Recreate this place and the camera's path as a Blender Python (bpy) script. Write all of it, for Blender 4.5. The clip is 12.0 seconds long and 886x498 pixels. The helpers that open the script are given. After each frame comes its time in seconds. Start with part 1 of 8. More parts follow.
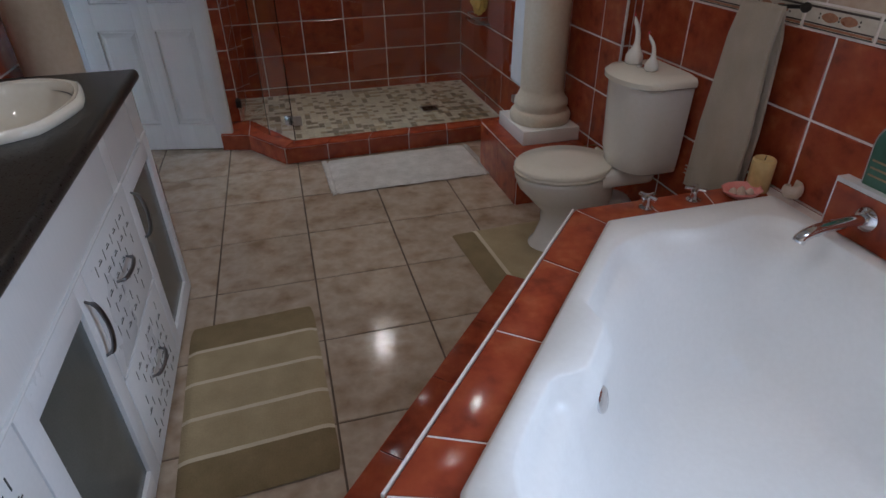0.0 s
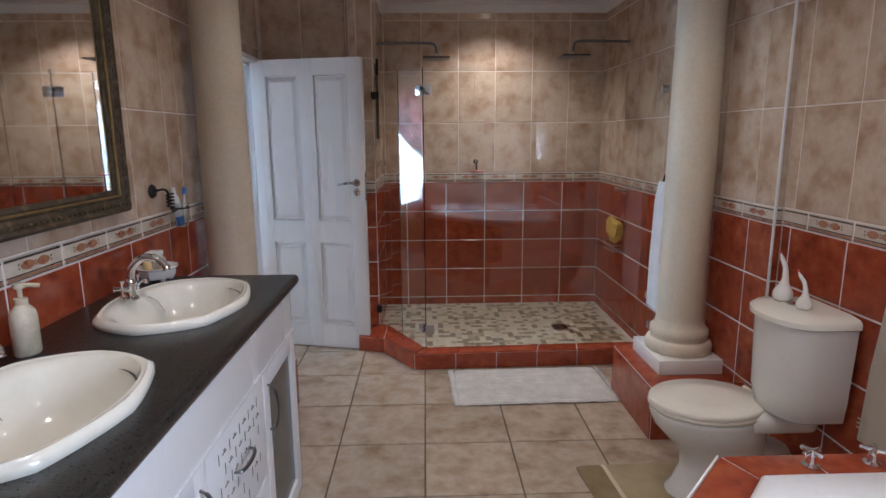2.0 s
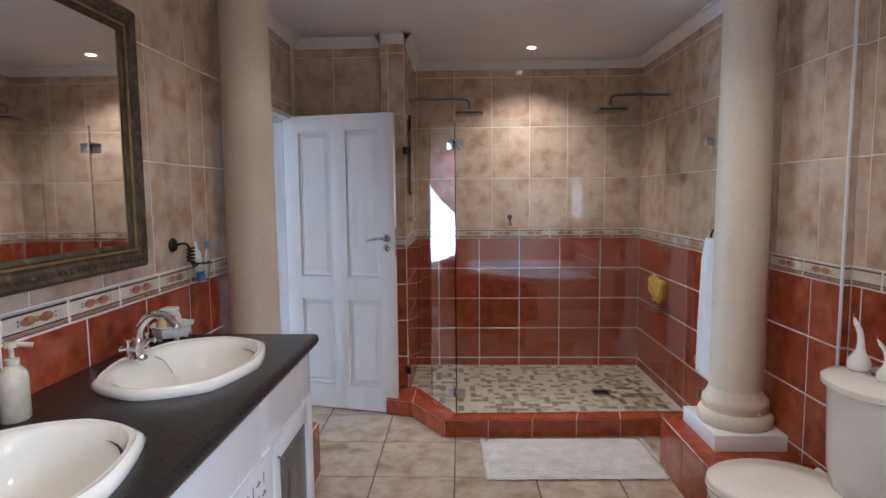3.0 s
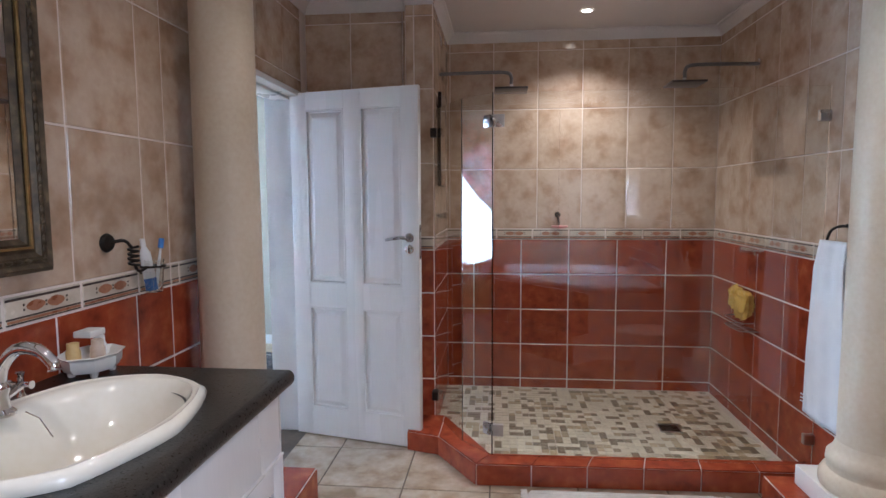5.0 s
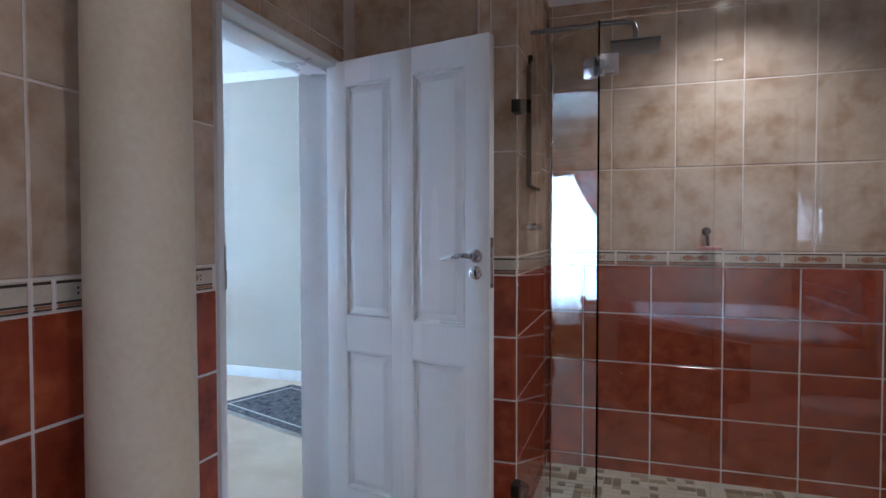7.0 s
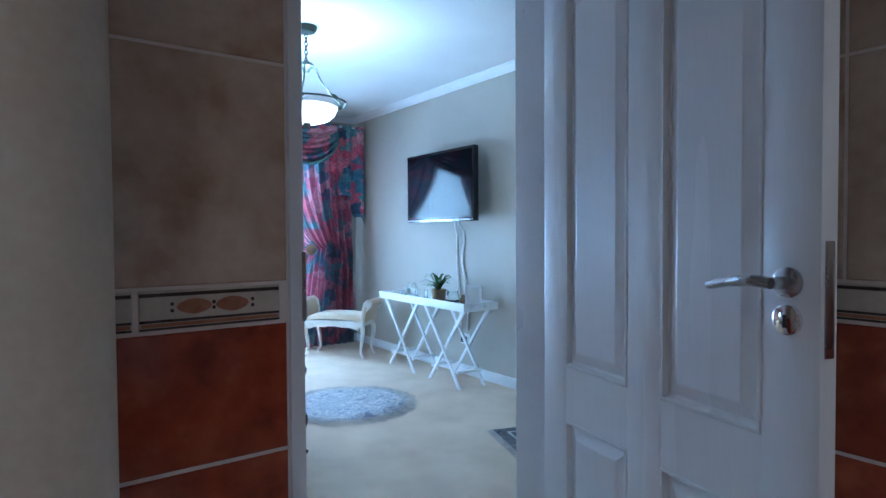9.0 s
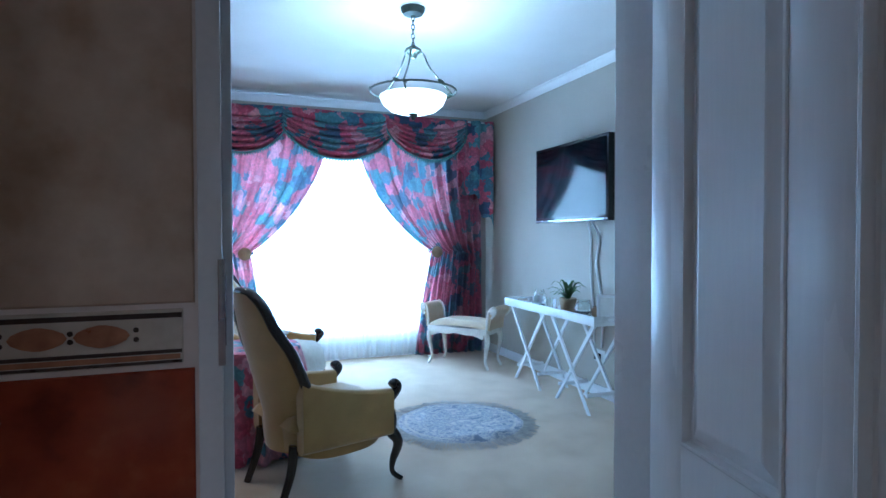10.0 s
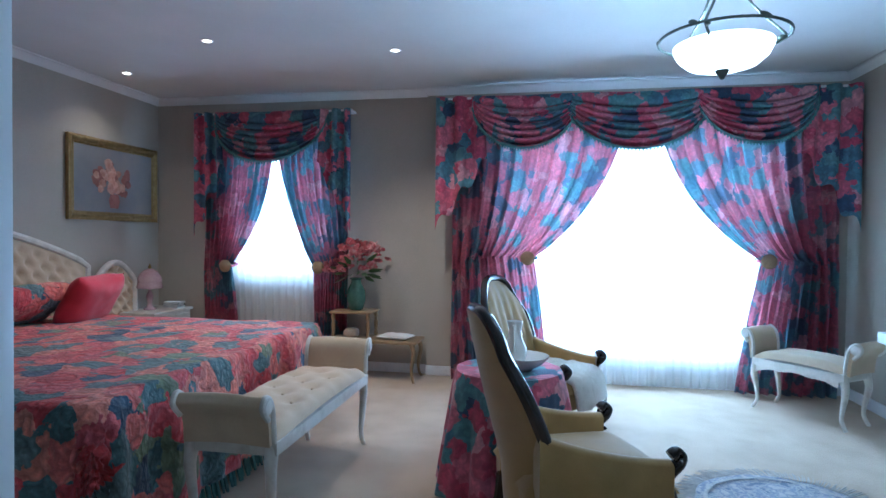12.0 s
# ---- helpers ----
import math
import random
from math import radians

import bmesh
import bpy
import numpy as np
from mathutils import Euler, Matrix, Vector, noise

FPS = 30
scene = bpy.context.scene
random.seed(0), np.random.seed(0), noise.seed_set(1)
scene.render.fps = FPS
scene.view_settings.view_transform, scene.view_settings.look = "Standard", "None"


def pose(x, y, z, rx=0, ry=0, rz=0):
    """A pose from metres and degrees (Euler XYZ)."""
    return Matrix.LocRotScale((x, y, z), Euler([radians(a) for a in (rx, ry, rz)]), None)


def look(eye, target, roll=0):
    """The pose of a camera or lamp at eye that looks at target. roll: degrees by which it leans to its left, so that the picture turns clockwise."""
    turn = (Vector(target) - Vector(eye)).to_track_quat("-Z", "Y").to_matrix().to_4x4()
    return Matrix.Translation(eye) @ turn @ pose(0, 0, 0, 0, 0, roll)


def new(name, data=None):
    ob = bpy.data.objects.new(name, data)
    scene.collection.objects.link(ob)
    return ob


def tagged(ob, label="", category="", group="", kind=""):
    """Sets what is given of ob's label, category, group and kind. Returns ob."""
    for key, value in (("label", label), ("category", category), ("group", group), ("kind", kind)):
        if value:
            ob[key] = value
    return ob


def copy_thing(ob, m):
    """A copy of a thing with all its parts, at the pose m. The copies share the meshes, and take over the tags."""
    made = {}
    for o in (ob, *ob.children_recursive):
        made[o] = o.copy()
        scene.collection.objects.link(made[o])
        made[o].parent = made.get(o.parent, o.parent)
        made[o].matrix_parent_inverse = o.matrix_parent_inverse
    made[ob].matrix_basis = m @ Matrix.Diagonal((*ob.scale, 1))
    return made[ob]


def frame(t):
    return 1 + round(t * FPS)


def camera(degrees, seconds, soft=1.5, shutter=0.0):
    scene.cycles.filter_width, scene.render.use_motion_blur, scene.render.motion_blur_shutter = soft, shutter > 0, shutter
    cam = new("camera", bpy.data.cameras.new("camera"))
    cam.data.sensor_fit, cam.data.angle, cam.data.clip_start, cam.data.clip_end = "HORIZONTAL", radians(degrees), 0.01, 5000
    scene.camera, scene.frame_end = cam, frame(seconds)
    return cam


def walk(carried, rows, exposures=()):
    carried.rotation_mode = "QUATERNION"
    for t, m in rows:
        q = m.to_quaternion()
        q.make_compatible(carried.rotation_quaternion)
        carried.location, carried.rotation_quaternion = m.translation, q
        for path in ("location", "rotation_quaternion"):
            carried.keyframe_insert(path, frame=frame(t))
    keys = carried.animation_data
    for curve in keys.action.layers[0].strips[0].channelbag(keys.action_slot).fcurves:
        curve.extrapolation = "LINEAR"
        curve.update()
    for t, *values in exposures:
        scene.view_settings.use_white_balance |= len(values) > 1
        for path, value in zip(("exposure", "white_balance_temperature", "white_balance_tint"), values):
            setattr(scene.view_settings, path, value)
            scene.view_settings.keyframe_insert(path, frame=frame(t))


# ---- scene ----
cam = camera(74.8, 12.0)
PATH = [
    (0, (0.078, 0.183, 1.505), (0.515, 1.824, 0.45), -0.8),
    (0.5, (0.07, 0.178, 1.512), (0.426, 1.939, 0.633), -0.6),
    (1, (0.064, 0.182, 1.51), (0.316, 2.034, 0.798), -0.7),
    (1.5, (0.073, 0.182, 1.519), (0.221, 2.096, 0.956), -0.5),
    (2, (0.092, 0.195, 1.518), (0.15, 2.157, 1.136), -0.4),
    (2.5, (0.115, 0.254, 1.51), (0.116, 2.242, 1.291), -0.5),
    (3, (0.113, 0.354, 1.494), (0.053, 2.345, 1.308), -0.5),
    (3.2, (0.102, 0.408, 1.492), (0.024, 2.397, 1.303), -0.5),
    (5, (0.122, 1.037, 1.431), (-0.075, 3.019, 1.253), -0.3),
    (5.5, (0.101, 1.273, 1.367), (-0.125, 3.253, 1.201), -0.3),
    (6, (0.112, 1.529, 1.33), (-0.163, 3.505, 1.197), -0.3),
    (6.5, (0.189, 1.838, 1.321), (-0.226, 3.792, 1.234), -0.3),
    (6.7, (0.18, 1.931, 1.298), (-0.307, 3.869, 1.226), -0.2),
    (8.3, (0.268, 2.872, 1.318), (-1.082, 4.347, 1.263), -0.4),
    (8.5, (0.195, 2.958, 1.304), (-1.237, 4.353, 1.25), -0.5),
    (9, (0.068, 3.16, 1.291), (-1.55, 4.334, 1.242), -0.3),
    (9.5, (-0.075, 3.41, 1.28), (-1.838, 4.354, 1.234), -0.1),
    (10, (-0.234, 3.621, 1.286), (-2.102, 4.335, 1.246), -0.1),
    (10.5, (-0.387, 3.78, 1.291), (-2.352, 4.146, 1.252), -0.0),
    (11, (-0.576, 3.873, 1.289), (-2.574, 3.947, 1.252), 0.2),
    (11.5, (-0.764, 3.945, 1.302), (-2.755, 3.758, 1.264), 0.3),
    (12, (-0.93, 3.988, 1.304), (-2.899, 3.636, 1.265), 0.5),
]
walk(cam, [(t, look(eye, target, roll)) for t, eye, target, roll in PATH],
     exposures=[(0.0, 0.12, 5800, 13), (1.5, 0.82, 5850, 14), (3.0, 1.3, 5750, 15), (5.5, 1.35, 5700, 15), (6.5, 1.18, 5450, 14), (8.5, 0.2, 4800, 8), (9.5, 0.05, 4750, 8), (10.5, -0.47, 4750, 7), (11.0, -0.6, 4750, 7), (11.5, -0.43, 4850, 8), (12.0, -0.28, 4950, 9)])

# ---- light ----
world = bpy.data.worlds.new("sky")
scene.world = world
world.use_nodes = True
wn = world.node_tree.nodes
sky = wn.new("ShaderNodeTexSky")
sky.sky_type, sky.sun_disc = "NISHITA", False
sky.sun_elevation, sky.sun_rotation = radians(50), radians(200)
world.node_tree.links.new(sky.outputs[0], wn["Background"].inputs[0])
wn["Background"].inputs[1].default_value = 0.12


def lamp(name, kind, m, energy, color, size=0.1, size_y=None, blend=0.6, angle=100):
    d = bpy.data.lights.new(name, kind)
    d.energy, d.color = energy, color
    if kind == "AREA":
        d.shape, d.size, d.size_y = "RECTANGLE", size, size_y or size
    elif kind == "SPOT":
        d.spot_size, d.spot_blend, d.shadow_soft_size = radians(angle), blend, size
    elif kind == "POINT":
        d.shadow_soft_size = size
    elif kind == "SUN":
        d.angle = radians(size)
    ob = new(name, d)
    ob.matrix_world = m
    return ob


WARM, DAY = (1.0, 0.90, 0.79), (0.56, 0.80, 1.0)
lamp("sun", "SUN", look((-8, 9, 10), (0, 0, 0)), 1.0, (1, 0.96, 0.9), size=8)
lamp("window_daylight", "AREA", look((-6.52, 4.75, 1.3), (0, 4.75, 1.3)), 390, DAY, 2.5, 2.1)
lamp("window_daylight", "AREA", look((-6.58, 1.38, 1.55), (0, 1.38, 1.55)), 62, DAY, 1.0, 1.3)
w3_lamp = lamp("window_daylight", "AREA", look((1.70, 0.125, 1.68), (0.85, 0.125, 0.95)), 14.5, (0.70, 0.85, 1.0), 0.60, 0.85)
w3_lamp.data.spread = radians(125)
DOWN = [(0.66, 4.88), (-0.25, 1.25), (-0.25, 2.75), (0.85, 2.5), (0.85, 0.9)]
for k, (x, y) in enumerate(DOWN):
    lamp("downlight_bulb", "SPOT", pose(x, y, 2.585), (25, 14, 6, 13, 13)[k], WARM, size=0.03, angle=125, blend=0.8)
for x, y in ((-4.77, 1.56), (-5.18, 2.85), (-5.43, 0.38)):
    lamp("downlight_bulb", "SPOT", pose(x, y, 2.68), 14 if y < 1 else 76, (1.0, 0.80, 0.58), size=0.03, angle=120, blend=0.8)
lamp("pendant_bulb", "POINT", pose(-3.69, 4.745, 2.125), 32, (0.70, 0.91, 1.0), size=0.03)


# ---- materials ----
def nodes_of(name):
    m = bpy.data.materials.new(name)
    m.use_nodes = True
    t = m.node_tree
    return m, t, t.nodes, t.links, t.nodes["Principled BSDF"]


def coords(t, scale=(1, 1, 1)):
    """Object coordinates, shifted for each object by its own random number."""
    n, l = t.nodes, t.links
    co, info, mul, add, mp = (n.new("ShaderNodeTexCoord"), n.new("ShaderNodeObjectInfo"), n.new("ShaderNodeMath"),
                              n.new("ShaderNodeVectorMath"), n.new("ShaderNodeMapping"))
    mul.operation, mul.inputs[1].default_value = "MULTIPLY", 37.0
    l.new(info.outputs["Random"], mul.inputs[0])
    l.new(co.outputs["Object"], add.inputs[0])
    l.new(mul.outputs[0], add.inputs[1])
    l.new(add.outputs[0], mp.inputs[0])
    mp.inputs["Scale"].default_value = scale
    return mp.outputs[0], info.outputs["Random"]


def ramp(t, fac, stops, constant=False):
    r = t.nodes.new("ShaderNodeValToRGB")
    r.color_ramp.interpolation = "CONSTANT" if constant else "LINEAR"
    e = r.color_ramp.elements
    while len(e) < len(stops):
        e.new(0.5)
    for el, (p, c) in zip(e, stops):
        el.position, el.color = p, (*c, 1)
    t.links.new(fac, r.inputs[0])
    return r.outputs[0]


def surface(name, stops, scale=6.0, rough=0.5, metal=0.0, bump=0.1, grain=60.0, detail=6.0, vary=0.0, stretch=(1, 1, 1),
            rough_vary=0.1, coat=0.0, sheen=0.0, dist=0.002):
    """A surface with two scales of variation: clouds through the colour stops, and fine grain in colour and relief."""
    m, t, n, l, b = nodes_of(name)
    co, rnd = coords(t, stretch)
    big, fine = n.new("ShaderNodeTexNoise"), n.new("ShaderNodeTexNoise")
    big.inputs["Scale"].default_value, big.inputs["Detail"].default_value = scale, detail
    fine.inputs["Scale"].default_value, fine.inputs["Detail"].default_value = grain, 4.0
    for q in (big, fine):
        l.new(co, q.inputs["Vector"])
    col = ramp(t, big.outputs["Fac"], stops)
    mix = n.new("ShaderNodeMix")
    mix.data_type, mix.blend_type = "RGBA", "OVERLAY"
    mix.inputs[0].default_value = 0.18
    l.new(col, mix.inputs[6])
    l.new(fine.outputs["Fac"], mix.inputs[7])
    out = mix.outputs[2]
    if vary:
        hsv, mp = n.new("ShaderNodeHueSaturation"), n.new("ShaderNodeMapRange")
        mp.inputs[3].default_value, mp.inputs[4].default_value = 1 - vary, 1 + vary
        l.new(rnd, mp.inputs[0])
        l.new(mp.outputs[0], hsv.inputs["Value"])
        l.new(out, hsv.inputs["Color"])
        out = hsv.outputs[0]
    l.new(out, b.inputs["Base Color"])
    mr = n.new("ShaderNodeMapRange")
    mr.inputs[3].default_value, mr.inputs[4].default_value = max(0.02, rough - rough_vary), min(1, rough + rough_vary)
    l.new(big.outputs["Fac"], mr.inputs[0])
    l.new(mr.outputs[0], b.inputs["Roughness"])
    b.inputs["Metallic"].default_value = metal
    b.inputs["Coat Weight"].default_value = coat
    b.inputs["Coat Roughness"].default_value = 0.08
    b.inputs["Sheen Weight"].default_value = sheen
    if bump:
        bp = n.new("ShaderNodeBump")
        bp.inputs["Strength"].default_value, bp.inputs["Distance"].default_value = bump, dist
        l.new(fine.outputs["Fac"], bp.inputs["Height"])
        l.new(bp.outputs[0], b.inputs["Normal"])
    return m


PRINT = [(0.0, (0.56, 0.075, 0.15)), (0.17, (0.68, 0.17, 0.25)), (0.33, (0.08, 0.22, 0.31)), (0.47, (0.045, 0.10, 0.20)),
         (0.60, (0.60, 0.11, 0.18)), (0.74, (0.13, 0.32, 0.37)), (0.90, (0.72, 0.33, 0.39))]
QUILT = [(0.0, (0.62, 0.075, 0.085)), (0.18, (0.72, 0.17, 0.15)), (0.34, (0.10, 0.20, 0.22)), (0.50, (0.16, 0.24, 0.25)),
         (0.60, (0.74, 0.25, 0.19)), (0.74, (0.62, 0.11, 0.13)), (0.86, (0.20, 0.27, 0.17)), (0.93, (0.05, 0.10, 0.17))]


def floral(name, scale=5.0, through_light=0.0, bump=0.0, tones=PRINT, warped=0.55):
    """Printed cotton: rose, crimson, teal, navy and green blotches with petal edges."""
    m, t, n, l, b = nodes_of(name)
    co, rnd = coords(t)
    warp, add, vor, vor2, fine = (n.new("ShaderNodeTexNoise"), n.new("ShaderNodeVectorMath"), n.new("ShaderNodeTexVoronoi"),
                                  n.new("ShaderNodeTexVoronoi"), n.new("ShaderNodeTexNoise"))
    warp.inputs["Scale"].default_value, warp.inputs["Detail"].default_value = scale * 1.6, 5
    sc = n.new("ShaderNodeVectorMath")
    sc.operation, sc.inputs[3].default_value = "SCALE", warped / scale
    l.new(co, warp.inputs["Vector"])
    l.new(warp.outputs["Color"], sc.inputs[0])
    l.new(co, add.inputs[0])
    l.new(sc.outputs[0], add.inputs[1])
    vor.inputs["Scale"].default_value, vor2.inputs["Scale"].default_value = scale, scale * 2.9
    for v in (vor, vor2):
        l.new(add.outputs[0], v.inputs["Vector"])
    sep = n.new("ShaderNodeSeparateColor")
    l.new(vor.outputs["Color"], sep.inputs[0])
    base = ramp(t, sep.outputs[0], tones, True)
    petal = ramp(t, vor2.outputs["Distance"], [(0.0, (1.25, 1.2, 1.2)), (0.35, (0.95, 0.95, 0.95)), (0.75, (0.62, 0.62, 0.66))])
    mul = n.new("ShaderNodeMix")
    mul.data_type, mul.blend_type = "RGBA", "MULTIPLY"
    mul.inputs[0].default_value = 0.9
    l.new(base, mul.inputs[6])
    l.new(petal, mul.inputs[7])
    l.new(mul.outputs[2], b.inputs["Base Color"])
    b.inputs["Roughness"].default_value = 0.75
    b.inputs["Sheen Weight"].default_value = 0.15
    fine.inputs["Scale"].default_value = 420
    l.new(co, fine.inputs["Vector"])
    bp = n.new("ShaderNodeBump")
    bp.inputs["Strength"].default_value, bp.inputs["Distance"].default_value = 0.25, 0.001
    l.new(fine.outputs["Fac"], bp.inputs["Height"])
    if bump:
        bp2 = n.new("ShaderNodeBump")
        bp2.inputs["Strength"].default_value, bp2.inputs["Distance"].default_value = bump, 0.012
        l.new(vor2.outputs["Distance"], bp2.inputs["Height"])
        l.new(bp.outputs[0], bp2.inputs["Normal"])
        bp = bp2
    l.new(bp.outputs[0], b.inputs["Normal"])
    if through_light:
        tr, sh = n.new("ShaderNodeBsdfTranslucent"), n.new("ShaderNodeMixShader")
        pale = n.new("ShaderNodeMix")
        pale.data_type = "RGBA"
        pale.inputs[0].default_value, pale.inputs[7].default_value = 0.36, (0.74, 0.80, 0.80, 1)
        l.new(mul.outputs[2], pale.inputs[6])
        l.new(pale.outputs[2], tr.inputs[0])
        sh.inputs[0].default_value = through_light
        l.new(b.outputs[0], sh.inputs[1])
        l.new(tr.outputs[0], sh.inputs[2])
        l.new(sh.outputs[0], n["Material Output"].inputs[0])
    return m


def glass_mat(name, tint=(1, 1, 1), rough=0.0, ior=1.45):
    m, t, n, l, b = nodes_of(name)
    b.inputs["Base Color"].default_value = (*tint, 1)
    b.inputs["Transmission Weight"].default_value = 1.0
    b.inputs["Roughness"].default_value, b.inputs["IOR"].default_value = rough, ior
    return m


def glow(name, color, power):
    m, t, n, l, b = nodes_of(name)
    b.inputs["Base Color"].default_value = (0.8, 0.8, 0.8, 1)
    b.inputs["Emission Color"].default_value, b.inputs["Emission Strength"].default_value = (*color, 1), power
    return m


M = {}
M["red_tile"] = surface("red_tile", [(0.26, (0.17, 0.030, 0.015)), (0.42, (0.28, 0.050, 0.022)), (0.56, (0.32, 0.062, 0.025)), (0.74, (0.41, 0.105, 0.040))], 13, 0.13, bump=0.06, vary=0.10, grain=38, rough_vary=0.05)
M["beige_tile"] = surface("beige_tile", [(0.25, (0.385, 0.25, 0.16)), (0.40, (0.49, 0.35, 0.245)), (0.50, (0.565, 0.43, 0.32)), (0.64, (0.62, 0.495, 0.385)), (0.80, (0.51, 0.37, 0.26))], 8, 0.17, bump=0.05, vary=0.06, grain=34, rough_vary=0.06)
M["border_tile"] = surface("border_tile", [(0.35, (0.56, 0.49, 0.40)), (0.65, (0.68, 0.61, 0.51))], 9, 0.25, bump=0.05, vary=0.03)
M["border_dark"] = surface("border_dark", [(0.3, (0.03, 0.02, 0.018)), (0.7, (0.07, 0.045, 0.035))], 30, 0.3, bump=0)
M["border_motif"] = surface("border_motif", [(0.3, (0.31, 0.115, 0.06)), (0.7, (0.43, 0.20, 0.105))], 30, 0.3, bump=0)
M["grout"] = surface("grout", [(0.3, (0.74, 0.65, 0.59)), (0.7, (0.83, 0.75, 0.70))], 12, 0.85, bump=0.3)
M["floor_tile"] = surface("floor_tile", [(0.28, (0.27, 0.19, 0.125)), (0.42, (0.37, 0.285, 0.21)), (0.58, (0.46, 0.375, 0.29)), (0.78, (0.33, 0.235, 0.16))], 8, 0.09, bump=0.3, vary=0.05, grain=30, rough_vary=0.08)
M["floor_grout"] = surface("floor_grout", [(0.3, (0.07, 0.05, 0.035)), (0.7, (0.14, 0.10, 0.07))], 10, 0.9)
M["mosaic_light"] = surface("mosaic_light", [(0.3, (0.50, 0.46, 0.36)), (0.7, (0.66, 0.62, 0.50))], 14, 0.35, vary=0.10)
M["mosaic_dark"] = surface("mosaic_dark", [(0.3, (0.15, 0.12, 0.075)), (0.7, (0.24, 0.195, 0.125))], 14, 0.35, vary=0.16)
M["mosaic_tan"] = surface("mosaic_tan", [(0.3, (0.33, 0.26, 0.155)), (0.7, (0.44, 0.36, 0.23))], 14, 0.35, vary=0.14)
M["mosaic_grout"] = surface("mosaic_grout", [(0.3, (0.50, 0.47, 0.40)), (0.7, (0.60, 0.57, 0.50))], 10, 0.9)
M["white_paint"] = surface("white_paint", [(0.3, (0.76, 0.77, 0.79)), (0.7, (0.82, 0.83, 0.84))], 3, 0.3, bump=0.06, grain=90)
M["door_paint"] = surface("door_paint", [(0.3, (0.80, 0.80, 0.80)), (0.7, (0.83, 0.83, 0.83))], 2, 0.26, bump=0.05, grain=140, stretch=(1, 1, 0.08))
M["ceiling_paint"] = surface("ceiling_paint", [(0.3, (0.72, 0.71, 0.70)), (0.7, (0.78, 0.77, 0.76))], 2, 0.75, bump=0.06, grain=120)
M["cornice_paint"] = surface("cornice_paint", [(0.3, (0.76, 0.75, 0.74)), (0.7, (0.82, 0.81, 0.80))], 2, 0.6, bump=0.04)
M["bedroom_wall"] = surface("bedroom_wall", [(0.3, (0.425, 0.39, 0.33)), (0.7, (0.465, 0.43, 0.37))], 2, 0.7, bump=0.08, grain=150)
M["cream_column"] = surface("cream_column", [(0.3, (0.64, 0.55, 0.42)), (0.7, (0.71, 0.62, 0.49))], 3, 0.42, bump=0.06, grain=60)
M["carpet"] = surface("carpet", [(0.3, (0.49, 0.365, 0.25)), (0.5, (0.57, 0.44, 0.31)), (0.7, (0.63, 0.50, 0.365))], 3.5, 0.95, bump=0.9, grain=260, dist=0.006, sheen=0.2)
M["ceramic"] = surface("ceramic", [(0.3, (0.80, 0.78, 0.73)), (0.7, (0.84, 0.82, 0.78))], 3, 0.08, bump=0, coat=0.4, rough_vary=0.03)
M["cream_ceramic"] = surface("cream_ceramic", [(0.3, (0.82, 0.78, 0.67)), (0.7, (0.85, 0.81, 0.72))], 3, 0.10, bump=0, coat=0.4, rough_vary=0.03)
M["acrylic"] = surface("acrylic", [(0.3, (0.80, 0.79, 0.78)), (0.7, (0.84, 0.83, 0.82))], 2, 0.30, bump=0, coat=0.06, rough_vary=0.04)
M["granite"] = surface("granite", [(0.35, (0.010, 0.009, 0.008)), (0.58, (0.020, 0.018, 0.016)), (0.75, (0.05, 0.045, 0.04))], 150, 0.30, bump=0.22, grain=190)
M["chrome"] = surface("chrome", [(0.3, (0.70, 0.70, 0.72)), (0.7, (0.80, 0.80, 0.82))], 5, 0.08, metal=1.0, bump=0, rough_vary=0.04)
M["dark_steel"] = surface("dark_steel", [(0.3, (0.16, 0.16, 0.17)), (0.7, (0.24, 0.24, 0.25))], 8, 0.30, metal=1.0, bump=0)
M["steel"] = surface("steel", [(0.3, (0.45, 0.45, 0.46)), (0.7, (0.56, 0.56, 0.58))], 8, 0.28, metal=1.0, bump=0)
# Chrome; the dark floor the shower rose's underside reflects is put into the colour.
M["reflected_dark_chrome"] = surface("reflected_dark_chrome", [(0.3, (0.045, 0.045, 0.048)), (0.7, (0.08, 0.08, 0.085))], 8, 0.35, metal=0.7, bump=0)
M["iron"] = surface("iron", [(0.3, (0.016, 0.013, 0.011)), (0.7, (0.035, 0.028, 0.022))], 20, 0.5, metal=0.6, bump=0.1)
M["gilt"] = surface("gilt", [(0.3, (0.30, 0.20, 0.075)), (0.7, (0.46, 0.33, 0.14))], 20, 0.35, metal=0.7, bump=0.2, grain=80)
M["dark_gilt"] = surface("dark_gilt", [(0.3, (0.055, 0.040, 0.026)), (0.55, (0.10, 0.075, 0.045)), (0.75, (0.22, 0.165, 0.09))], 30, 0.38, metal=0.4, bump=0.4, grain=90)
M["mirror"] = surface("mirror", [(0, (0.9, 0.9, 0.9)), (1, (0.92, 0.92, 0.92))], 1, 0.02, metal=1.0, bump=0, rough_vary=0.01)
M["glass"] = glass_mat("glass", (0.97, 1.0, 0.985), ior=1.52)
M["frosted"] = surface("frosted", [(0.3, (0.075, 0.085, 0.08)), (0.7, (0.12, 0.13, 0.125))], 3, 0.20, bump=0.1, grain=200)
M["mat_white"] = surface("mat_white", [(0.3, (0.52, 0.49, 0.45)), (0.7, (0.68, 0.65, 0.61))], 14, 0.95, bump=1.0, grain=160, dist=0.006)
M["mat_olive"] = surface("mat_olive", [(0.3, (0.20, 0.145, 0.07)), (0.7, (0.27, 0.20, 0.105))], 10, 0.95, bump=1.0, grain=220, dist=0.004)
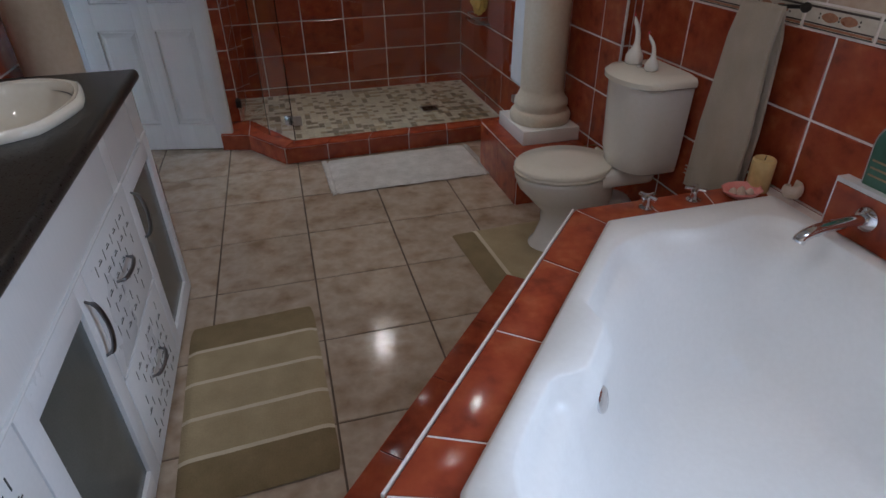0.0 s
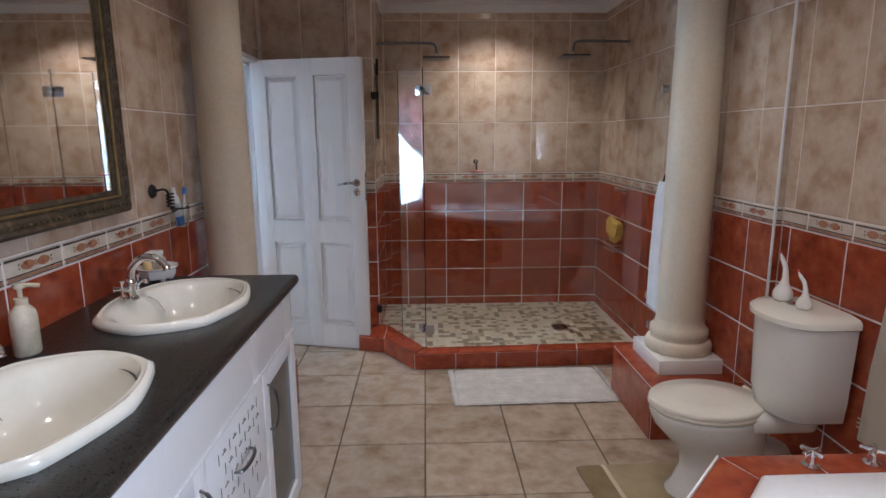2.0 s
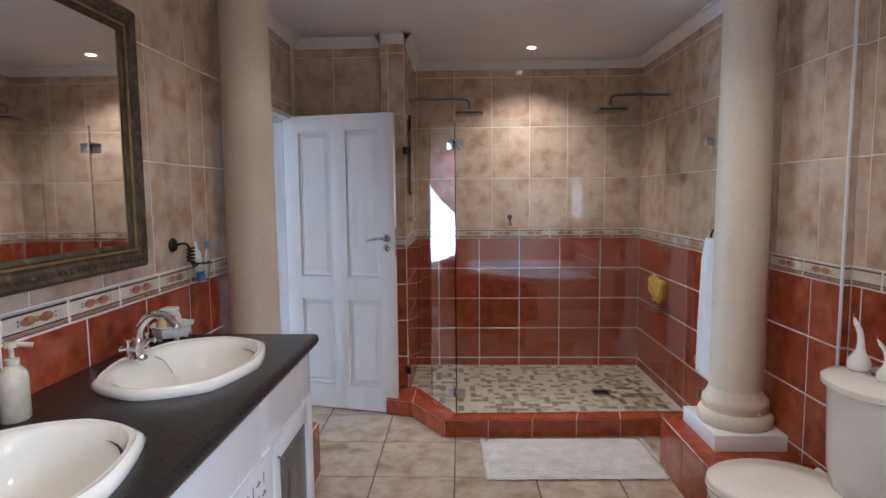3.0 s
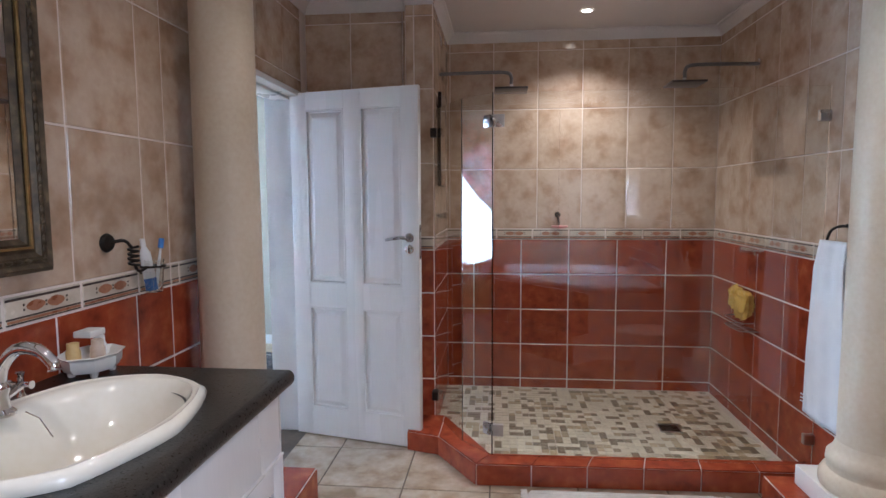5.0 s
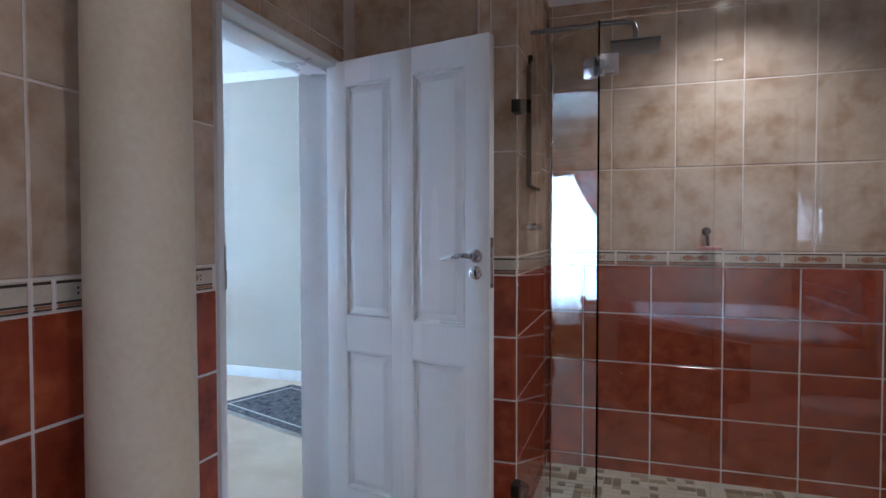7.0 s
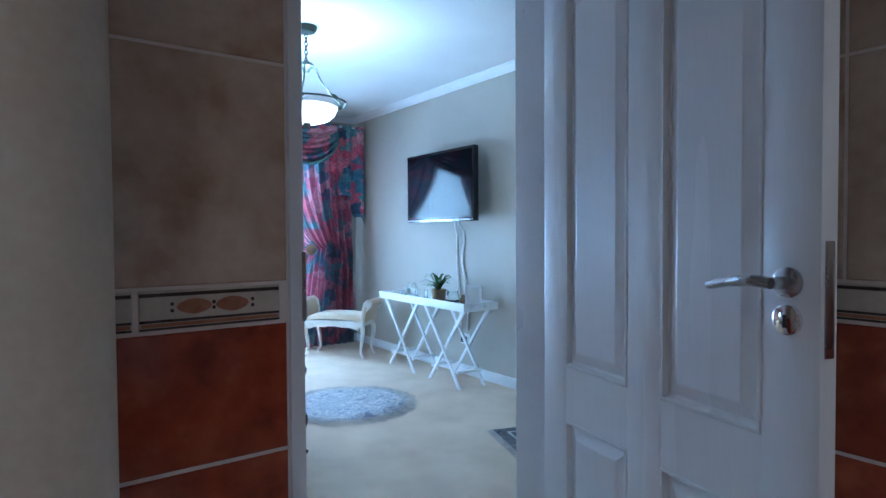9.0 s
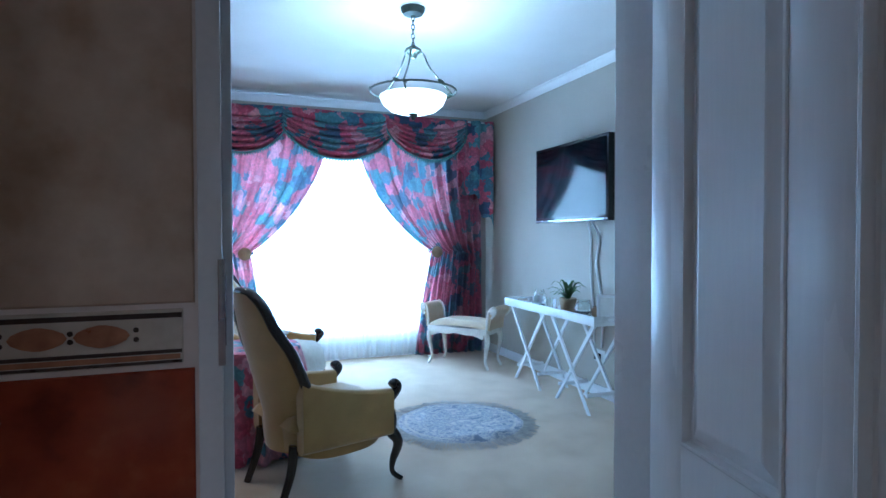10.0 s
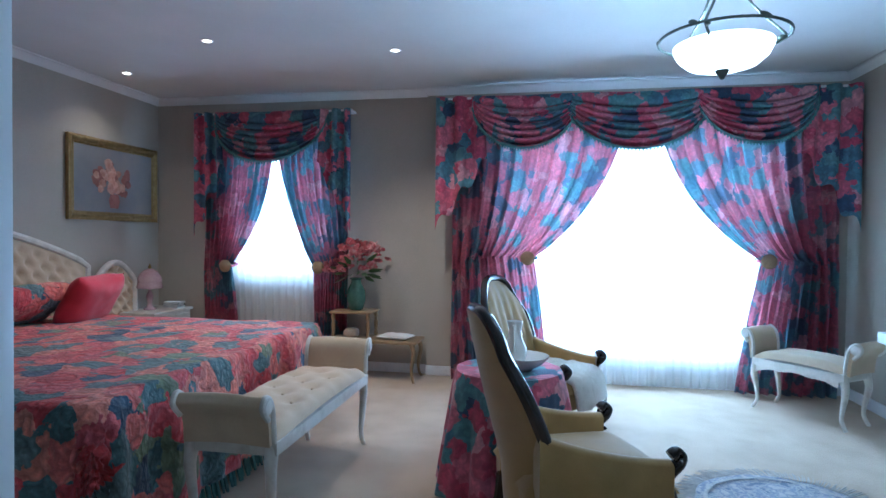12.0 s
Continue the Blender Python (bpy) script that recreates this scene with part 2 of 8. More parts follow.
M["mat_tan"] = surface("mat_tan", [(0.3, (0.34, 0.265, 0.15)), (0.7, (0.42, 0.335, 0.20))], 10, 0.95, bump=1.0, grain=220, dist=0.004)
M["mat_cream"] = surface("mat_cream", [(0.3, (0.56, 0.48, 0.35)), (0.7, (0.64, 0.56, 0.42))], 10, 0.95, bump=1.0, grain=220, dist=0.004)
M["towel_beige"] = surface("towel_beige", [(0.3, (0.40, 0.33, 0.245)), (0.7, (0.48, 0.40, 0.31))], 9, 0.95, bump=1.0, grain=300, dist=0.004, sheen=0.3)
M["towel_white"] = surface("towel_white", [(0.3, (0.70, 0.72, 0.75)), (0.7, (0.78, 0.80, 0.83))], 9, 0.95, bump=1.0, grain=300, dist=0.004, sheen=0.3)
M["curtain"] = floral("curtain", 8.6, through_light=0.62, warped=1.35)
M["swag"] = floral("swag", 8.6, through_light=0.10, warped=1.35)
M["bedspread"] = floral("bedspread", 7.8, bump=1.0, tones=QUILT, warped=1.15)
M["trim_teal"] = surface("trim_teal", [(0.3, (0.08, 0.22, 0.22)), (0.7, (0.16, 0.33, 0.31))], 30, 0.8, bump=0.5)
M["yellow_velvet"] = surface("yellow_velvet", [(0.3, (0.33, 0.195, 0.055)), (0.7, (0.43, 0.265, 0.085))], 6, 0.8, bump=0.4, grain=260, sheen=0.5)
M["dark_wood"] = surface("dark_wood", [(0.3, (0.010, 0.006, 0.005)), (0.7, (0.030, 0.016, 0.011))], 14, 0.25, bump=0.1, stretch=(1, 1, 0.2), coat=0.3)
M["cream_fabric"] = surface("cream_fabric", [(0.3, (0.55, 0.42, 0.28)), (0.7, (0.63, 0.50, 0.345))], 8, 0.8, bump=0.4, grain=260, sheen=0.3)
M["antique_white"] = surface("antique_white", [(0.3, (0.56, 0.53, 0.47)), (0.5, (0.68, 0.65, 0.59)), (0.75, (0.73, 0.70, 0.64))], 12, 0.45, bump=0.15)
M["sheepskin"] = surface("sheepskin", [(0.3, (0.62, 0.58, 0.48)), (0.7, (0.76, 0.72, 0.62))], 30, 1.0, bump=1.0, grain=120, dist=0.02, sheen=0.5)
M["tv_black"] = surface("tv_black", [(0.3, (0.006, 0.006, 0.007)), (0.7, (0.010, 0.010, 0.012))], 3, 0.12, bump=0, rough_vary=0.03)
M["tv_screen"] = surface("tv_screen", [(0.3, (0.004, 0.004, 0.006)), (0.7, (0.007, 0.007, 0.009))], 2, 0.08, bump=0, rough_vary=0.02)
M["tv_screen"].node_tree.nodes["Principled BSDF"].inputs["Specular IOR Level"].default_value = 0.25
M["red_cloth"] = surface("red_cloth", [(0.3, (0.50, 0.010, 0.026)), (0.7, (0.60, 0.018, 0.040))], 8, 0.7, bump=0.3, grain=300, sheen=0.3)
M["leaf"] = surface("leaf", [(0.3, (0.035, 0.085, 0.025)), (0.7, (0.075, 0.15, 0.04))], 12, 0.45, bump=0.1)
M["petal"] = surface("petal", [(0.3, (0.50, 0.085, 0.11)), (0.5, (0.66, 0.22, 0.22)), (0.7, (0.78, 0.50, 0.46))], 16, 0.7, bump=0.2, vary=0.25)
M["vase_green"] = surface("vase_green", [(0.3, (0.04, 0.12, 0.085)), (0.7, (0.08, 0.19, 0.14))], 10, 0.15, bump=0.02)
M["lamp_glass"] = glow("lamp_glass", (0.86, 0.96, 1.0), 5.0)
M["lamp_metal"] = surface("lamp_metal", [(0.3, (0.045, 0.055, 0.045)), (0.7, (0.10, 0.12, 0.10))], 18, 0.4, metal=0.6, bump=0.15)
M["downlight_glow"] = glow("downlight_glow", (1.0, 0.86, 0.66), 14.0)
M["sponge"] = surface("sponge", [(0.3, (0.55, 0.34, 0.06)), (0.7, (0.72, 0.50, 0.12))], 30, 0.95, bump=1.0, grain=150, dist=0.004)
M["pink_plastic"] = surface("pink_plastic", [(0.3, (0.70, 0.24, 0.22)), (0.7, (0.78, 0.36, 0.33))], 8, 0.4)
M["blue_plastic"] = surface("blue_plastic", [(0.3, (0.03, 0.13, 0.45)), (0.7, (0.06, 0.24, 0.62))], 8, 0.35)
M["white_plastic"] = surface("white_plastic", [(0.3, (0.74, 0.74, 0.74)), (0.7, (0.80, 0.80, 0.79))], 8, 0.35, bump=0.02)
M["soap_cream"] = surface("soap_cream", [(0.3, (0.52, 0.43, 0.29)), (0.5, (0.60, 0.53, 0.40)), (0.7, (0.68, 0.62, 0.52))], 14, 0.25, bump=0.03)
M["wax"] = surface("wax", [(0.3, (0.58, 0.40, 0.16)), (0.7, (0.68, 0.50, 0.24))], 12, 0.5, bump=0.2)
M["shell_mat"] = surface("shell_mat", [(0.3, (0.50, 0.38, 0.29)), (0.7, (0.64, 0.52, 0.42))], 20, 0.4, bump=0.3)
M["ground"] = surface("ground", [(0.3, (0.10, 0.12, 0.05)), (0.7, (0.16, 0.17, 0.08))], 1.5, 0.95)
M["rug_blue"] = surface("rug_blue", [(0.36, (0.20, 0.23, 0.30)), (0.46, (0.50, 0.48, 0.47)), (0.54, (0.26, 0.29, 0.37)), (0.64, (0.55, 0.52, 0.50))], 16, 0.95, bump=1.0, grain=240, dist=0.005, detail=2)
M["rug_dark"] = surface("rug_dark", [(0.38, (0.035, 0.035, 0.045)), (0.50, (0.14, 0.13, 0.13)), (0.58, (0.05, 0.05, 0.07)), (0.68, (0.20, 0.17, 0.16))], 18, 0.95, bump=1.0, grain=240, dist=0.005, detail=2)
M["rug_fringe"] = surface("rug_fringe", [(0.3, (0.38, 0.37, 0.36)), (0.7, (0.60, 0.57, 0.53))], 20, 0.95, bump=0.5)
M["paper"] = surface("paper", [(0.3, (0.66, 0.66, 0.64)), (0.7, (0.74, 0.74, 0.72))], 8, 0.8)
M["gold_wood"] = surface("gold_wood", [(0.3, (0.24, 0.16, 0.085)), (0.7, (0.34, 0.24, 0.13))], 14, 0.45, bump=0.15)
M["pink_glass"] = surface("pink_glass", [(0.3, (0.50, 0.32, 0.36)), (0.7, (0.62, 0.46, 0.48))], 10, 0.15, bump=0.1)


def sheer_mat():
    m, t, n, l, b = nodes_of("sheer")
    tr, tp, mx, mx2 = n.new("ShaderNodeBsdfTranslucent"), n.new("ShaderNodeBsdfTransparent"), n.new("ShaderNodeMixShader"), n.new("ShaderNodeMixShader")
    co, rnd = coords(t, (1, 1, 0.12))
    ns = n.new("ShaderNodeTexNoise")
    ns.inputs["Scale"].default_value = 30
    l.new(co, ns.inputs["Vector"])
    l.new(ramp(t, ns.outputs["Fac"], [(0.3, (0.80, 0.80, 0.80)), (0.7, (0.92, 0.92, 0.92))]), tr.inputs[0])
    b.inputs["Base Color"].default_value = (0.85, 0.85, 0.83, 1)
    mx.inputs[0].default_value, mx2.inputs[0].default_value = 0.55, 0.28
    l.new(b.outputs[0], mx.inputs[1])
    l.new(tr.outputs[0], mx.inputs[2])
    l.new(mx.outputs[0], mx2.inputs[1])
    l.new(tp.outputs[0], mx2.inputs[2])
    l.new(mx2.outputs[0], n["Material Output"].inputs[0])
    return m


M["sheer"] = sheer_mat()


# ---- mesh helpers ----
def bm_():
    return bmesh.new()


def box(bm, x0, y0, z0, x1, y1, z1, bev=0.0, seg=2, m=None):
    r = bmesh.ops.create_cube(bm, size=1.0)
    vs = r["verts"]
    for v in vs:
        v.co = Vector((x0 + (v.co.x + 0.5) * (x1 - x0), y0 + (v.co.y + 0.5) * (y1 - y0), z0 + (v.co.z + 0.5) * (z1 - z0)))
    if bev:
        es = list({e for v in vs for e in v.link_edges})
        rb = bmesh.ops.bevel(bm, geom=es, offset=bev, segments=seg, profile=0.6, affect="EDGES")
        vs = list({v for v in rb["verts"]} | {v for v in vs if v.is_valid})
    if m:
        bmesh.ops.transform(bm, matrix=m, verts=[v for v in vs if v.is_valid])
    return bm


def sheet(bm, nu, nv, f, wrap=False):
    """A net of (nu + 1) x (nv + 1) points f(u, v); wrap joins its ends along u."""
    cols = nu if wrap else nu + 1
    vs = [[bm.verts.new(f(i / nu, j / nv)) for j in range(nv + 1)] for i in range(cols)]
    for i in range(nu):
        a, b = vs[i], vs[(i + 1) % cols]
        for j in range(nv):
            bm.faces.new((a[j], b[j], b[j + 1], a[j + 1]))
    return vs


def lathe(bm, prof, seg=28, c=(0, 0, 0), sx=1.0, sy=1.0, caps=True):
    """A turned shape: prof is a list of (radius, height)."""
    n = len(prof) - 1

    def f(u, v):
        r, z = prof[round(v * n)]
        a = 2 * math.pi * u
        return (c[0] + sx * r * math.cos(a), c[1] + sy * r * math.sin(a), c[2] + z)
    vs = sheet(bm, seg, n, f, wrap=True)
    if caps:
        if prof[0][0] > 1e-4:
            bm.faces.new([v[0] for v in reversed(vs)])
        if prof[-1][0] > 1e-4:
            bm.faces.new([v[-1] for v in vs])
    return bm


def tube(bm, pts, r, seg=8, flat=1.0):
    """A rod of radius r (a number or one for each point) along pts."""
    pts = [Vector(p) for p in pts]
    rs = r if isinstance(r, (list, tuple)) else [r] * len(pts)
    rings, side = [], None
    for k, p in enumerate(pts):
        d = (pts[min(k + 1, len(pts) - 1)] - pts[max(k - 1, 0)]).normalized()
        if side is None:
            side = d.orthogonal().normalized()
        side = (side - d * side.dot(d)).normalized()
        up = d.cross(side)
        rings.append([bm.verts.new(p + rs[k] * (math.cos(2 * math.pi * i / seg) * side + flat * math.sin(2 * math.pi * i / seg) * up)) for i in range(seg)])
    for a, b in zip(rings, rings[1:]):
        for i in range(seg):
            bm.faces.new((a[i], a[(i + 1) % seg], b[(i + 1) % seg], b[i]))
    bm.faces.new(list(reversed(rings[0])))
    bm.faces.new(rings[-1])
    return bm


def curve(pts, n=6):
    """A smooth line through pts (Catmull-Rom)."""
    p = [Vector(q) for q in pts]
    p = [2 * p[0] - p[1]] + p + [2 * p[-1] - p[-2]]
    out = []
    for k in range(1, len(p) - 2):
        for i in range(n):
            t = i / n
            a, b, c, d = p[k - 1:k + 3]
            out.append(0.5 * (2 * b + (c - a) * t + (2 * a - 5 * b + 4 * c - d) * t * t + (3 * b - a - 3 * c + d) * t ** 3))
    return out + [p[-2]]


def poly(bm, outline, z0, z1, bev=0.0):
    """A prism on an outline of (x, y), counter-clockwise."""
    lo, hi = [bm.verts.new((x, y, z0)) for x, y in outline], [bm.verts.new((x, y, z1)) for x, y in outline]
    n = len(outline)
    top = bm.faces.new(hi)
    bm.faces.new(list(reversed(lo)))
    for i in range(n):
        bm.faces.new((lo[i], lo[(i + 1) % n], hi[(i + 1) % n], hi[i]))
    if bev:
        bmesh.ops.bevel(bm, geom=list(top.edges), offset=bev, segments=2, profile=0.6, affect="EDGES")
    return bm


def smooth(a, b, t):
    t = max(0.0, min(1.0, (t - a) / (b - a)))
    return t * t * (3 - 2 * t)


def mesh_of(bm, name, mat, angle=40):
    bmesh.ops.recalc_face_normals(bm, faces=bm.faces)
    me = bpy.data.meshes.new(name)
    bm.to_mesh(me)
    bm.free()
    me.polygons.foreach_set("use_smooth", [True] * len(me.polygons))
    me.set_sharp_from_angle(angle=radians(angle))
    me.materials.append(mat)
    return me


def part(name, bm, mat, parent, label="", angle=40, m=None):
    ob = new(name, mesh_of(bm, name, mat, angle))
    ob.parent = parent
    if m:
        ob.matrix_basis = m
    return tagged(ob, label)


def thing(name, label, category, m=None, group=""):
    ob = new(name)
    ob.empty_display_size = 0.1
    if m:
        ob.matrix_basis = m
    return tagged(ob, label, category, group)


def solo(name, bm, mat, label, category, group="", angle=40, m=None):
    ob = new(name, mesh_of(bm, name, mat, angle))
    if m:
        ob.matrix_basis = m
    return tagged(ob, label, category, group)


def setting(name, bm, mat, label, category, angle=30):
    return tagged(new(name, mesh_of(bm, name, mat, angle)), label, category, kind="structure")


def thick(ob, t):
    md = ob.modifiers.new("thickness", "SOLIDIFY")
    md.thickness, md.offset = t, 0.0
    return ob


# ---- large structure: bathroom ----
XL, XR, YB, YS, ZC = -1.06, 1.64, 5.33, -0.35, 2.60      # left wall, right wall, shower back, rear wall, ceiling
BX, WY0, WY1, WX, ZB = -1.27, 0.0, 6.47, -6.31, 2.71     # bedroom: wall with the door, bedhead wall, television wall, window wall, ceiling
DY0, DY1, DZ = 3.622, 4.418, 2.02                        # door opening

bm = bm_()
box(bm, BX + 0.02, YS, -0.1, XL, DY0 - 0.03, ZC + 0.1)
box(bm, BX + 0.02, DY0 - 0.03, DZ + 0.03, XL, DY1 + 0.03, ZC + 0.1)
box(bm, BX + 0.02, DY1 + 0.03, -0.1, XL, 4.55, ZC + 0.1)
wall_west = setting("wall_west", bm, M["grout"], "tiled bathroom wall with terracotta and marbled beige tiles", "wall")
bm = bm_()
box(bm, BX, -0.1, -0.1, BX + 0.02, DY0 - 0.03, ZB + 0.1)
box(bm, BX, DY0 - 0.03, DZ + 0.03, BX + 0.02, DY1 + 0.03, ZB + 0.1)
box(bm, BX, DY1 + 0.03, -0.1, BX + 0.02, WY1 + 0.1, ZB + 0.1)
setting("wall_bedroom_east", bm, M["bedroom_wall"], "taupe painted bedroom wall around the bathroom doorway", "wall")
bm = bm_()
box(bm, BX + 0.02, 4.55, -0.1, -0.268, YB + 0.2, ZC + 0.1)
box(bm, -0.43, 4.44, -0.1, -0.268, 4.55, ZC + 0.1)
wall_nib = setting("wall_nib", bm, M["grout"], "tiled wall block between the doorway and the shower", "wall")
bm = bm_()
box(bm, -0.268, YB, -0.1, XR + 0.2, YB + 0.2, ZC + 0.1)
wall_north = setting("wall_north", bm, M["grout"], "tiled back wall of the shower", "wall")
bm = bm_()
box(bm, XR, 2.70, -0.1, XR + 0.2, YB, ZC + 0.1)
for y0, y1, z0, z1 in ((YS, -0.20, -0.1, ZC + 0.1), (0.45, 2.70, -0.1, ZC + 0.1), (-0.20, 0.45, -0.1, 1.22), (-0.20, 0.45, 2.13, ZC + 0.1)):
    box(bm, XR + 0.04, y0, z0, XR + 0.28, y1, z1)
wall_east = setting("wall_east", bm, M["grout"], "tiled wall behind the toilet and bath", "wall")
bm = bm_()
box(bm, BX + 0.02, YS - 0.2, -0.1, XR + 0.2, YS, ZC + 0.1)
wall_south = setting("wall_south", bm, M["beige_tile"], "beige tiled wall behind the bath", "wall")
bm = bm_()
box(bm, BX, YS - 0.2, ZC, XR + 0.2, YB + 0.2, ZC + 0.1)
setting("ceiling_bathroom", bm, M["ceiling_paint"], "plain white bathroom ceiling", "ceiling")


def cornice(name, runs, z, d=0.055, h=0.07):
    """A coved moulding along runs of (x0, y0, x1, y1), the room on the left of each."""
    bm = bm_()
    for x0, y0, x1, y1 in runs:
        w = Vector((x1 - x0, y1 - y0, 0))
        nrm = Vector((-w.y, w.x, 0)).normalized()
        prof = [(0, 0), (0.006, 0), (0.012, 0.012), (d * 0.35, h * 0.45), (d * 0.72, h * 0.8), (d - 0.008, h - 0.012), (d, h - 0.01), (d, h), (0, h)]
        sheet(bm, 1, len(prof) - 1, lambda u, v: Vector((x0, y0, z - h)) + w * u + nrm * prof[round(v * (len(prof) - 1))][0] + Vector((0, 0, prof[round(v * (len(prof) - 1))][1])))
    return setting(name, bm, M["cornice_paint"], "white coved plaster cornice under the ceiling", "cornice")


cornice("cornice_bathroom", [(XR, 2.70, XR, YB), (XR, YB, -0.268, YB), (-0.268, YB, -0.268, 4.44), (-0.268, 4.44, -0.43, 4.44), (-0.43, 4.44, -0.43, 4.55),
                             (-0.43, 4.55, XL, 4.55), (XL, 4.55, XL, YS), (XL, YS, XR + 0.04, YS), (XR + 0.04, YS, XR + 0.04, 2.70)], ZC)
bm = bm_()
box(bm, BX + 0.02, YS, -0.1, XR + 0.04, 4.55, -0.004)
box(bm, -0.268, 4.55, -0.1, XR, YB, -0.004)
floor = setting("floor", bm, M["floor_grout"], "marbled tan ceramic floor tiles with dark joints", "floor")

# ---- large structure: bedroom ----
bm = bm_()
box(bm, WX - 0.3, -0.3, -0.1, BX + 0.02, WY1 + 0.1, -0.001)
setting("floor_carpet", bm, M["carpet"], "wall-to-wall pale beige bedroom carpet", "carpet")
bm = bm_()
box(bm, WX - 0.4, -0.3, ZB, BX + 0.02, WY1 + 0.2, ZB + 0.1)
setting("ceiling_bedroom", bm, M["ceiling_paint"], "plain white bedroom ceiling", "ceiling")
bm = bm_()
box(bm, WX - 0.4, WY1, -0.1, BX + 0.02, WY1 + 0.2, ZB + 0.1)
setting("wall_television", bm, M["bedroom_wall"], "taupe painted bedroom wall behind the television", "wall")
bm = bm_()
box(bm, WX - 0.4, WY0 - 0.2, -0.1, BX, WY0, ZB + 0.1)
setting("wall_bedhead", bm, M["bedroom_wall"], "taupe painted bedroom wall behind the bed", "wall")
W1, W2 = (3.62, 5.88, 0.30, 2.25), (0.86, 1.92, 0.92, 2.20)
bm = bm_()
for (y0, y1, z0, z1), a, b, x in ((W1, 2.87, WY1, WX), (W2, WY0, 2.87, WX - 0.05)):
    box(bm, WX - 0.25, a, -0.1, x, y0, ZB + 0.1)
    box(bm, WX - 0.25, y1, -0.1, x, b, ZB + 0.1)
    box(bm, WX - 0.25, y0, -0.1, x, y1, z0)
    box(bm, WX - 0.25, y0, z1, x, y1, ZB + 0.1)
setting("wall_windows", bm, M["bedroom_wall"], "taupe painted bedroom wall with two curtained windows", "wall")
cornice("cornice_bedroom", [(BX, WY0, BX, WY1), (BX, WY1, WX, WY1), (WX, WY1, WX, 2.87), (WX, 2.87, WX - 0.05, 2.87), (WX - 0.05, 2.87, WX - 0.05, WY0), (WX - 0.05, WY0, BX, WY0)], ZB)
bm = bm_()
for x0, y0, x1, y1 in ((BX - 0.014, WY0, BX, DY0 - 0.06), (BX - 0.014, DY1 + 0.06, BX, WY1), (WX + 0.014, WY1 - 0.014, BX - 0.014, WY1), (WX, 2.87, WX + 0.014, WY1),
                       (WX - 0.05, WY0, WX - 0.036, 2.87), (WX - 0.036, WY0, BX - 0.014, WY0 + 0.014)):
    box(bm, x0, y0, -0.001, x1, y1, 0.09, 0.004)
setting("baseboard", bm, M["white_paint"], "white painted wooden skirting board", "skirting")
bm = bm_()
box(bm, -400, -400, -0.7, 400, 400, -0.6)
setting("ground", bm, M["ground"], "grassy ground outside the windows", "ground")


def window(name, y0, y1, z0, z1, x, bars):
    w = tagged(new(name), "white framed window with clear panes", "window", kind="structure")
    bm = bm_()
    for a in (y0 + 0.001, y1 - 0.051):
        box(bm, x - 0.05, a, z0 + 0.001, x, a + 0.05, z1 - 0.001, 0.004)
    for a in (z0 + 0.001, z1 - 0.051):
        box(bm, x - 0.05, y0 + 0.051, a, x, y1 - 0.051, a + 0.05, 0.004)
    for k in range(1, bars):
        y = y0 + (y1 - y0) * k / bars
        box(bm, x - 0.045, y - 0.02, z0 + 0.051, x - 0.005, y + 0.02, z1 - 0.051, 0.004)
    part("window_frame", bm, M["white_paint"], w)
    for k in range(bars):
        a, b = y0 + (y1 - y0) * k / bars, y0 + (y1 - y0) * (k + 1) / bars
        bm = bm_()
        box(bm, x - 0.028, a + 0.03, z0 + 0.04, x - 0.022, b - 0.03, z1 - 0.04)
        p = part("pane", bm, M["glass"], w)
        p.visible_shadow = False
    return w


window("window_1", *W1, WX - 0.12, 3)
window("window_2", *W2, WX - 0.16, 2)
w3 = tagged(new("window_3"), "white framed window over the bath", "window", kind="structure")
bm = bm_()
for y0, z0, y1, z1 in ((-0.199, 1.221, -0.15, 2.129), (0.40, 1.221, 0.449, 2.129), (-0.15, 1.221, 0.40, 1.27), (-0.15, 2.08, 0.40, 2.129)):
    box(bm, XR + 0.19, y0, z0, XR + 0.24, y1, z1, 0.004)
part("window_frame", bm, M["white_paint"], w3)

# door frame
bm = bm_()
for y0, y1 in ((DY0 - 0.03, DY0), (DY1, DY1 + 0.03)):
    box(bm, BX - 0.006, y0, -0.001, XL + 0.012, y1, DZ + 0.03, 0.003)
box(bm, BX - 0.006, DY0, DZ, XL + 0.012, DY1, DZ + 0.03, 0.003)
for y0, y1 in ((DY0, DY0 + 0.014), (DY1 - 0.014, DY1)):
    box(bm, BX + 0.04, y0, 0.0, XL - 0.055, y1, DZ, 0.003)
box(bm, BX + 0.04, DY0 + 0.014, DZ - 0.014, XL - 0.055, DY1 - 0.014, DZ, 0.003)
for x0, x1 in ((BX - 0.016, BX - 0.0005), ):
    box(bm, x0, DY0 - 0.06, 0.0, x1, DY0 - 0.03, DZ + 0.06, 0.003)
    box(bm, x0, DY1 + 0.03, 0.0, x1, DY1 + 0.06, DZ + 0.06, 0.003)
    box(bm, x0, DY0 - 0.03, DZ + 0.03, x1, DY1 + 0.03, DZ + 0.06, 0.003)
frame_ob = setting("trim_door_frame", bm, M["white_paint"], "white painted wooden door frame", "door frame")
bm = bm_()
box(bm, XL - 0.050, DY0 + 0.0005, 1.118, XL + 0.0125, DY0 + 0.003, 1.258, 0.001)
box(bm, XL + 0.0125, DY0 - 0.006, 1.118, XL + 0.0145, DY0 + 0.003, 1.258, 0.0005)
strike = part("strike_plate", bm, M["steel"], frame_ob, "brushed steel strike plate")
bm = bm_()
box(bm, XL - 0.038, DY0 + 0.0032, 1.138, XL - 0.022, DY0 + 0.0042, 1.238)
part("latch_slot", bm, M["iron"], strike, "dark latch slot")


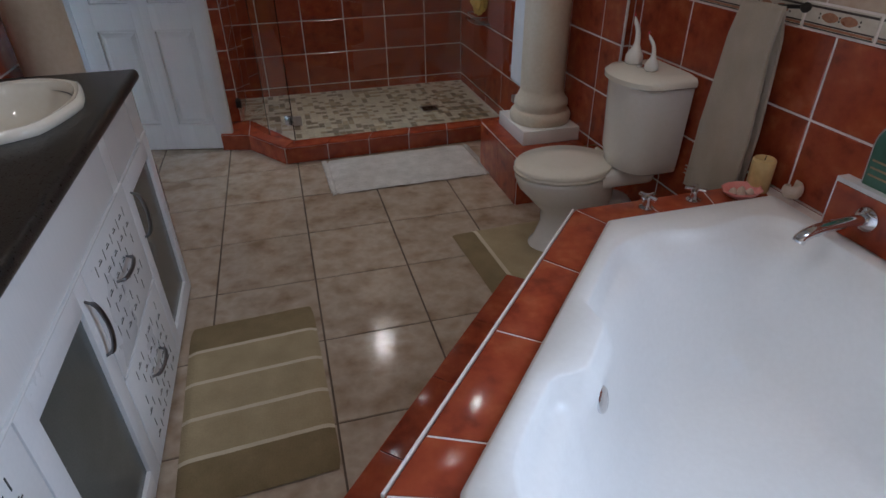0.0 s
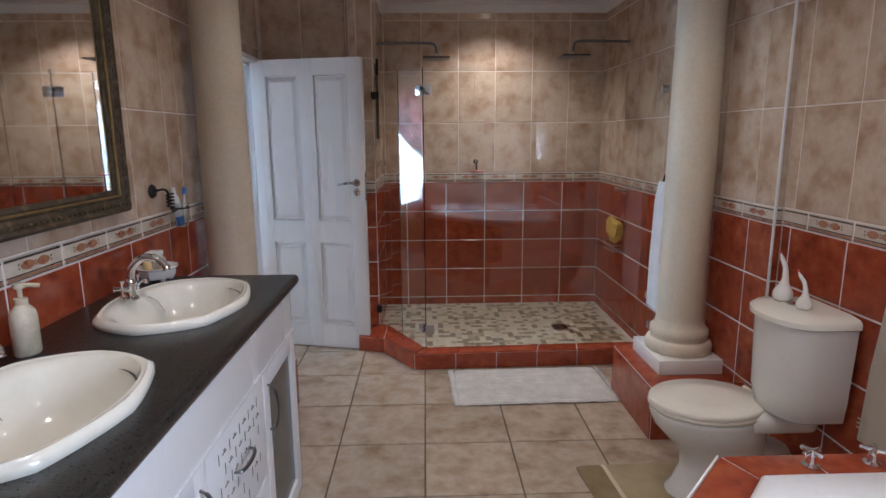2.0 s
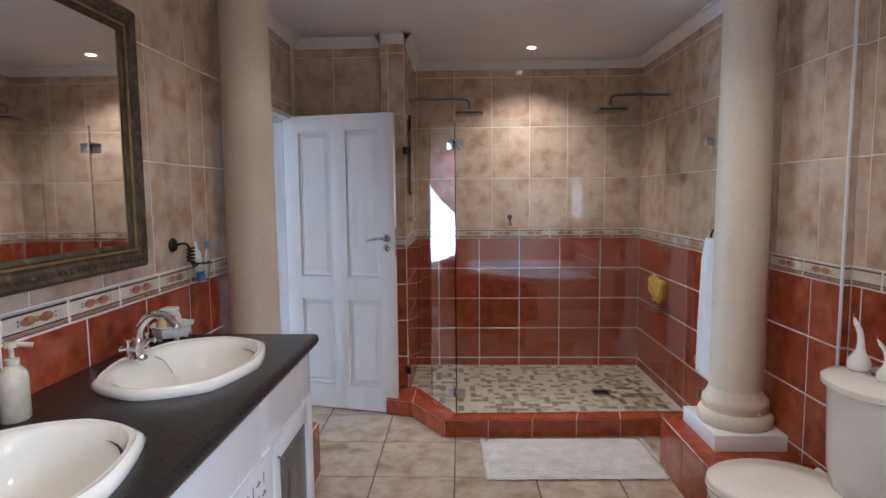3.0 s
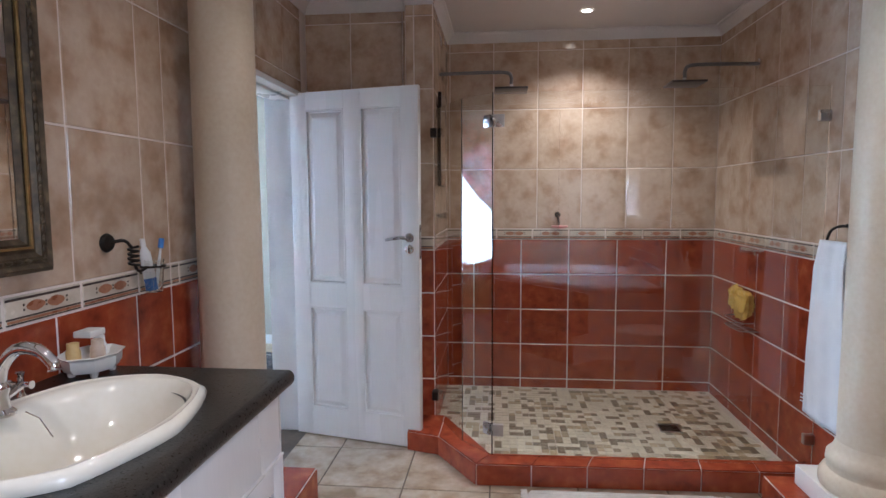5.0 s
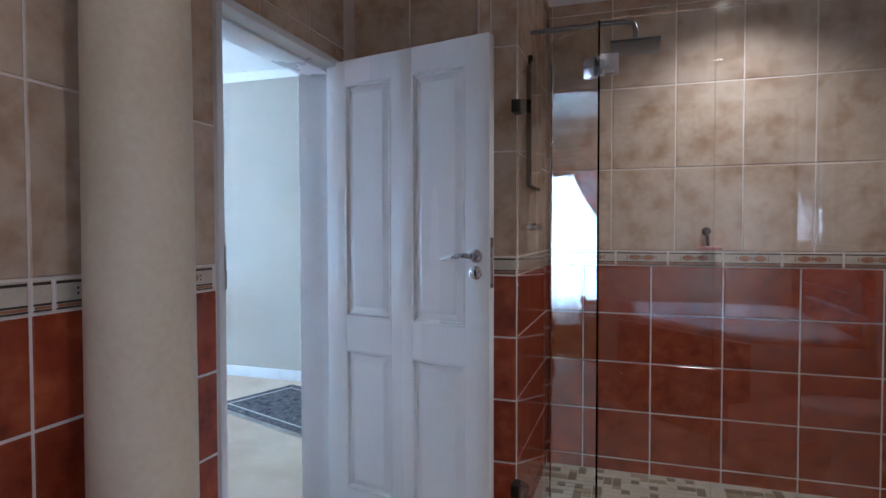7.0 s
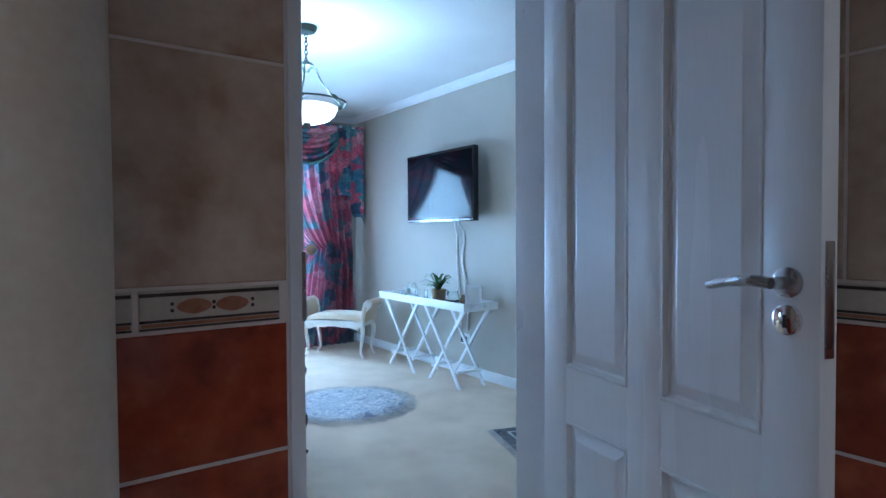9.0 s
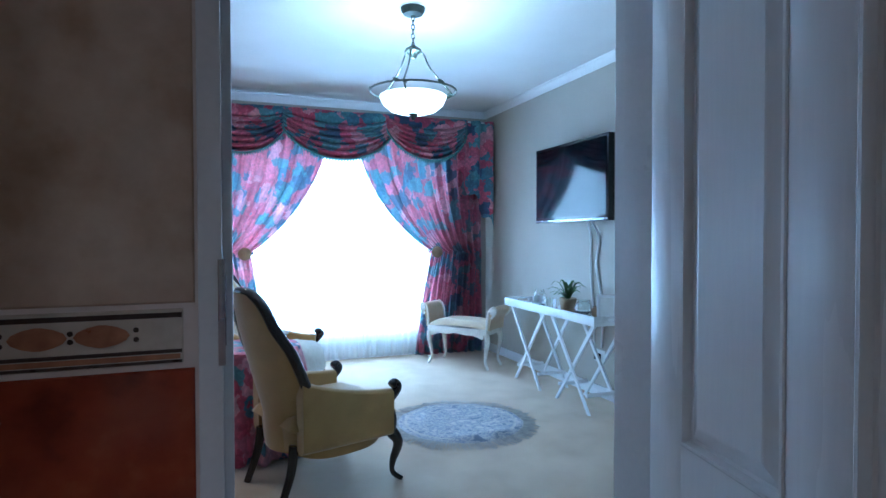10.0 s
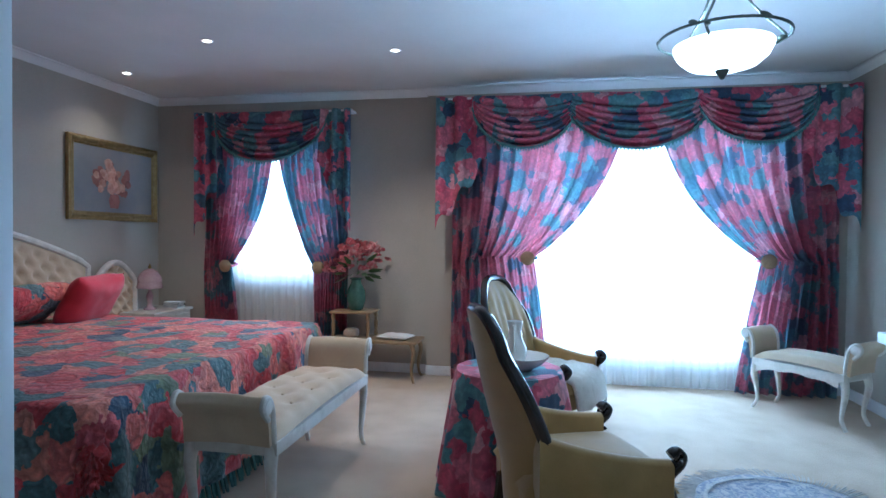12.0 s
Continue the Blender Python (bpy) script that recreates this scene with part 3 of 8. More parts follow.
def door_leaf():
    """Four-panel door, hinge at the origin, leaf along +x, seen face towards -y."""
    d = tagged(new("door_1"), "white painted four-panel door standing open", "door", kind="structure")
    w, h, t = 0.80, 2.028, 0.04
    st, px = 0.104, (0.80 - 3 * 0.104) / 2
    zs = ((0.17, 0.78), (0.925, 1.925))
    bm = bm_()
    for x in (0, st + px, 2 * (st + px)):
        box(bm, x, -t, 0, x + st, 0, h, 0.002)
    for z0, z1 in ((0, zs[0][0]), (zs[0][1], zs[1][0]), (zs[1][1], h)):
        for x in (st, 2 * st + px):
            box(bm, x, -t + 0.0005, z0, x + px, -0.0005, z1)
    part("door_body", bm, M["door_paint"], d)
    for x in (st, 2 * st + px):
        for z0, z1 in zs:
            bm = bm_()
            cx, cz, hw, hh = x + px / 2, (z0 + z1) / 2, px / 2, (z1 - z0) / 2
            for s in (-1, 1):
                y = -t / 2 + s * t / 2
                prof = [(0.0, 0.0), (0.003, 0.002), (0.008, 0.002), (0.011, -0.013), (0.017, -0.014), (0.042, -0.003), (0.046, -0.002)]
                prev = None
                for ins, dep in prof:
                    ring = [bm.verts.new((cx + a * (hw - ins), y + s * dep, cz + b * (hh - ins))) for a, b in ((-1, -1), (1, -1), (1, 1), (-1, 1))]
                    if prev:
                        for i in range(4):
                            bm.faces.new((prev[i], prev[(i + 1) % 4], ring[(i + 1) % 4], ring[i]))
                    prev = ring
                bm.faces.new(prev)
            part("door_panel", bm, M["door_paint"], d, angle=8)
    for s, y in ((-1, -t), (1, 0)):
        bm = bm_()
        q = pose(0.745, y, 1.20, 90 if s < 0 else -90, 0, 0)
        lathe(bm, [(0.026, 0), (0.026, 0.006), (0.020, 0.009), (0.010, 0.010), (0.010, 0.045)], 20)
        bmesh.ops.transform(bm, matrix=q, verts=bm.verts)
        tube(bm, curve([(0.745, y + s * 0.045, 1.20), (0.715, y + s * 0.052, 1.203), (0.67, y + s * 0.05, 1.198), (0.62, y + s * 0.046, 1.188)], 5), [0.010] * 10 + [0.009] * 5 + [0.007], 10)
        hd = part("door_handle", bm, M["steel"], d, "brushed steel lever handle")
        bm = bm_()
        lathe(bm, [(0.026, 0), (0.026, 0.006), (0.021, 0.009), (0, 0.009)], 20)
        bmesh.ops.transform(bm, matrix=pose(0.745, y, 1.137, 90 if s < 0 else -90, 0, 0), verts=bm.verts)
        part("keyhole_plate", bm, M["chrome"], d, "round chrome keyhole plate")
        bm = bm_()
        box(bm, 0.742, y + s * 0.009, 1.124, 0.748, y + s * 0.0105, 1.146)
        part("keyhole", bm, M["iron"], d)
    bm = bm_()
    box(bm, w - 0.0005, -0.031, 1.08, w + 0.002, -0.009, 1.27, 0.001)
    part("lock_plate", bm, M["steel"], d)
    d.matrix_basis = pose(-1.095, 4.408, 0.008, 0, 0, -13)
    return d


door_leaf()

# ---- tiles: sizes shared by all walls ----
TILE = {}


def tile_mesh(w, h, mat, t=0.008, e=0.0025):
    """A slab w x h lying in its x-y plane, its face at z = 0, with chamfered edges; meshes are shared by size."""
    e = min(e, w / 6, h / 6)
    key = (round(w, 3), round(h, 3), mat.name, t)
    if key not in TILE:
        bm = bm_()
        a, b = w / 2, h / 2
        rings = [[bm.verts.new((sx * (a - i), sy * (b - i), z)) for sx, sy in ((-1, -1), (1, -1), (1, 1), (-1, 1))] for i, z in ((0, -t), (0, -e), (e, 0))]
        for p, q in zip(rings, rings[1:]):
            for k in range(4):
                bm.faces.new((p[k], p[(k + 1) % 4], q[(k + 1) % 4], q[k]))
        bm.faces.new(rings[2])
        TILE[key] = mesh_of(bm, "tile", mat, 20)
    return TILE[key]


def lay(name, me, parent, m):
    ob = new(name, me)
    ob.parent = parent
    ob.matrix_basis = m
    return ob


def cuts(a, b, start, pitch):
    """The joints between a and b, at start and every pitch from it, with the ends."""
    k = math.ceil((a - start) / pitch + 1e-6)
    out = [a]
    while start + k * pitch < b - 0.012:
        if start + k * pitch > a + 0.012:
            out.append(start + k * pitch)
        k += 1
    return out + [b]


RED_Z = [0.0, 0.075, 0.337, 0.600, 0.862, 1.120]
BEIGE_Z = [1.198, 1.630, 2.058, 2.470, 2.548]


def tile_wall(wall, origin, along, normal, length, red0, beige0, border0=0.0, skip=None, red_p=0.345, beige_p=0.3165):
    """Clads one wall face: terracotta below, a patterned border, marbled beige above."""
    o, u, nrm = Vector(origin), Vector(along), Vector(normal)
    rot = Matrix((u, Vector((0, 0, 1)), nrm)).transposed().to_4x4()
    if rot.determinant() < 0:
        rot = Matrix((-u, Vector((0, 0, 1)), nrm)).transposed().to_4x4()

    def put(name, mat, a, b, z0, z1, g=0.0065, lift=0.003):
        if skip and skip(a, b, z0, z1):
            return
        w, h = b - a - g, z1 - z0 - g
        if w < 0.006 or h < 0.003:
            return
        p = o + u * ((a + b) / 2) + Vector((0, 0, (z0 + z1) / 2)) + nrm * lift
        lay(name, tile_mesh(w, h, mat), wall, Matrix.Translation(p) @ rot)
    for z0, z1 in zip(RED_Z, RED_Z[1:]):
        c = cuts(0, length, red0, red_p)
        for a, b in zip(c, c[1:]):
            put("red_tile", M["red_tile"], a, b, z0, z1, 0.008)
    for z0, z1 in zip(BEIGE_Z, BEIGE_Z[1:]):
        c = cuts(0, length, beige0, beige_p)
        for a, b in zip(c, c[1:]):
            put("beige_tile", M["beige_tile"], a, b, z0, z1)
    c = cuts(0, length, border0, 0.262)
    for a, b in zip(c, c[1:]):
        put("border_tile", M["border_tile"], a + 0.003, b - 0.003, 1.122, 1.196, 0.003)
        if skip and skip(a, b, 1.122, 1.196):
            continue
        for z0, z1 in ((1.1825, 1.1905), (1.1245, 1.1285), (1.1370, 1.1425)):
            put("border_line", M["border_dark"], a + 0.006, b - 0.006, z0, z1, 0.0, 0.0036)
        for zz in (1.1318, ):
            put("border_band", M["border_motif"], a + 0.007, b - 0.007, zz - 0.0035, zz + 0.0035 + 0.002, 0.0, 0.0034)
        if b - a > 0.2:
            bm = bm_()
            for s in (-1, 1):
                vs = [bm.verts.new((s * 0.034 + 0.031 * math.cos(q) * abs(math.cos(q)) ** 0.4, 0.0145 * math.sin(q), 0)) for q in [2 * math.pi * k / 14 for k in range(14)]]
                bm.faces.new(vs)
                for dx, dy in ((0.072, 0.006), (0.072, -0.006), (0.0, 0.005), (0.0, -0.005)):
                    vs = [bm.verts.new((s * dx + 0.0035 * math.cos(q), dy + 0.0035 * math.sin(q), 0)) for q in [2 * math.pi * k / 8 for k in range(8)]]
                    bm.faces.new(vs)
            if "motif" not in TILE:
                me = mesh_of(bm, "motif", M["border_motif"])
                me.materials.append(M["border_dark"])
                for f in me.polygons:
                    f.material_index = 0 if len(f.vertices) == 14 else 1
                TILE["motif"] = me
            else:
                bm.free()
            p = o + u * ((a + b) / 2) + Vector((0, 0, 1.1635)) + nrm * 0.0042
            lay("motif", TILE["motif"], wall, Matrix.Translation(p) @ rot)


# ---- bathroom: built-in ----
def curb():
    """Tiled shower kerb: in front of the nib, along the diagonal, then across."""
    c = thing("shower_curb", "low terracotta tiled shower curb with pale grout lines", "curb")
    line = [(-0.40, 4.19), (-0.215, 4.135), (0.006, 3.815), (1.638, 3.86)]
    inner = [(-0.40, 4.439), (-0.205, 4.439), (0.075, 3.935), (1.638, 3.98)]
    for k in range(3):
        a, b, c1, d = (Vector((*p, 0)) for p in (line[k], line[k + 1], inner[k + 1], inner[k]))
        bm = bm_()
        poly(bm, [p.xy[:] for p in (a, b, c1, d)], 0.0, 0.105)
        part("curb_core", bm, M["grout"], c)
        n = max(1, round((b - a).length / 0.27))
        for i in range(n):
            g = 0.0025 / (b - a).length
            s0, s1 = i / n + g, (i + 1) / n - g
            bm = bm_()
            poly(bm, [q.xy[:] for q in (a.lerp(b, s0), a.lerp(b, s1), d.lerp(c1, s1), d.lerp(c1, s0))], 0.1055, 0.112, 0.002)
            part("red_tile", bm, M["red_tile"], c)
            out = Vector(((b - a).y, -(b - a).x, 0)).normalized()
            p, q = a.lerp(b, s0), a.lerp(b, s1)
            bm = bm_()
            poly(bm, [v.xy[:] for v in (p + out * 0.006, q + out * 0.006, q + out * 0.0005, p + out * 0.0005)], 0.003, 0.1045)
            part("red_tile", bm, M["red_tile"], c)
    return c


curb()


def column(x, y, z0, z1, r, label, plinth=None):
    c = thing("column", label, "column")
    if plinth:
        bm = bm_()
        box(bm, *plinth, 0.004)
        part("plinth", bm, M["ceramic"], c, "white square plinth")
    b = [(r * 1.38, 0), (r * 1.42, 0.015), (r * 1.42, 0.04), (r * 1.34, 0.06), (r * 1.22, 0.068), (r * 1.20, 0.08), (r * 1.26, 0.095), (r * 1.24, 0.12), (r * 1.13, 0.135), (r * 1.06, 0.15), (r * 1.0, 0.175)]
    bm = bm_()
    lathe(bm, b, 40, (x, y, z0))
    part("base", bm, M["cream_column"], c)
    h = z1 - z0
    cap = [(r * 0.93, h - 0.19), (r * 1.02, h - 0.18), (r * 1.02, h - 0.165), (r * 0.94, h - 0.155), (r * 0.95, h - 0.11), (r * 1.2, h - 0.06), (r * 1.25, h - 0.05), (r * 1.25, h)]
    bm = bm_()
    lathe(bm, cap, 40, (x, y, z0))
    part("capital", bm, M["cream_column"], c)
    bm = bm_()
    lathe(bm, [(r * (1.0 - 0.07 * (k / 16) ** 1.6), 0.1745 + (h - 0.19 - 0.1745) * k / 16) for k in range(17)], 40, (x, y, z0))
    part("shaft", bm, M["cream_column"], c)
    return c


def tiled_box(name, x0, y0, x1, y1, h, label, faces):
    """A low plinth of terracotta tiles; faces: which sides show ('w', 's', 'e', 'n')."""
    t = thing(name, label, "plinth")
    bm = bm_()
    box(bm, x0, y0, 0, x1, y1, h - 0.006)
    part("core", bm, M["grout"], t)
    for f in faces:
        a, b = (y0, y1) if f in "we" else (x0, x1)
        n = max(1, round((b - a) / 0.33))
        for k in range(n):
            s0, s1 = a + (b - a) * k / n + 0.002, a + (b - a) * (k + 1) / n - 0.002
            bm = bm_()
            if f in "we":
                x = x0 if f == "w" else x1
                o = -0.005 if f == "w" else 0.005
                box(bm, min(x + 0.1 * o, x + o), s0, 0.003, max(x + 0.1 * o, x + o), s1, h - 0.007)
            else:
                y = y0 if f == "s" else y1
                o = -0.005 if f == "s" else 0.005
                box(bm, s0, min(y + 0.1 * o, y + o), 0.003, s1, max(y + 0.1 * o, y + o), h - 0.007)
            part("red_tile", bm, M["red_tile"], t)
    bm = bm_()
    box(bm, x0 + 0.003, y0 + 0.003, h - 0.0055, x1 - 0.003, y1 - 0.003, h, 0.002)
    part("red_tile", bm, M["red_tile"], t)
    return t


tiled_box("column_plinth", 1.21, 2.86, 1.638, 3.46, 0.28, "terracotta tiled plinth under the cream column", "wsn")
column(1.475, 3.20, 0.362, ZC - 0.001, 0.122, "cream painted round column on a white plinth", (1.30, 3.01, 0.281, 1.637, 3.40, 0.36))
tiled_box("column_plinth", -1.055, 2.78, -0.66, 3.36, 0.28, "terracotta tiled plinth under the cream column", "esn")
column(-0.905, 3.15, 0.282, ZC - 0.001, 0.120, "cream painted round column beside the wash counter")


def shower_glass():
    g = thing("shower_screen", "frameless clear glass shower screen with chrome clips", "shower screen")
    w, a, b, c = Vector((-0.262, 4.434, 0)), Vector((-0.075, 4.065, 0)), Vector((0.083, 3.907, 0)), Vector((1.636, 3.925, 0))
    # The bent return piece is added to end the window's reflection in the glass.
    for name, p, q in (("return_panel", w, a + Vector((-0.003, 0.004, 0))), ("fixed_panel", a, b), ("glass_door", b + Vector((0.006, 0, 0)), b.lerp(c, 0.205)), ("fixed_panel", b.lerp(c, 0.207), c)):
        d = (q - p).normalized()
        nn = Vector((-d.y, d.x, 0)) * 0.004
        bm = bm_()
        poly(bm, [v.xy[:] for v in (p - nn, q - nn, q + nn, p + nn)], 0.117, 1.935)
        ob = part(name, bm, M["glass"], g)
        ob.visible_shadow = False
    for z in (0.25, 1.80):
        bm = bm_()
        box(bm, 0.085, 3.893, z - 0.03, 0.14, 3.921, z + 0.03, 0.003)
        box(bm, -0.05, -0.014, -0.03, -0.002, 0.014, 0.03, 0.003, m=pose(0.080, 3.911, z, 0, 0, -45))
        part("hinge", bm, M["steel"], g, "square chrome glass hinge")
        bm = bm_()
        box(bm, 1.59, 3.908, z - 0.025, 1.639, 3.942, z + 0.025, 0.003)
        part("wall_clip", bm, M["steel"], g)
        bm = bm_()
        box(bm, -0.28, 4.37, z - 0.025, -0.244, 4.4385, z + 0.025, 0.003)
        part("wall_clip", bm, M["iron"], g)
    return g


shower_glass()


def shower_head(x0, y0, x1, z, label):
    s = thing("wall_shower", label, "shower")
    k = 1 if x1 > x0 else -1
    bm = bm_()
    lathe(bm, [(0.03, 0), (0.03, 0.008), (0.018, 0.012)], 20)
    bmesh.ops.transform(bm, matrix=pose(x0, y0, z, 0, 90 * k, 0), verts=bm.verts)
    part("flange", bm, M["chrome"], s)
    bm = bm_()
    tube(bm, curve([(x0, y0, z), (x0 + 0.6 * (x1 - x0), y0, z + 0.004), (x1 - k * 0.03, y0, z), (x1, y0, z - 0.03), (x1, y0, z - 0.075)], 6), 0.011, 10)
    part("arm", bm, M["dark_steel"], s)
    bm = bm_()
    lathe(bm, [(0.014, 0), (0.016, 0.02), (0.010, 0.03)], 14, (x1, y0, z - 0.10))
    part("joint", bm, M["chrome"], s)
    bm = bm_()
    box(bm, x1 - 0.10, y0 - 0.10, z - 0.113, x1 + 0.10, y0 + 0.10, z - 0.101, 0.003)
    part("rose", bm, M["reflected_dark_chrome"], s, "square brushed steel shower rose")
    return s


shower_head(-0.266, 4.72, 0.185, 2.195, "square shower head on a long wall arm")
shower_head(1.636, 4.70, 1.215, 2.205, "square shower head on a long wall arm")


def shower_valve(x, y, z, k):
    v = thing("shower_mixer", "chrome wall-mounted shower mixer with cross handles", "tap")
    bm = bm_()
    tube(bm, [(x + k * 0.05, y - 0.08, z), (x + k * 0.05, y + 0.08, z)], 0.016, 12)
    part("body", bm, M["chrome"], v)
    for s in (-1, 1):
        bm = bm_()
        tube(bm, [(x, y + s * 0.07, z), (x + k * 0.05, y + s * 0.07, z)], 0.014, 10)
        part("inlet", bm, M["chrome"], v)
        bm = bm_()
        for a in (0, 60, 120):
            d = Vector((math.cos(radians(a)), 0, math.sin(radians(a)))) * 0.022
            p = Vector((x + k * 0.05, y + s * 0.10, z))
            tube(bm, [p - d, p + d], 0.005, 6)
        tube(bm, [(x + k * 0.05, y + s * 0.08, z), (x + k * 0.05, y + s * 0.11, z)], 0.009, 8)
        part("handle", bm, M["chrome"], v)
    return v


shower_valve(1.637, 4.62, 1.105, -1)
shower_valve(-0.267, 4.62, 1.32, 1)


def basket():
    b = thing("sponge_basket", "wire corner basket holding yellow sponges", "basket")
    bm = bm_()
    for z in (0.63, 0.68):
        tube(bm, curve([(1.637, 4.56, z), (1.56, 4.56, z), (1.53, 4.60, z), (1.53, 4.78, z), (1.56, 4.82, z), (1.637, 4.82, z)], 4), 0.003, 6)
    for k in range(7):
        y = 4.575 + k * 0.038
        tube(bm, [(1.637, y, 0.63), (1.535, y, 0.63)], 0.002, 5)
    part("wire", bm, M["steel"], b)
    return b


basket()


def cake(name, p, s, mat, label, cat, rz=0, seed=0, rag=0.10):
    """A soft rounded lump."""
    bm = bm_()
    bmesh.ops.create_icosphere(bm, subdivisions=3, radius=1.0)
    for v in bm.verts:
        k = 1 + rag * noise.noise(v.co * (1.7 if rag < 0.2 else 2.4) + Vector((seed, 0, 0)))
        q = Vector([math.copysign(abs(a) ** 0.6, a) for a in v.co]) * k
        v.co = Vector((q.x * s[0], q.y * s[1], q.z * s[2]))
    return solo(name, bm, mat, label, cat, m=pose(*p, 0, 0, rz))


cake("sponge", (1.59, 4.80, 0.80), (0.03, 0.042, 0.07), M["sponge"], "yellow bath sponge hanging on the shower wall", "sponge", seed=1, rag=0.5)
cake("sponge", (1.585, 4.655, 0.775), (0.035, 0.058, 0.075), M["sponge"], "yellow bath sponge hanging on the shower wall", "sponge", 20, seed=3, rag=0.5)


def soap_hook():
    h = thing("soap_dish", "small pink soap dish on a dark iron hook", "soap dish")
    bm = bm_()
    tube(bm, curve([(0.535, 5.325, 1.30), (0.535, 5.28, 1.30), (0.535, 5.26, 1.27), (0.54, 5.27, 1.23)], 5), 0.008, 8)
    bmesh.ops.create_icosphere(bm, subdivisions=2, radius=0.022, matrix=pose(0.535, 5.31, 1.30))
    part("hook", bm, M["iron"], h)
    bm = bm_()
    lathe(bm, [(0.03, 0), (0.055, 0.008), (0.062, 0.018), (0.058, 0.018), (0.03, 0.008), (0, 0.006)], 24, (0.545, 5.26, 1.205))
    part("dish", bm, M["pink_plastic"], h)
    return h


soap_hook()

sm = thing("shower_mirror", "small dark-framed mirror on the shower side wall", "mirror")
bm = bm_()
box(bm, -0.264, 4.66, 1.50, -0.244, 4.94, 2.08, 0.003)
part("frame", bm, M["iron"], sm)
bm = bm_()
box(bm, -0.2435, 4.668, 1.508, -0.2425, 4.932, 2.072)
part("glass", bm, M["mirror"], sm)

dr = thing("shower_drain", "square dark metal shower drain", "drain")
bm = bm_()
for k in range(5):
    box(bm, 1.10, 4.545 + k * 0.022, 0.0125, 1.21, 4.557 + k * 0.022, 0.0155)
part("grate", bm, M["iron"], dr)
bm = bm_()
for a in ((1.09, 4.535, 1.10, 4.665), (1.21, 4.535, 1.22, 4.665), (1.10, 4.535, 1.21, 4.544), (1.10, 4.656, 1.21, 4.665)):
    box(bm, a[0], a[1], 0.011, a[2], a[3], 0.016)
part("rim", bm, M["steel"], dr)


# ---- bath ----
def rounded(pts, r, n=6):
    """An outline with its corners rounded by r."""
    out, k = [], len(pts)
    for i in range(k):
        p, a, b = Vector(pts[i]), Vector(pts[i - 1]), Vector(pts[(i + 1) % k])
        d0, d1 = (a - p).normalized(), (b - p).normalized()
        q = min(r, (a - p).length * 0.45, (b - p).length * 0.45)
        for j in range(n + 1):
            t = j / n
            out.append((p + d0 * q * (1 - t) ** 2 + d1 * q * t ** 2)[:])
    return out


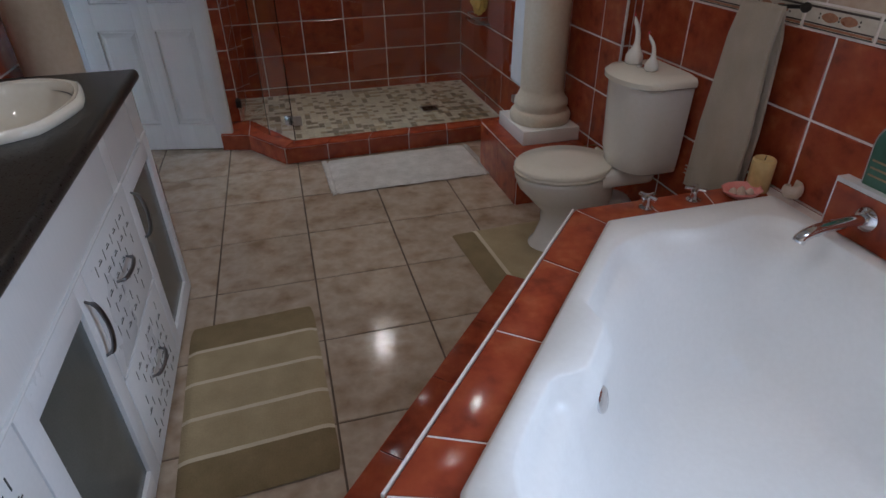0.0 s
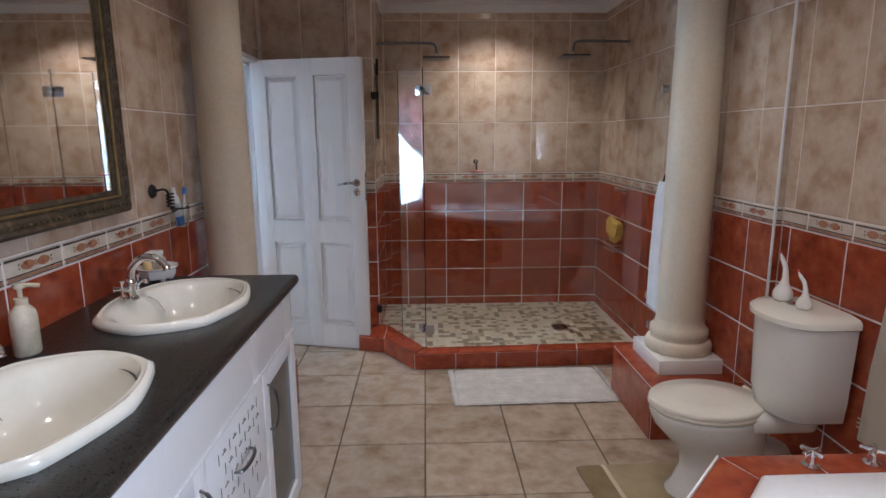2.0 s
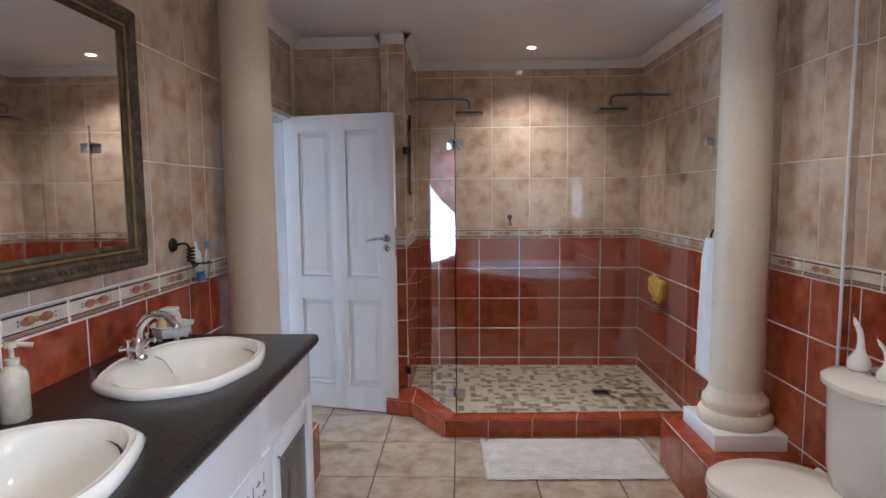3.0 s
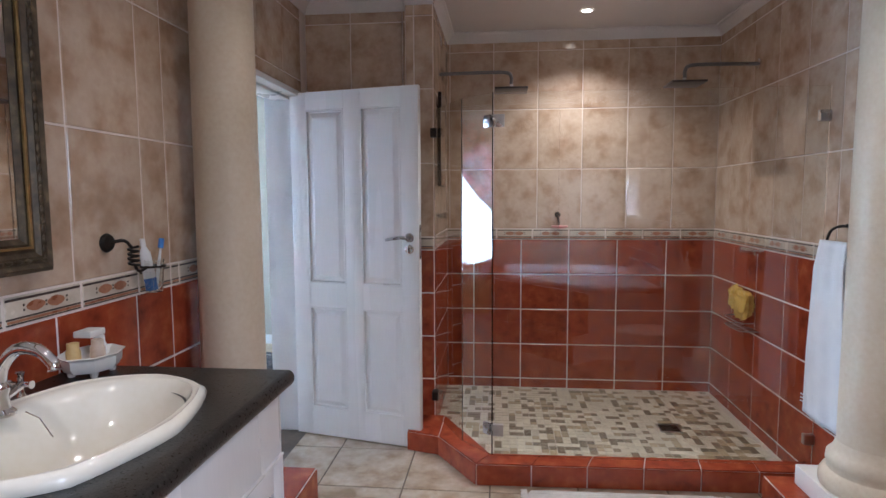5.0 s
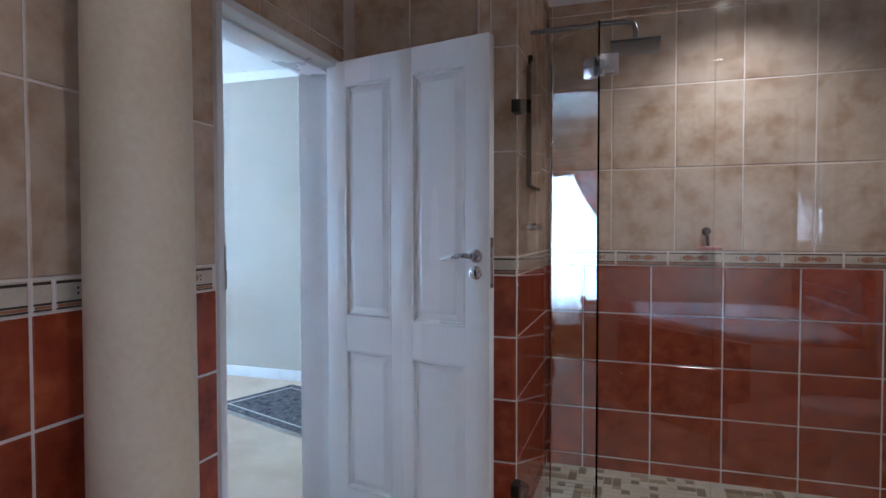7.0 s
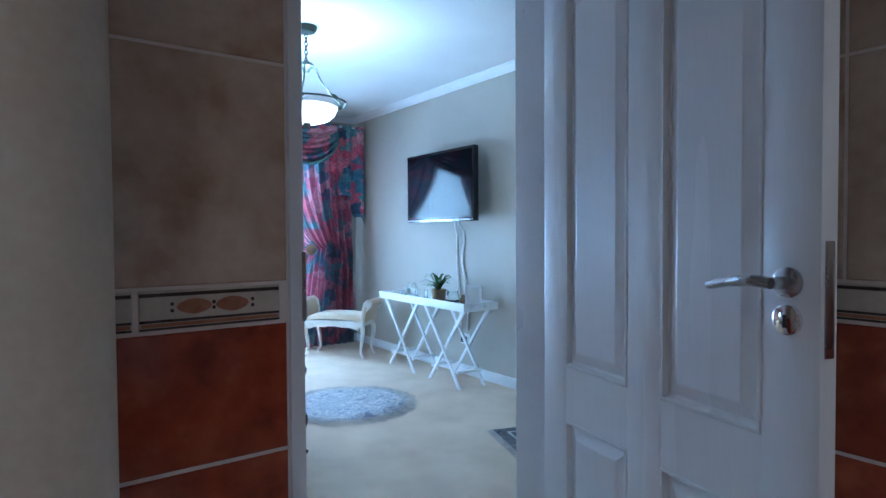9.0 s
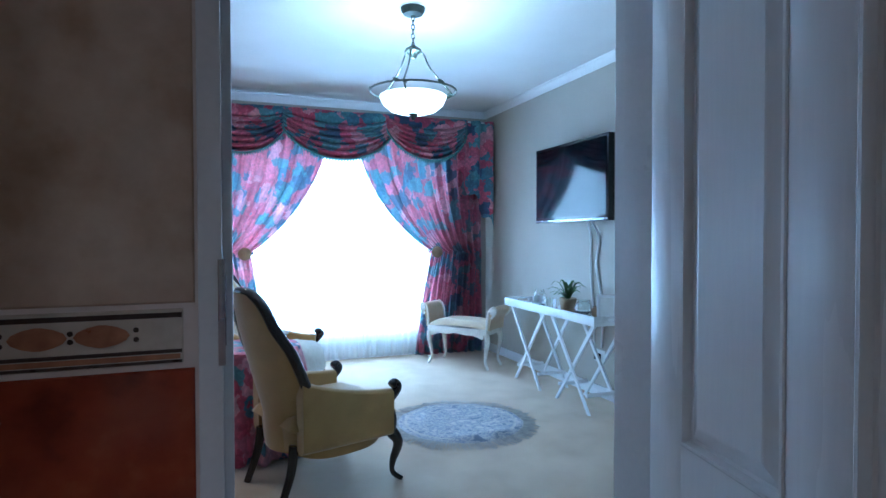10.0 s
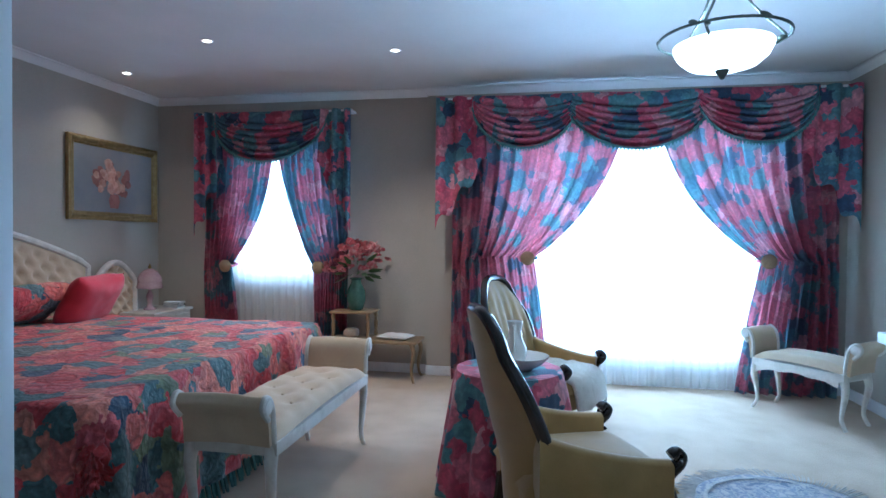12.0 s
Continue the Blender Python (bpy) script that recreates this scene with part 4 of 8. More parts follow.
def corner_bath():
    t = thing("corner_bath", "white acrylic corner bath in a terracotta tiled surround", "bath")
    outer = [(0.14, -0.345), (1.675, -0.345), (1.675, 1.705), (0.94, 1.705), (0.14, 0.825)]
    rim = [(0.26, -0.22), (1.60, -0.22), (1.60, 1.588), (0.992, 1.588), (0.26, 0.783)]
    zt = 0.60
    bm = bm_()
    o = [bm.verts.new((x, y, 0)) for x, y in outer]
    o2 = [bm.verts.new((x, y, zt - 0.003)) for x, y in outer]
    r2 = [bm.verts.new((x, y, zt - 0.003)) for x, y in rim]
    for i in range(5):
        j = (i + 1) % 5
        bm.faces.new((o[i], o[j], o2[j], o2[i]))
        bm.faces.new((o2[i], o2[j], r2[j], r2[i]))
    part("surround", bm, M["grout"], t)

    def deck(a, b, c, d, joints):
        a, b, c, d = (Vector(p) for p in (a, b, c, d))
        g = 0.0035 / (b - a).length
        for s0, s1 in zip(joints, joints[1:]):
            s0, s1 = s0 + g, s1 - g
            bm = bm_()
            poly(bm, [a.lerp(b, s0)[:], a.lerp(b, s1)[:], d.lerp(c, s1)[:], d.lerp(c, s0)[:]], zt - 0.0028, zt, 0.001)
            part("red_tile", bm, M["red_tile"], t)
    deck(outer[3], outer[4], rim[4], rim[3], (0.0, 0.283, 0.577, 0.875, 1.0))
    deck(outer[4], outer[0], rim[0], rim[4], (0.0, 0.25, 0.5, 0.75, 1.0))
    deck(outer[2], outer[3], rim[3], rim[2], (0.0, 0.34, 0.67, 1.0))
    bm = bm_()
    p, q = Vector(outer[3]), Vector(outer[4])
    o1 = Vector((-(p - q).y, (p - q).x)).normalized()
    poly(bm, [v[:] for v in (q + o1 * 0.0125, p + o1 * 0.0125, p + o1 * 0.0065, q + o1 * 0.0065)], zt - 0.012, zt, 0.002)
    part("edge_strip", bm, M["grout"], t, "pale edge strip along the tiled deck")
    bm = bm_()
    a, b = Vector(outer[3]), Vector(outer[4])
    out = Vector((-(a - b).y, (a - b).x)).normalized()
    for k in range(4):
        p, q = a.lerp(b, k / 4 + 0.002), a.lerp(b, (k + 1) / 4 - 0.002)
        bm = bm_()
        poly(bm, [v[:] for v in (q + out * 0.006, p + out * 0.006, p + out * 0.0005, q + out * 0.0005)], 0.003, zt - 0.01)
        part("red_tile", bm, M["red_tile"], t)
    c = Vector((1.02, 0.62))
    shapes = []

    along = (Vector(rim[3]) - Vector(rim[4])).normalized()

    def ring(k, z, r, bump=0.0, shelf=0.0):
        """One level of the tub; bump: how far the overflow's shoulder stands in, shelf: how deep the arm rests dip."""
        pts = rounded([(c + (Vector(p) - c) * k)[:] for p in rim], r, 10)
        dense = []
        for p, q in zip(pts, pts[1:] + pts[:1]):
            n = max(1, int((Vector(q) - Vector(p)).length / 0.03)) if len(shapes) == 0 else 1
            dense += [Vector(p).lerp(Vector(q), i / n) for i in range(n)]
        if shapes:
            dense = []
            for x, y, _ in shapes[0]:
                d = Vector((x, y)) - c
                best = None
                for p, q in zip(pts, pts[1:] + pts[:1]):
                    e, f = Vector(p) - c, Vector(q) - c
                    den = d.x * (f - e).y - d.y * (f - e).x
                    if abs(den) < 1e-12:
                        continue
                    t0 = (e.x * (f - e).y - e.y * (f - e).x) / den
                    t1 = (e.x * d.y - e.y * d.x) / den
                    if t0 > 0 and -1e-6 <= t1 <= 1 + 1e-6:
                        best = c + d * t0
                        break
                dense.append(best if best else c + d * k)
        res = []
        for p in dense:
            w = p - Vector(rim[4])
            sa, off = w.dot(along), w.x * along.y - w.y * along.x
            near = 1 - smooth(0.30, 0.45, off)
            shoulder = smooth(0.33, 0.40, sa) * (1 - smooth(0.56, 0.63, sa)) * near
            rest = (smooth(0.02, 0.10, sa) * (1 - smooth(0.33, 0.40, sa)) + smooth(0.56, 0.63, sa) * (1 - smooth(0.93, 1.02, sa))) * near
            end = math.exp(-((math.atan2(p.y - c.y, p.x - c.x) - 1.30) / 0.16) ** 2)
            q = p + Vector((along.y, -along.x)) * bump * (shoulder - 0.25 * rest)
            q = q + (c - q) * 0.9 * bump * end
            res.append((q.x, q.y, z - shelf * rest))
        shapes.append(res)
    ring(1.0, zt - 0.004, 0.01)
    ring(1.0, zt + 0.012, 0.012)
    ring(0.985, zt + 0.022, 0.02)
    ring(0.905, zt + 0.022, 0.14, 0.048)
    ring(0.895, zt + 0.019, 0.16, 0.048, 0.006)
    ring(0.888, zt + 0.004, 0.18, 0.048, 0.040)
    ring(0.860, zt - 0.020, 0.20, 0.044, 0.030)
    ring(0.825, zt - 0.045, 0.22, 0.034, 0.020)
    ring(0.812, zt - 0.095, 0.25, 0.016, 0.006)
    ring(0.785, zt - 0.17, 0.30, 0.006)
    ring(0.735, zt - 0.30, 0.34)
    ring(0.68, zt - 0.39, 0.36)
    ring(0.58, zt - 0.43, 0.36)
    ring(0.30, zt - 0.44, 0.30)
    bm = bm_()
    rows = [[bm.verts.new(p) for p in s] for s in shapes]
    m = len(rows[0])
    for a, b in zip(rows, rows[1:]):
        for i in range(m):
            bm.faces.new((a[i], a[(i + 1) % m], b[(i + 1) % m], b[i]))
    bm.faces.new(rows[-1])
    tub = part("tub", bm, M["acrylic"], t, "glossy white acrylic tub", 60)
    bm = bm_()
    lathe(bm, [(0.034, 0), (0.034, 0.006), (0.028, 0.011), (0.010, 0.012), (0, 0.012)], 24)
    bmesh.ops.transform(bm, matrix=pose(0.692, 1.040, 0.463, 0, 72, -42), verts=bm.verts)
    part("overflow", bm, M["chrome"], t, "round chrome overflow cap")
    return t


corner_bath()
st = thing("bath_step", "dark terracotta tiled step along the bath", "step")
ang = math.degrees(math.atan2(0.88, 0.80))
bm = bm_()
box(bm, 0.0, 0.008, 0, 1.22, 0.235, 0.243)
part("core", bm, M["grout"], st)
for k in range(4):
    bm = bm_()
    box(bm, 0.305 * k + 0.002, 0.008, 0.2435, 0.305 * k + 0.303, 0.235, 0.25, 0.002)
    part("red_tile", bm, M["red_tile"], st)
    bm = bm_()
    box(bm, 0.305 * k + 0.002, 0.2355, 0.003, 0.305 * k + 0.303, 0.241, 0.242)
    part("red_tile", bm, M["red_tile"], st)
st.matrix_basis = pose(0.14, 0.83, 0, 0, 0, ang)

pn = thing("spout_panel", "raised terracotta tile panel with white edge strips", "panel")
bm = bm_()
box(bm, 1.635, 0.2, 0.601, 1.678, 1.41, 0.76)
part("core", bm, M["white_plastic"], pn, "white plastic edge strip")
for k in range(4):
    bm = bm_()
    box(bm, 1.630, 0.205 + 0.30 * k, 0.603, 1.6345, 0.501 + 0.30 * k, 0.746)
    part("red_tile", bm, M["red_tile"], pn)
sp = thing("bath_spout", "chrome wall-mounted bath spout", "tap")
bm = bm_()
lathe(bm, [(0.036, 0), (0.036, 0.006), (0.026, 0.012), (0.018, 0.014)], 24)
bmesh.ops.transform(bm, matrix=pose(1.6295, 1.27, 0.685, 0, -90, 0), verts=bm.verts)
part("flange", bm, M["chrome"], sp)
bm = bm_()
tube(bm, curve([(1.625, 1.27, 0.685), (1.54, 1.27, 0.687), (1.45, 1.265, 0.682), (1.405, 1.263, 0.668), (1.395, 1.263, 0.652)], 6), [0.017] * 20 + [0.018] * 4 + [0.017], 14)
part("spout", bm, M["chrome"], sp)


def cross_tap(x, y, z):
    t = thing("bath_tap", "chrome cross-head bath tap on the tiled deck", "tap", pose(x, y, z), "bath taps")
    bm = bm_()
    lathe(bm, [(0.024, 0), (0.024, 0.004), (0.014, 0.010), (0.011, 0.03), (0.013, 0.04), (0.009, 0.05), (0, 0.052)], 18)
    part("body", bm, M["chrome"], t)
    for a in (20, 110):
        bm = bm_()
        d = Vector((math.cos(radians(a)), math.sin(radians(a)), 0)) * 0.034
        tube(bm, [Vector((0, 0, 0.042)) - d, Vector((0, 0, 0.042)) - d * 0.85, Vector((0, 0, 0.042)) + d * 0.85, Vector((0, 0, 0.042)) + d], [0.005, 0.008, 0.008, 0.005], 8)
        part("handle", bm, M["chrome"], t)
    return t


tp = cross_tap(1.165, 1.647, 0.601)
copy_thing(tp, pose(1.345, 1.65, 0.601, 0, 0, 30))

cd = thing("candle", "thick amber wax candle on the bath ledge", "candle", pose(1.605, 1.66, 0.6005))
bm = bm_()
lathe(bm, [(0.036, 0), (0.038, 0.004), (0.038, 0.112), (0.032, 0.118), (0.012, 0.110), (0, 0.109)], 24)
part("wax", bm, M["wax"], cd)
bm = bm_()
tube(bm, [(0, 0, 0.109), (0.001, 0, 0.117), (0.003, 0, 0.125)], 0.0015, 6)
part("wick", bm, M["iron"], cd)


def shell(x, y, z, r, rz, mat, label):
    bm = bm_()
    sheet(bm, 40, 12, lambda u, v: Vector(((r * (0.35 + 0.65 * u)) * math.cos(6.0 * u) * (0.4 + 0.6 * math.cos(2 * math.pi * v) * 0.5 + 0.3), (r * (0.35 + 0.65 * u)) * math.sin(6.0 * u) * (0.7 + 0.3 * math.cos(2 * math.pi * v)), r * 0.62 + r * (0.3 + 0.32 * u) * math.sin(2 * math.pi * v))))
    for v in bm.verts:
        v.co.z = max(v.co.z, 0.0)
    return solo("sea_shell", bm, mat, label, "shell", m=pose(x, y, z, 0, 0, rz))


shell(1.625, 1.545, 0.6225, 0.045, 40, M["shell_mat"], "round brown spiral sea shell on the bath ledge")
dish = thing("shell_dish", "open pink shell dish with small shells", "shell", pose(1.515, 1.63, 0.601))
bm = bm_()
sheet(bm, 24, 6, lambda u, v: Vector(((0.02 + 0.05 * v) * math.cos(2 * math.pi * u) * (1 + 0.08 * math.cos(16 * math.pi * u) * v), (0.02 + 0.035 * v) * math.sin(2 * math.pi * u), 0.001 + 0.03 * v * v)), wrap=True)
thick(part("shell", bm, M["pink_plastic"], dish, "pale pink ridged shell"), 0.003)
for k in range(4):
    bm = bm_()
    lathe(bm, [(0.0, 0), (0.012, 0.004), (0.014, 0.012), (0.008, 0.022), (0, 0.028)], 12, (-0.025 + 0.017 * k, 0.01 * (-1) ** k, 0.006))
    part("small_shell", bm, M["shell_mat"], dish)


# ---- toilet ----
def toilet():
    t = thing("toilet", "white ceramic close-coupled toilet with cream seat and flat lid", "toilet", pose(1.26, 2.42, 0))

    def oval(k, z, cx=0.0, front=0.235, back=0.22, half=0.185):
        pts = []
        for i in range(36):
            a = 2 * math.pi * i / 36
            c, s = math.cos(a), math.sin(a)
            pts.append((cx + (back if c > 0 else front) * k * c, half * k * s, z))
        return pts

    def loft(rings, cap0=True, cap1=True):
        bm = bm_()
        rows = [[bm.verts.new(p) for p in r] for r in rings]
        n = len(rows[0])
        for a, b in zip(rows, rows[1:]):
            for i in range(n):
                bm.faces.new((a[i], a[(i + 1) % n], b[(i + 1) % n], b[i]))
        if cap0:
            bm.faces.new(list(reversed(rows[0])))
        if cap1:
            bm.faces.new(rows[-1])
        return bm
    ped = [oval(0.66, 0.0, 0.03, 0.27, 0.36, 0.19), oval(0.66, 0.02, 0.03, 0.27, 0.36, 0.19), oval(0.58, 0.05, 0.03, 0.265, 0.37, 0.18), oval(0.53, 0.13, 0.04, 0.25, 0.37, 0.19),
           oval(0.60, 0.20, 0.045, 0.24, 0.34, 0.19), oval(0.80, 0.27, 0.03, 0.24, 0.28, 0.19), oval(0.95, 0.33, 0.01, 0.237, 0.24, 0.187), oval(1.0, 0.38, 0.0), oval(1.0, 0.395, 0.0), oval(0.96, 0.40, 0.0)]
    part("bowl", loft(ped), M["ceramic"], t, "white ceramic bowl and pedestal", 60)
    bm = bm_()
    box(bm, 0.10, -0.165, 0.345, 0.38, 0.06, 0.4305, 0.04, 4)
    part("shelf", bm, M["ceramic"], t)
    part("seat", loft([oval(0.97, 0.401), oval(1.02, 0.405), oval(1.03, 0.415), oval(1.0, 0.421)]), M["cream_ceramic"], t, "cream toilet seat", 60)
    part("lid", loft([oval(0.98, 0.4215), oval(1.02, 0.425), oval(1.02, 0.436), oval(0.99, 0.442), oval(0.5, 0.445)]), M["cream_ceramic"], t, "closed cream toilet lid", 60)
    for s in (-1, 1):
        bm = bm_()
        tube(bm, [(0.215, s * 0.08 - 0.025, 0.43), (0.215, s * 0.08 + 0.025, 0.43)], 0.013, 12)
        part("hinge", bm, M["cream_ceramic"], t)

    def tank(k, z, dx=0.0):
        pts = []
        for i in range(21):
            v = math.sin(radians(-90 + 9 * i))
            bow = max(0.0, 1 - v * v) ** 0.42
            pts.append((0.265 + dx - 0.125 * bow * k, -0.105 + 0.168 * v * k, z))
        pts += [(0.395, -0.105 + 0.168 * k, z), (0.395, -0.105 - 0.168 * k, z)]
        return pts
    part("cistern", loft([tank(0.78, 0.431, 0.02), tank(0.88, 0.445, 0.01), tank(0.93, 0.52), tank(1.0, 0.80), tank(1.0, 0.815)]), M["ceramic"], t, "white ceramic cistern", 50)
    part("cistern_lid", loft([tank(1.02, 0.8155, -0.004), tank(1.07, 0.822, -0.012), tank(1.07, 0.842, -0.012), tank(1.0, 0.855, -0.002), tank(0.7, 0.862, 0.05)]), M["cream_ceramic"], t, "cream cistern lid", 50)
    bm = bm_()
    lathe(bm, [(0.026, 0), (0.026, 0.004), (0.018, 0.007), (0, 0.007)], 20, (0.27, -0.08, 0.861))
    part("flush_button", bm, M["chrome"], t)
    return t


toilet()


def gourd(x, y, h, rz):
    g = thing("goose_figurine", "white ceramic goose-neck figurine with red tip", "figurine", pose(x, y, 0.8625, 0, 0, rz), "figurines on the cistern")
    k = h / 0.2 * 0.9
    bm = bm_()
    pts = curve([(0, 0, 0), (0, 0, 0.03 * k), (0.002, 0, 0.07 * k), (0.006, 0.004, 0.11 * k), (0.006, 0.012, 0.15 * k), (0, 0.024, 0.18 * k), (-0.004, 0.032, 0.205 * k)], 5)
    rs = [0.030, 0.037, 0.040, 0.041, 0.041, 0.041, 0.040, 0.037, 0.033, 0.028, 0.023, 0.019, 0.016, 0.0145, 0.0135, 0.013, 0.0125, 0.012, 0.0115, 0.011, 0.011, 0.011, 0.0105, 0.010, 0.010, 0.0095, 0.009, 0.0075, 0.006, 0.004, 0.0025]
    tube(bm, pts, [r * k * 1.02 for r in rs[:len(pts)]], 16)
    part("body", bm, M["ceramic"], g, angle=70)
    bm = bm_()
    lathe(bm, [(0.0035, 0), (0.004, 0.006), (0, 0.012)], 8, (-0.004, 0.033, 0.207 * k))
    part("beak", bm, M["red_cloth"], g, "small red tip")
    return g


gourd(1.52, 2.40, 0.20, 0)
gourd(1.525, 2.275, 0.15, 20)

ww = thing("waste_pipe", "white waste pipe behind the toilet", "pipe")
bm = bm_()
tube(bm, curve([(1.45, 2.44, 0.18), (1.54, 2.44, 0.19), (1.60, 2.44, 0.16), (1.62, 2.44, 0.08), (1.62, 2.44, 0.0)], 5), 0.05, 14)
part("bend", bm, M["white_plastic"], ww)
tr = thing("magazine_rack", "low dark wire rack beside the toilet plinth", "rack")
bm = bm_()
for z in (0.285, 0.33):
    tube(bm, [(1.50, 2.80, z), (1.63, 2.80, z), (1.63, 2.70, z), (1.50, 2.70, z), (1.50, 2.80, z)], 0.003, 6)
part("wire", bm, M["gilt"], tr)


# ---- towels ----
def towel_ring(x, y, z, label):
    r = thing("towel_ring", label, "towel ring")
    bm = bm_()
    lathe(bm, [(0.028, 0), (0.030, 0.006), (0.024, 0.016), (0.010, 0.022), (0.008, 0.05)], 18)
    bmesh.ops.transform(bm, matrix=pose(x, y, z, 0, -90, 0), verts=bm.verts)
    part("rose", bm, M["iron"], r)
    bm = bm_()
    tube(bm, curve([(x - 0.045, y, z), (x - 0.06, y + 0.04, z - 0.005), (x - 0.06, y + 0.10, z - 0.03), (x - 0.06, y + 0.13, z - 0.09), (x - 0.06, y + 0.13, z - 0.13)], 5), 0.006, 8)
    tube(bm, [(x - 0.06, y + 0.14, z - 0.13), (x - 0.06, y - 0.10, z - 0.10)], 0.006, 8)
    bmesh.ops.create_icosphere(bm, subdivisions=2, radius=0.016, matrix=pose(x - 0.06, y - 0.11, z - 0.10))
    part("arm", bm, M["iron"], r)
    return r


def towel(name, x, y0, y1, ztop, zlow, mat, label, skew=0.0):
    t = thing(name, label, "towel")
    for dx, lo, w in ((-0.022, zlow, 1.0), (0.022, zlow + 0.06, 0.92)):
        bm = bm_()

        def f(u, v):
            yy = y0 + (y1 - y0) * (0.5 + (u - 0.5) * w * (0.72 + 0.28 * min(1, v * 1.6))) + skew * v
            fold = 0.006 * math.sin(u * 7 + 1.2 * v) * (1 - 0.3 * v) + 0.002 * math.sin(u * 19 + 3 * v)
            xx = x + dx * min(1, 0.15 + v * 6) + fold
            return (xx, yy, ztop + 0.012 * (1 - min(1, v * 8)) - (ztop - lo) * v)
        sheet(bm, 30, 36, f)
        thick(part("fold", bm, mat, t, angle=70), 0.008)
    bm = bm_()
    for k in range(3):
        z = zlow + 0.05 + 0.016 * k
        sheet(bm, 30, 1, lambda u, v: (x - 0.028 + 0.012 * math.sin(u * 9 + 1.2 * (ztop - z) / (ztop - zlow)) * 0.7, y0 + (y1 - y0) * u + skew * (ztop - z) / (ztop - zlow), z + 0.006 * v))
    part("band", bm, mat, t)
    return t


towel_ring(1.678, 1.80, 1.29, "dark iron towel ring with ball ends")
towel("hand_towel", 1.605, 1.715, 1.975, 1.17, 0.47, M["towel_beige"], "beige terry towel hanging from an iron ring", 0.03)
towel_ring(1.638, 3.66, 1.30, "dark iron towel ring with ball ends")
towel("bath_towel", 1.56, 3.55, 3.84, 1.22, 0.42, M["towel_white"], "white terry towel hanging beside the shower")


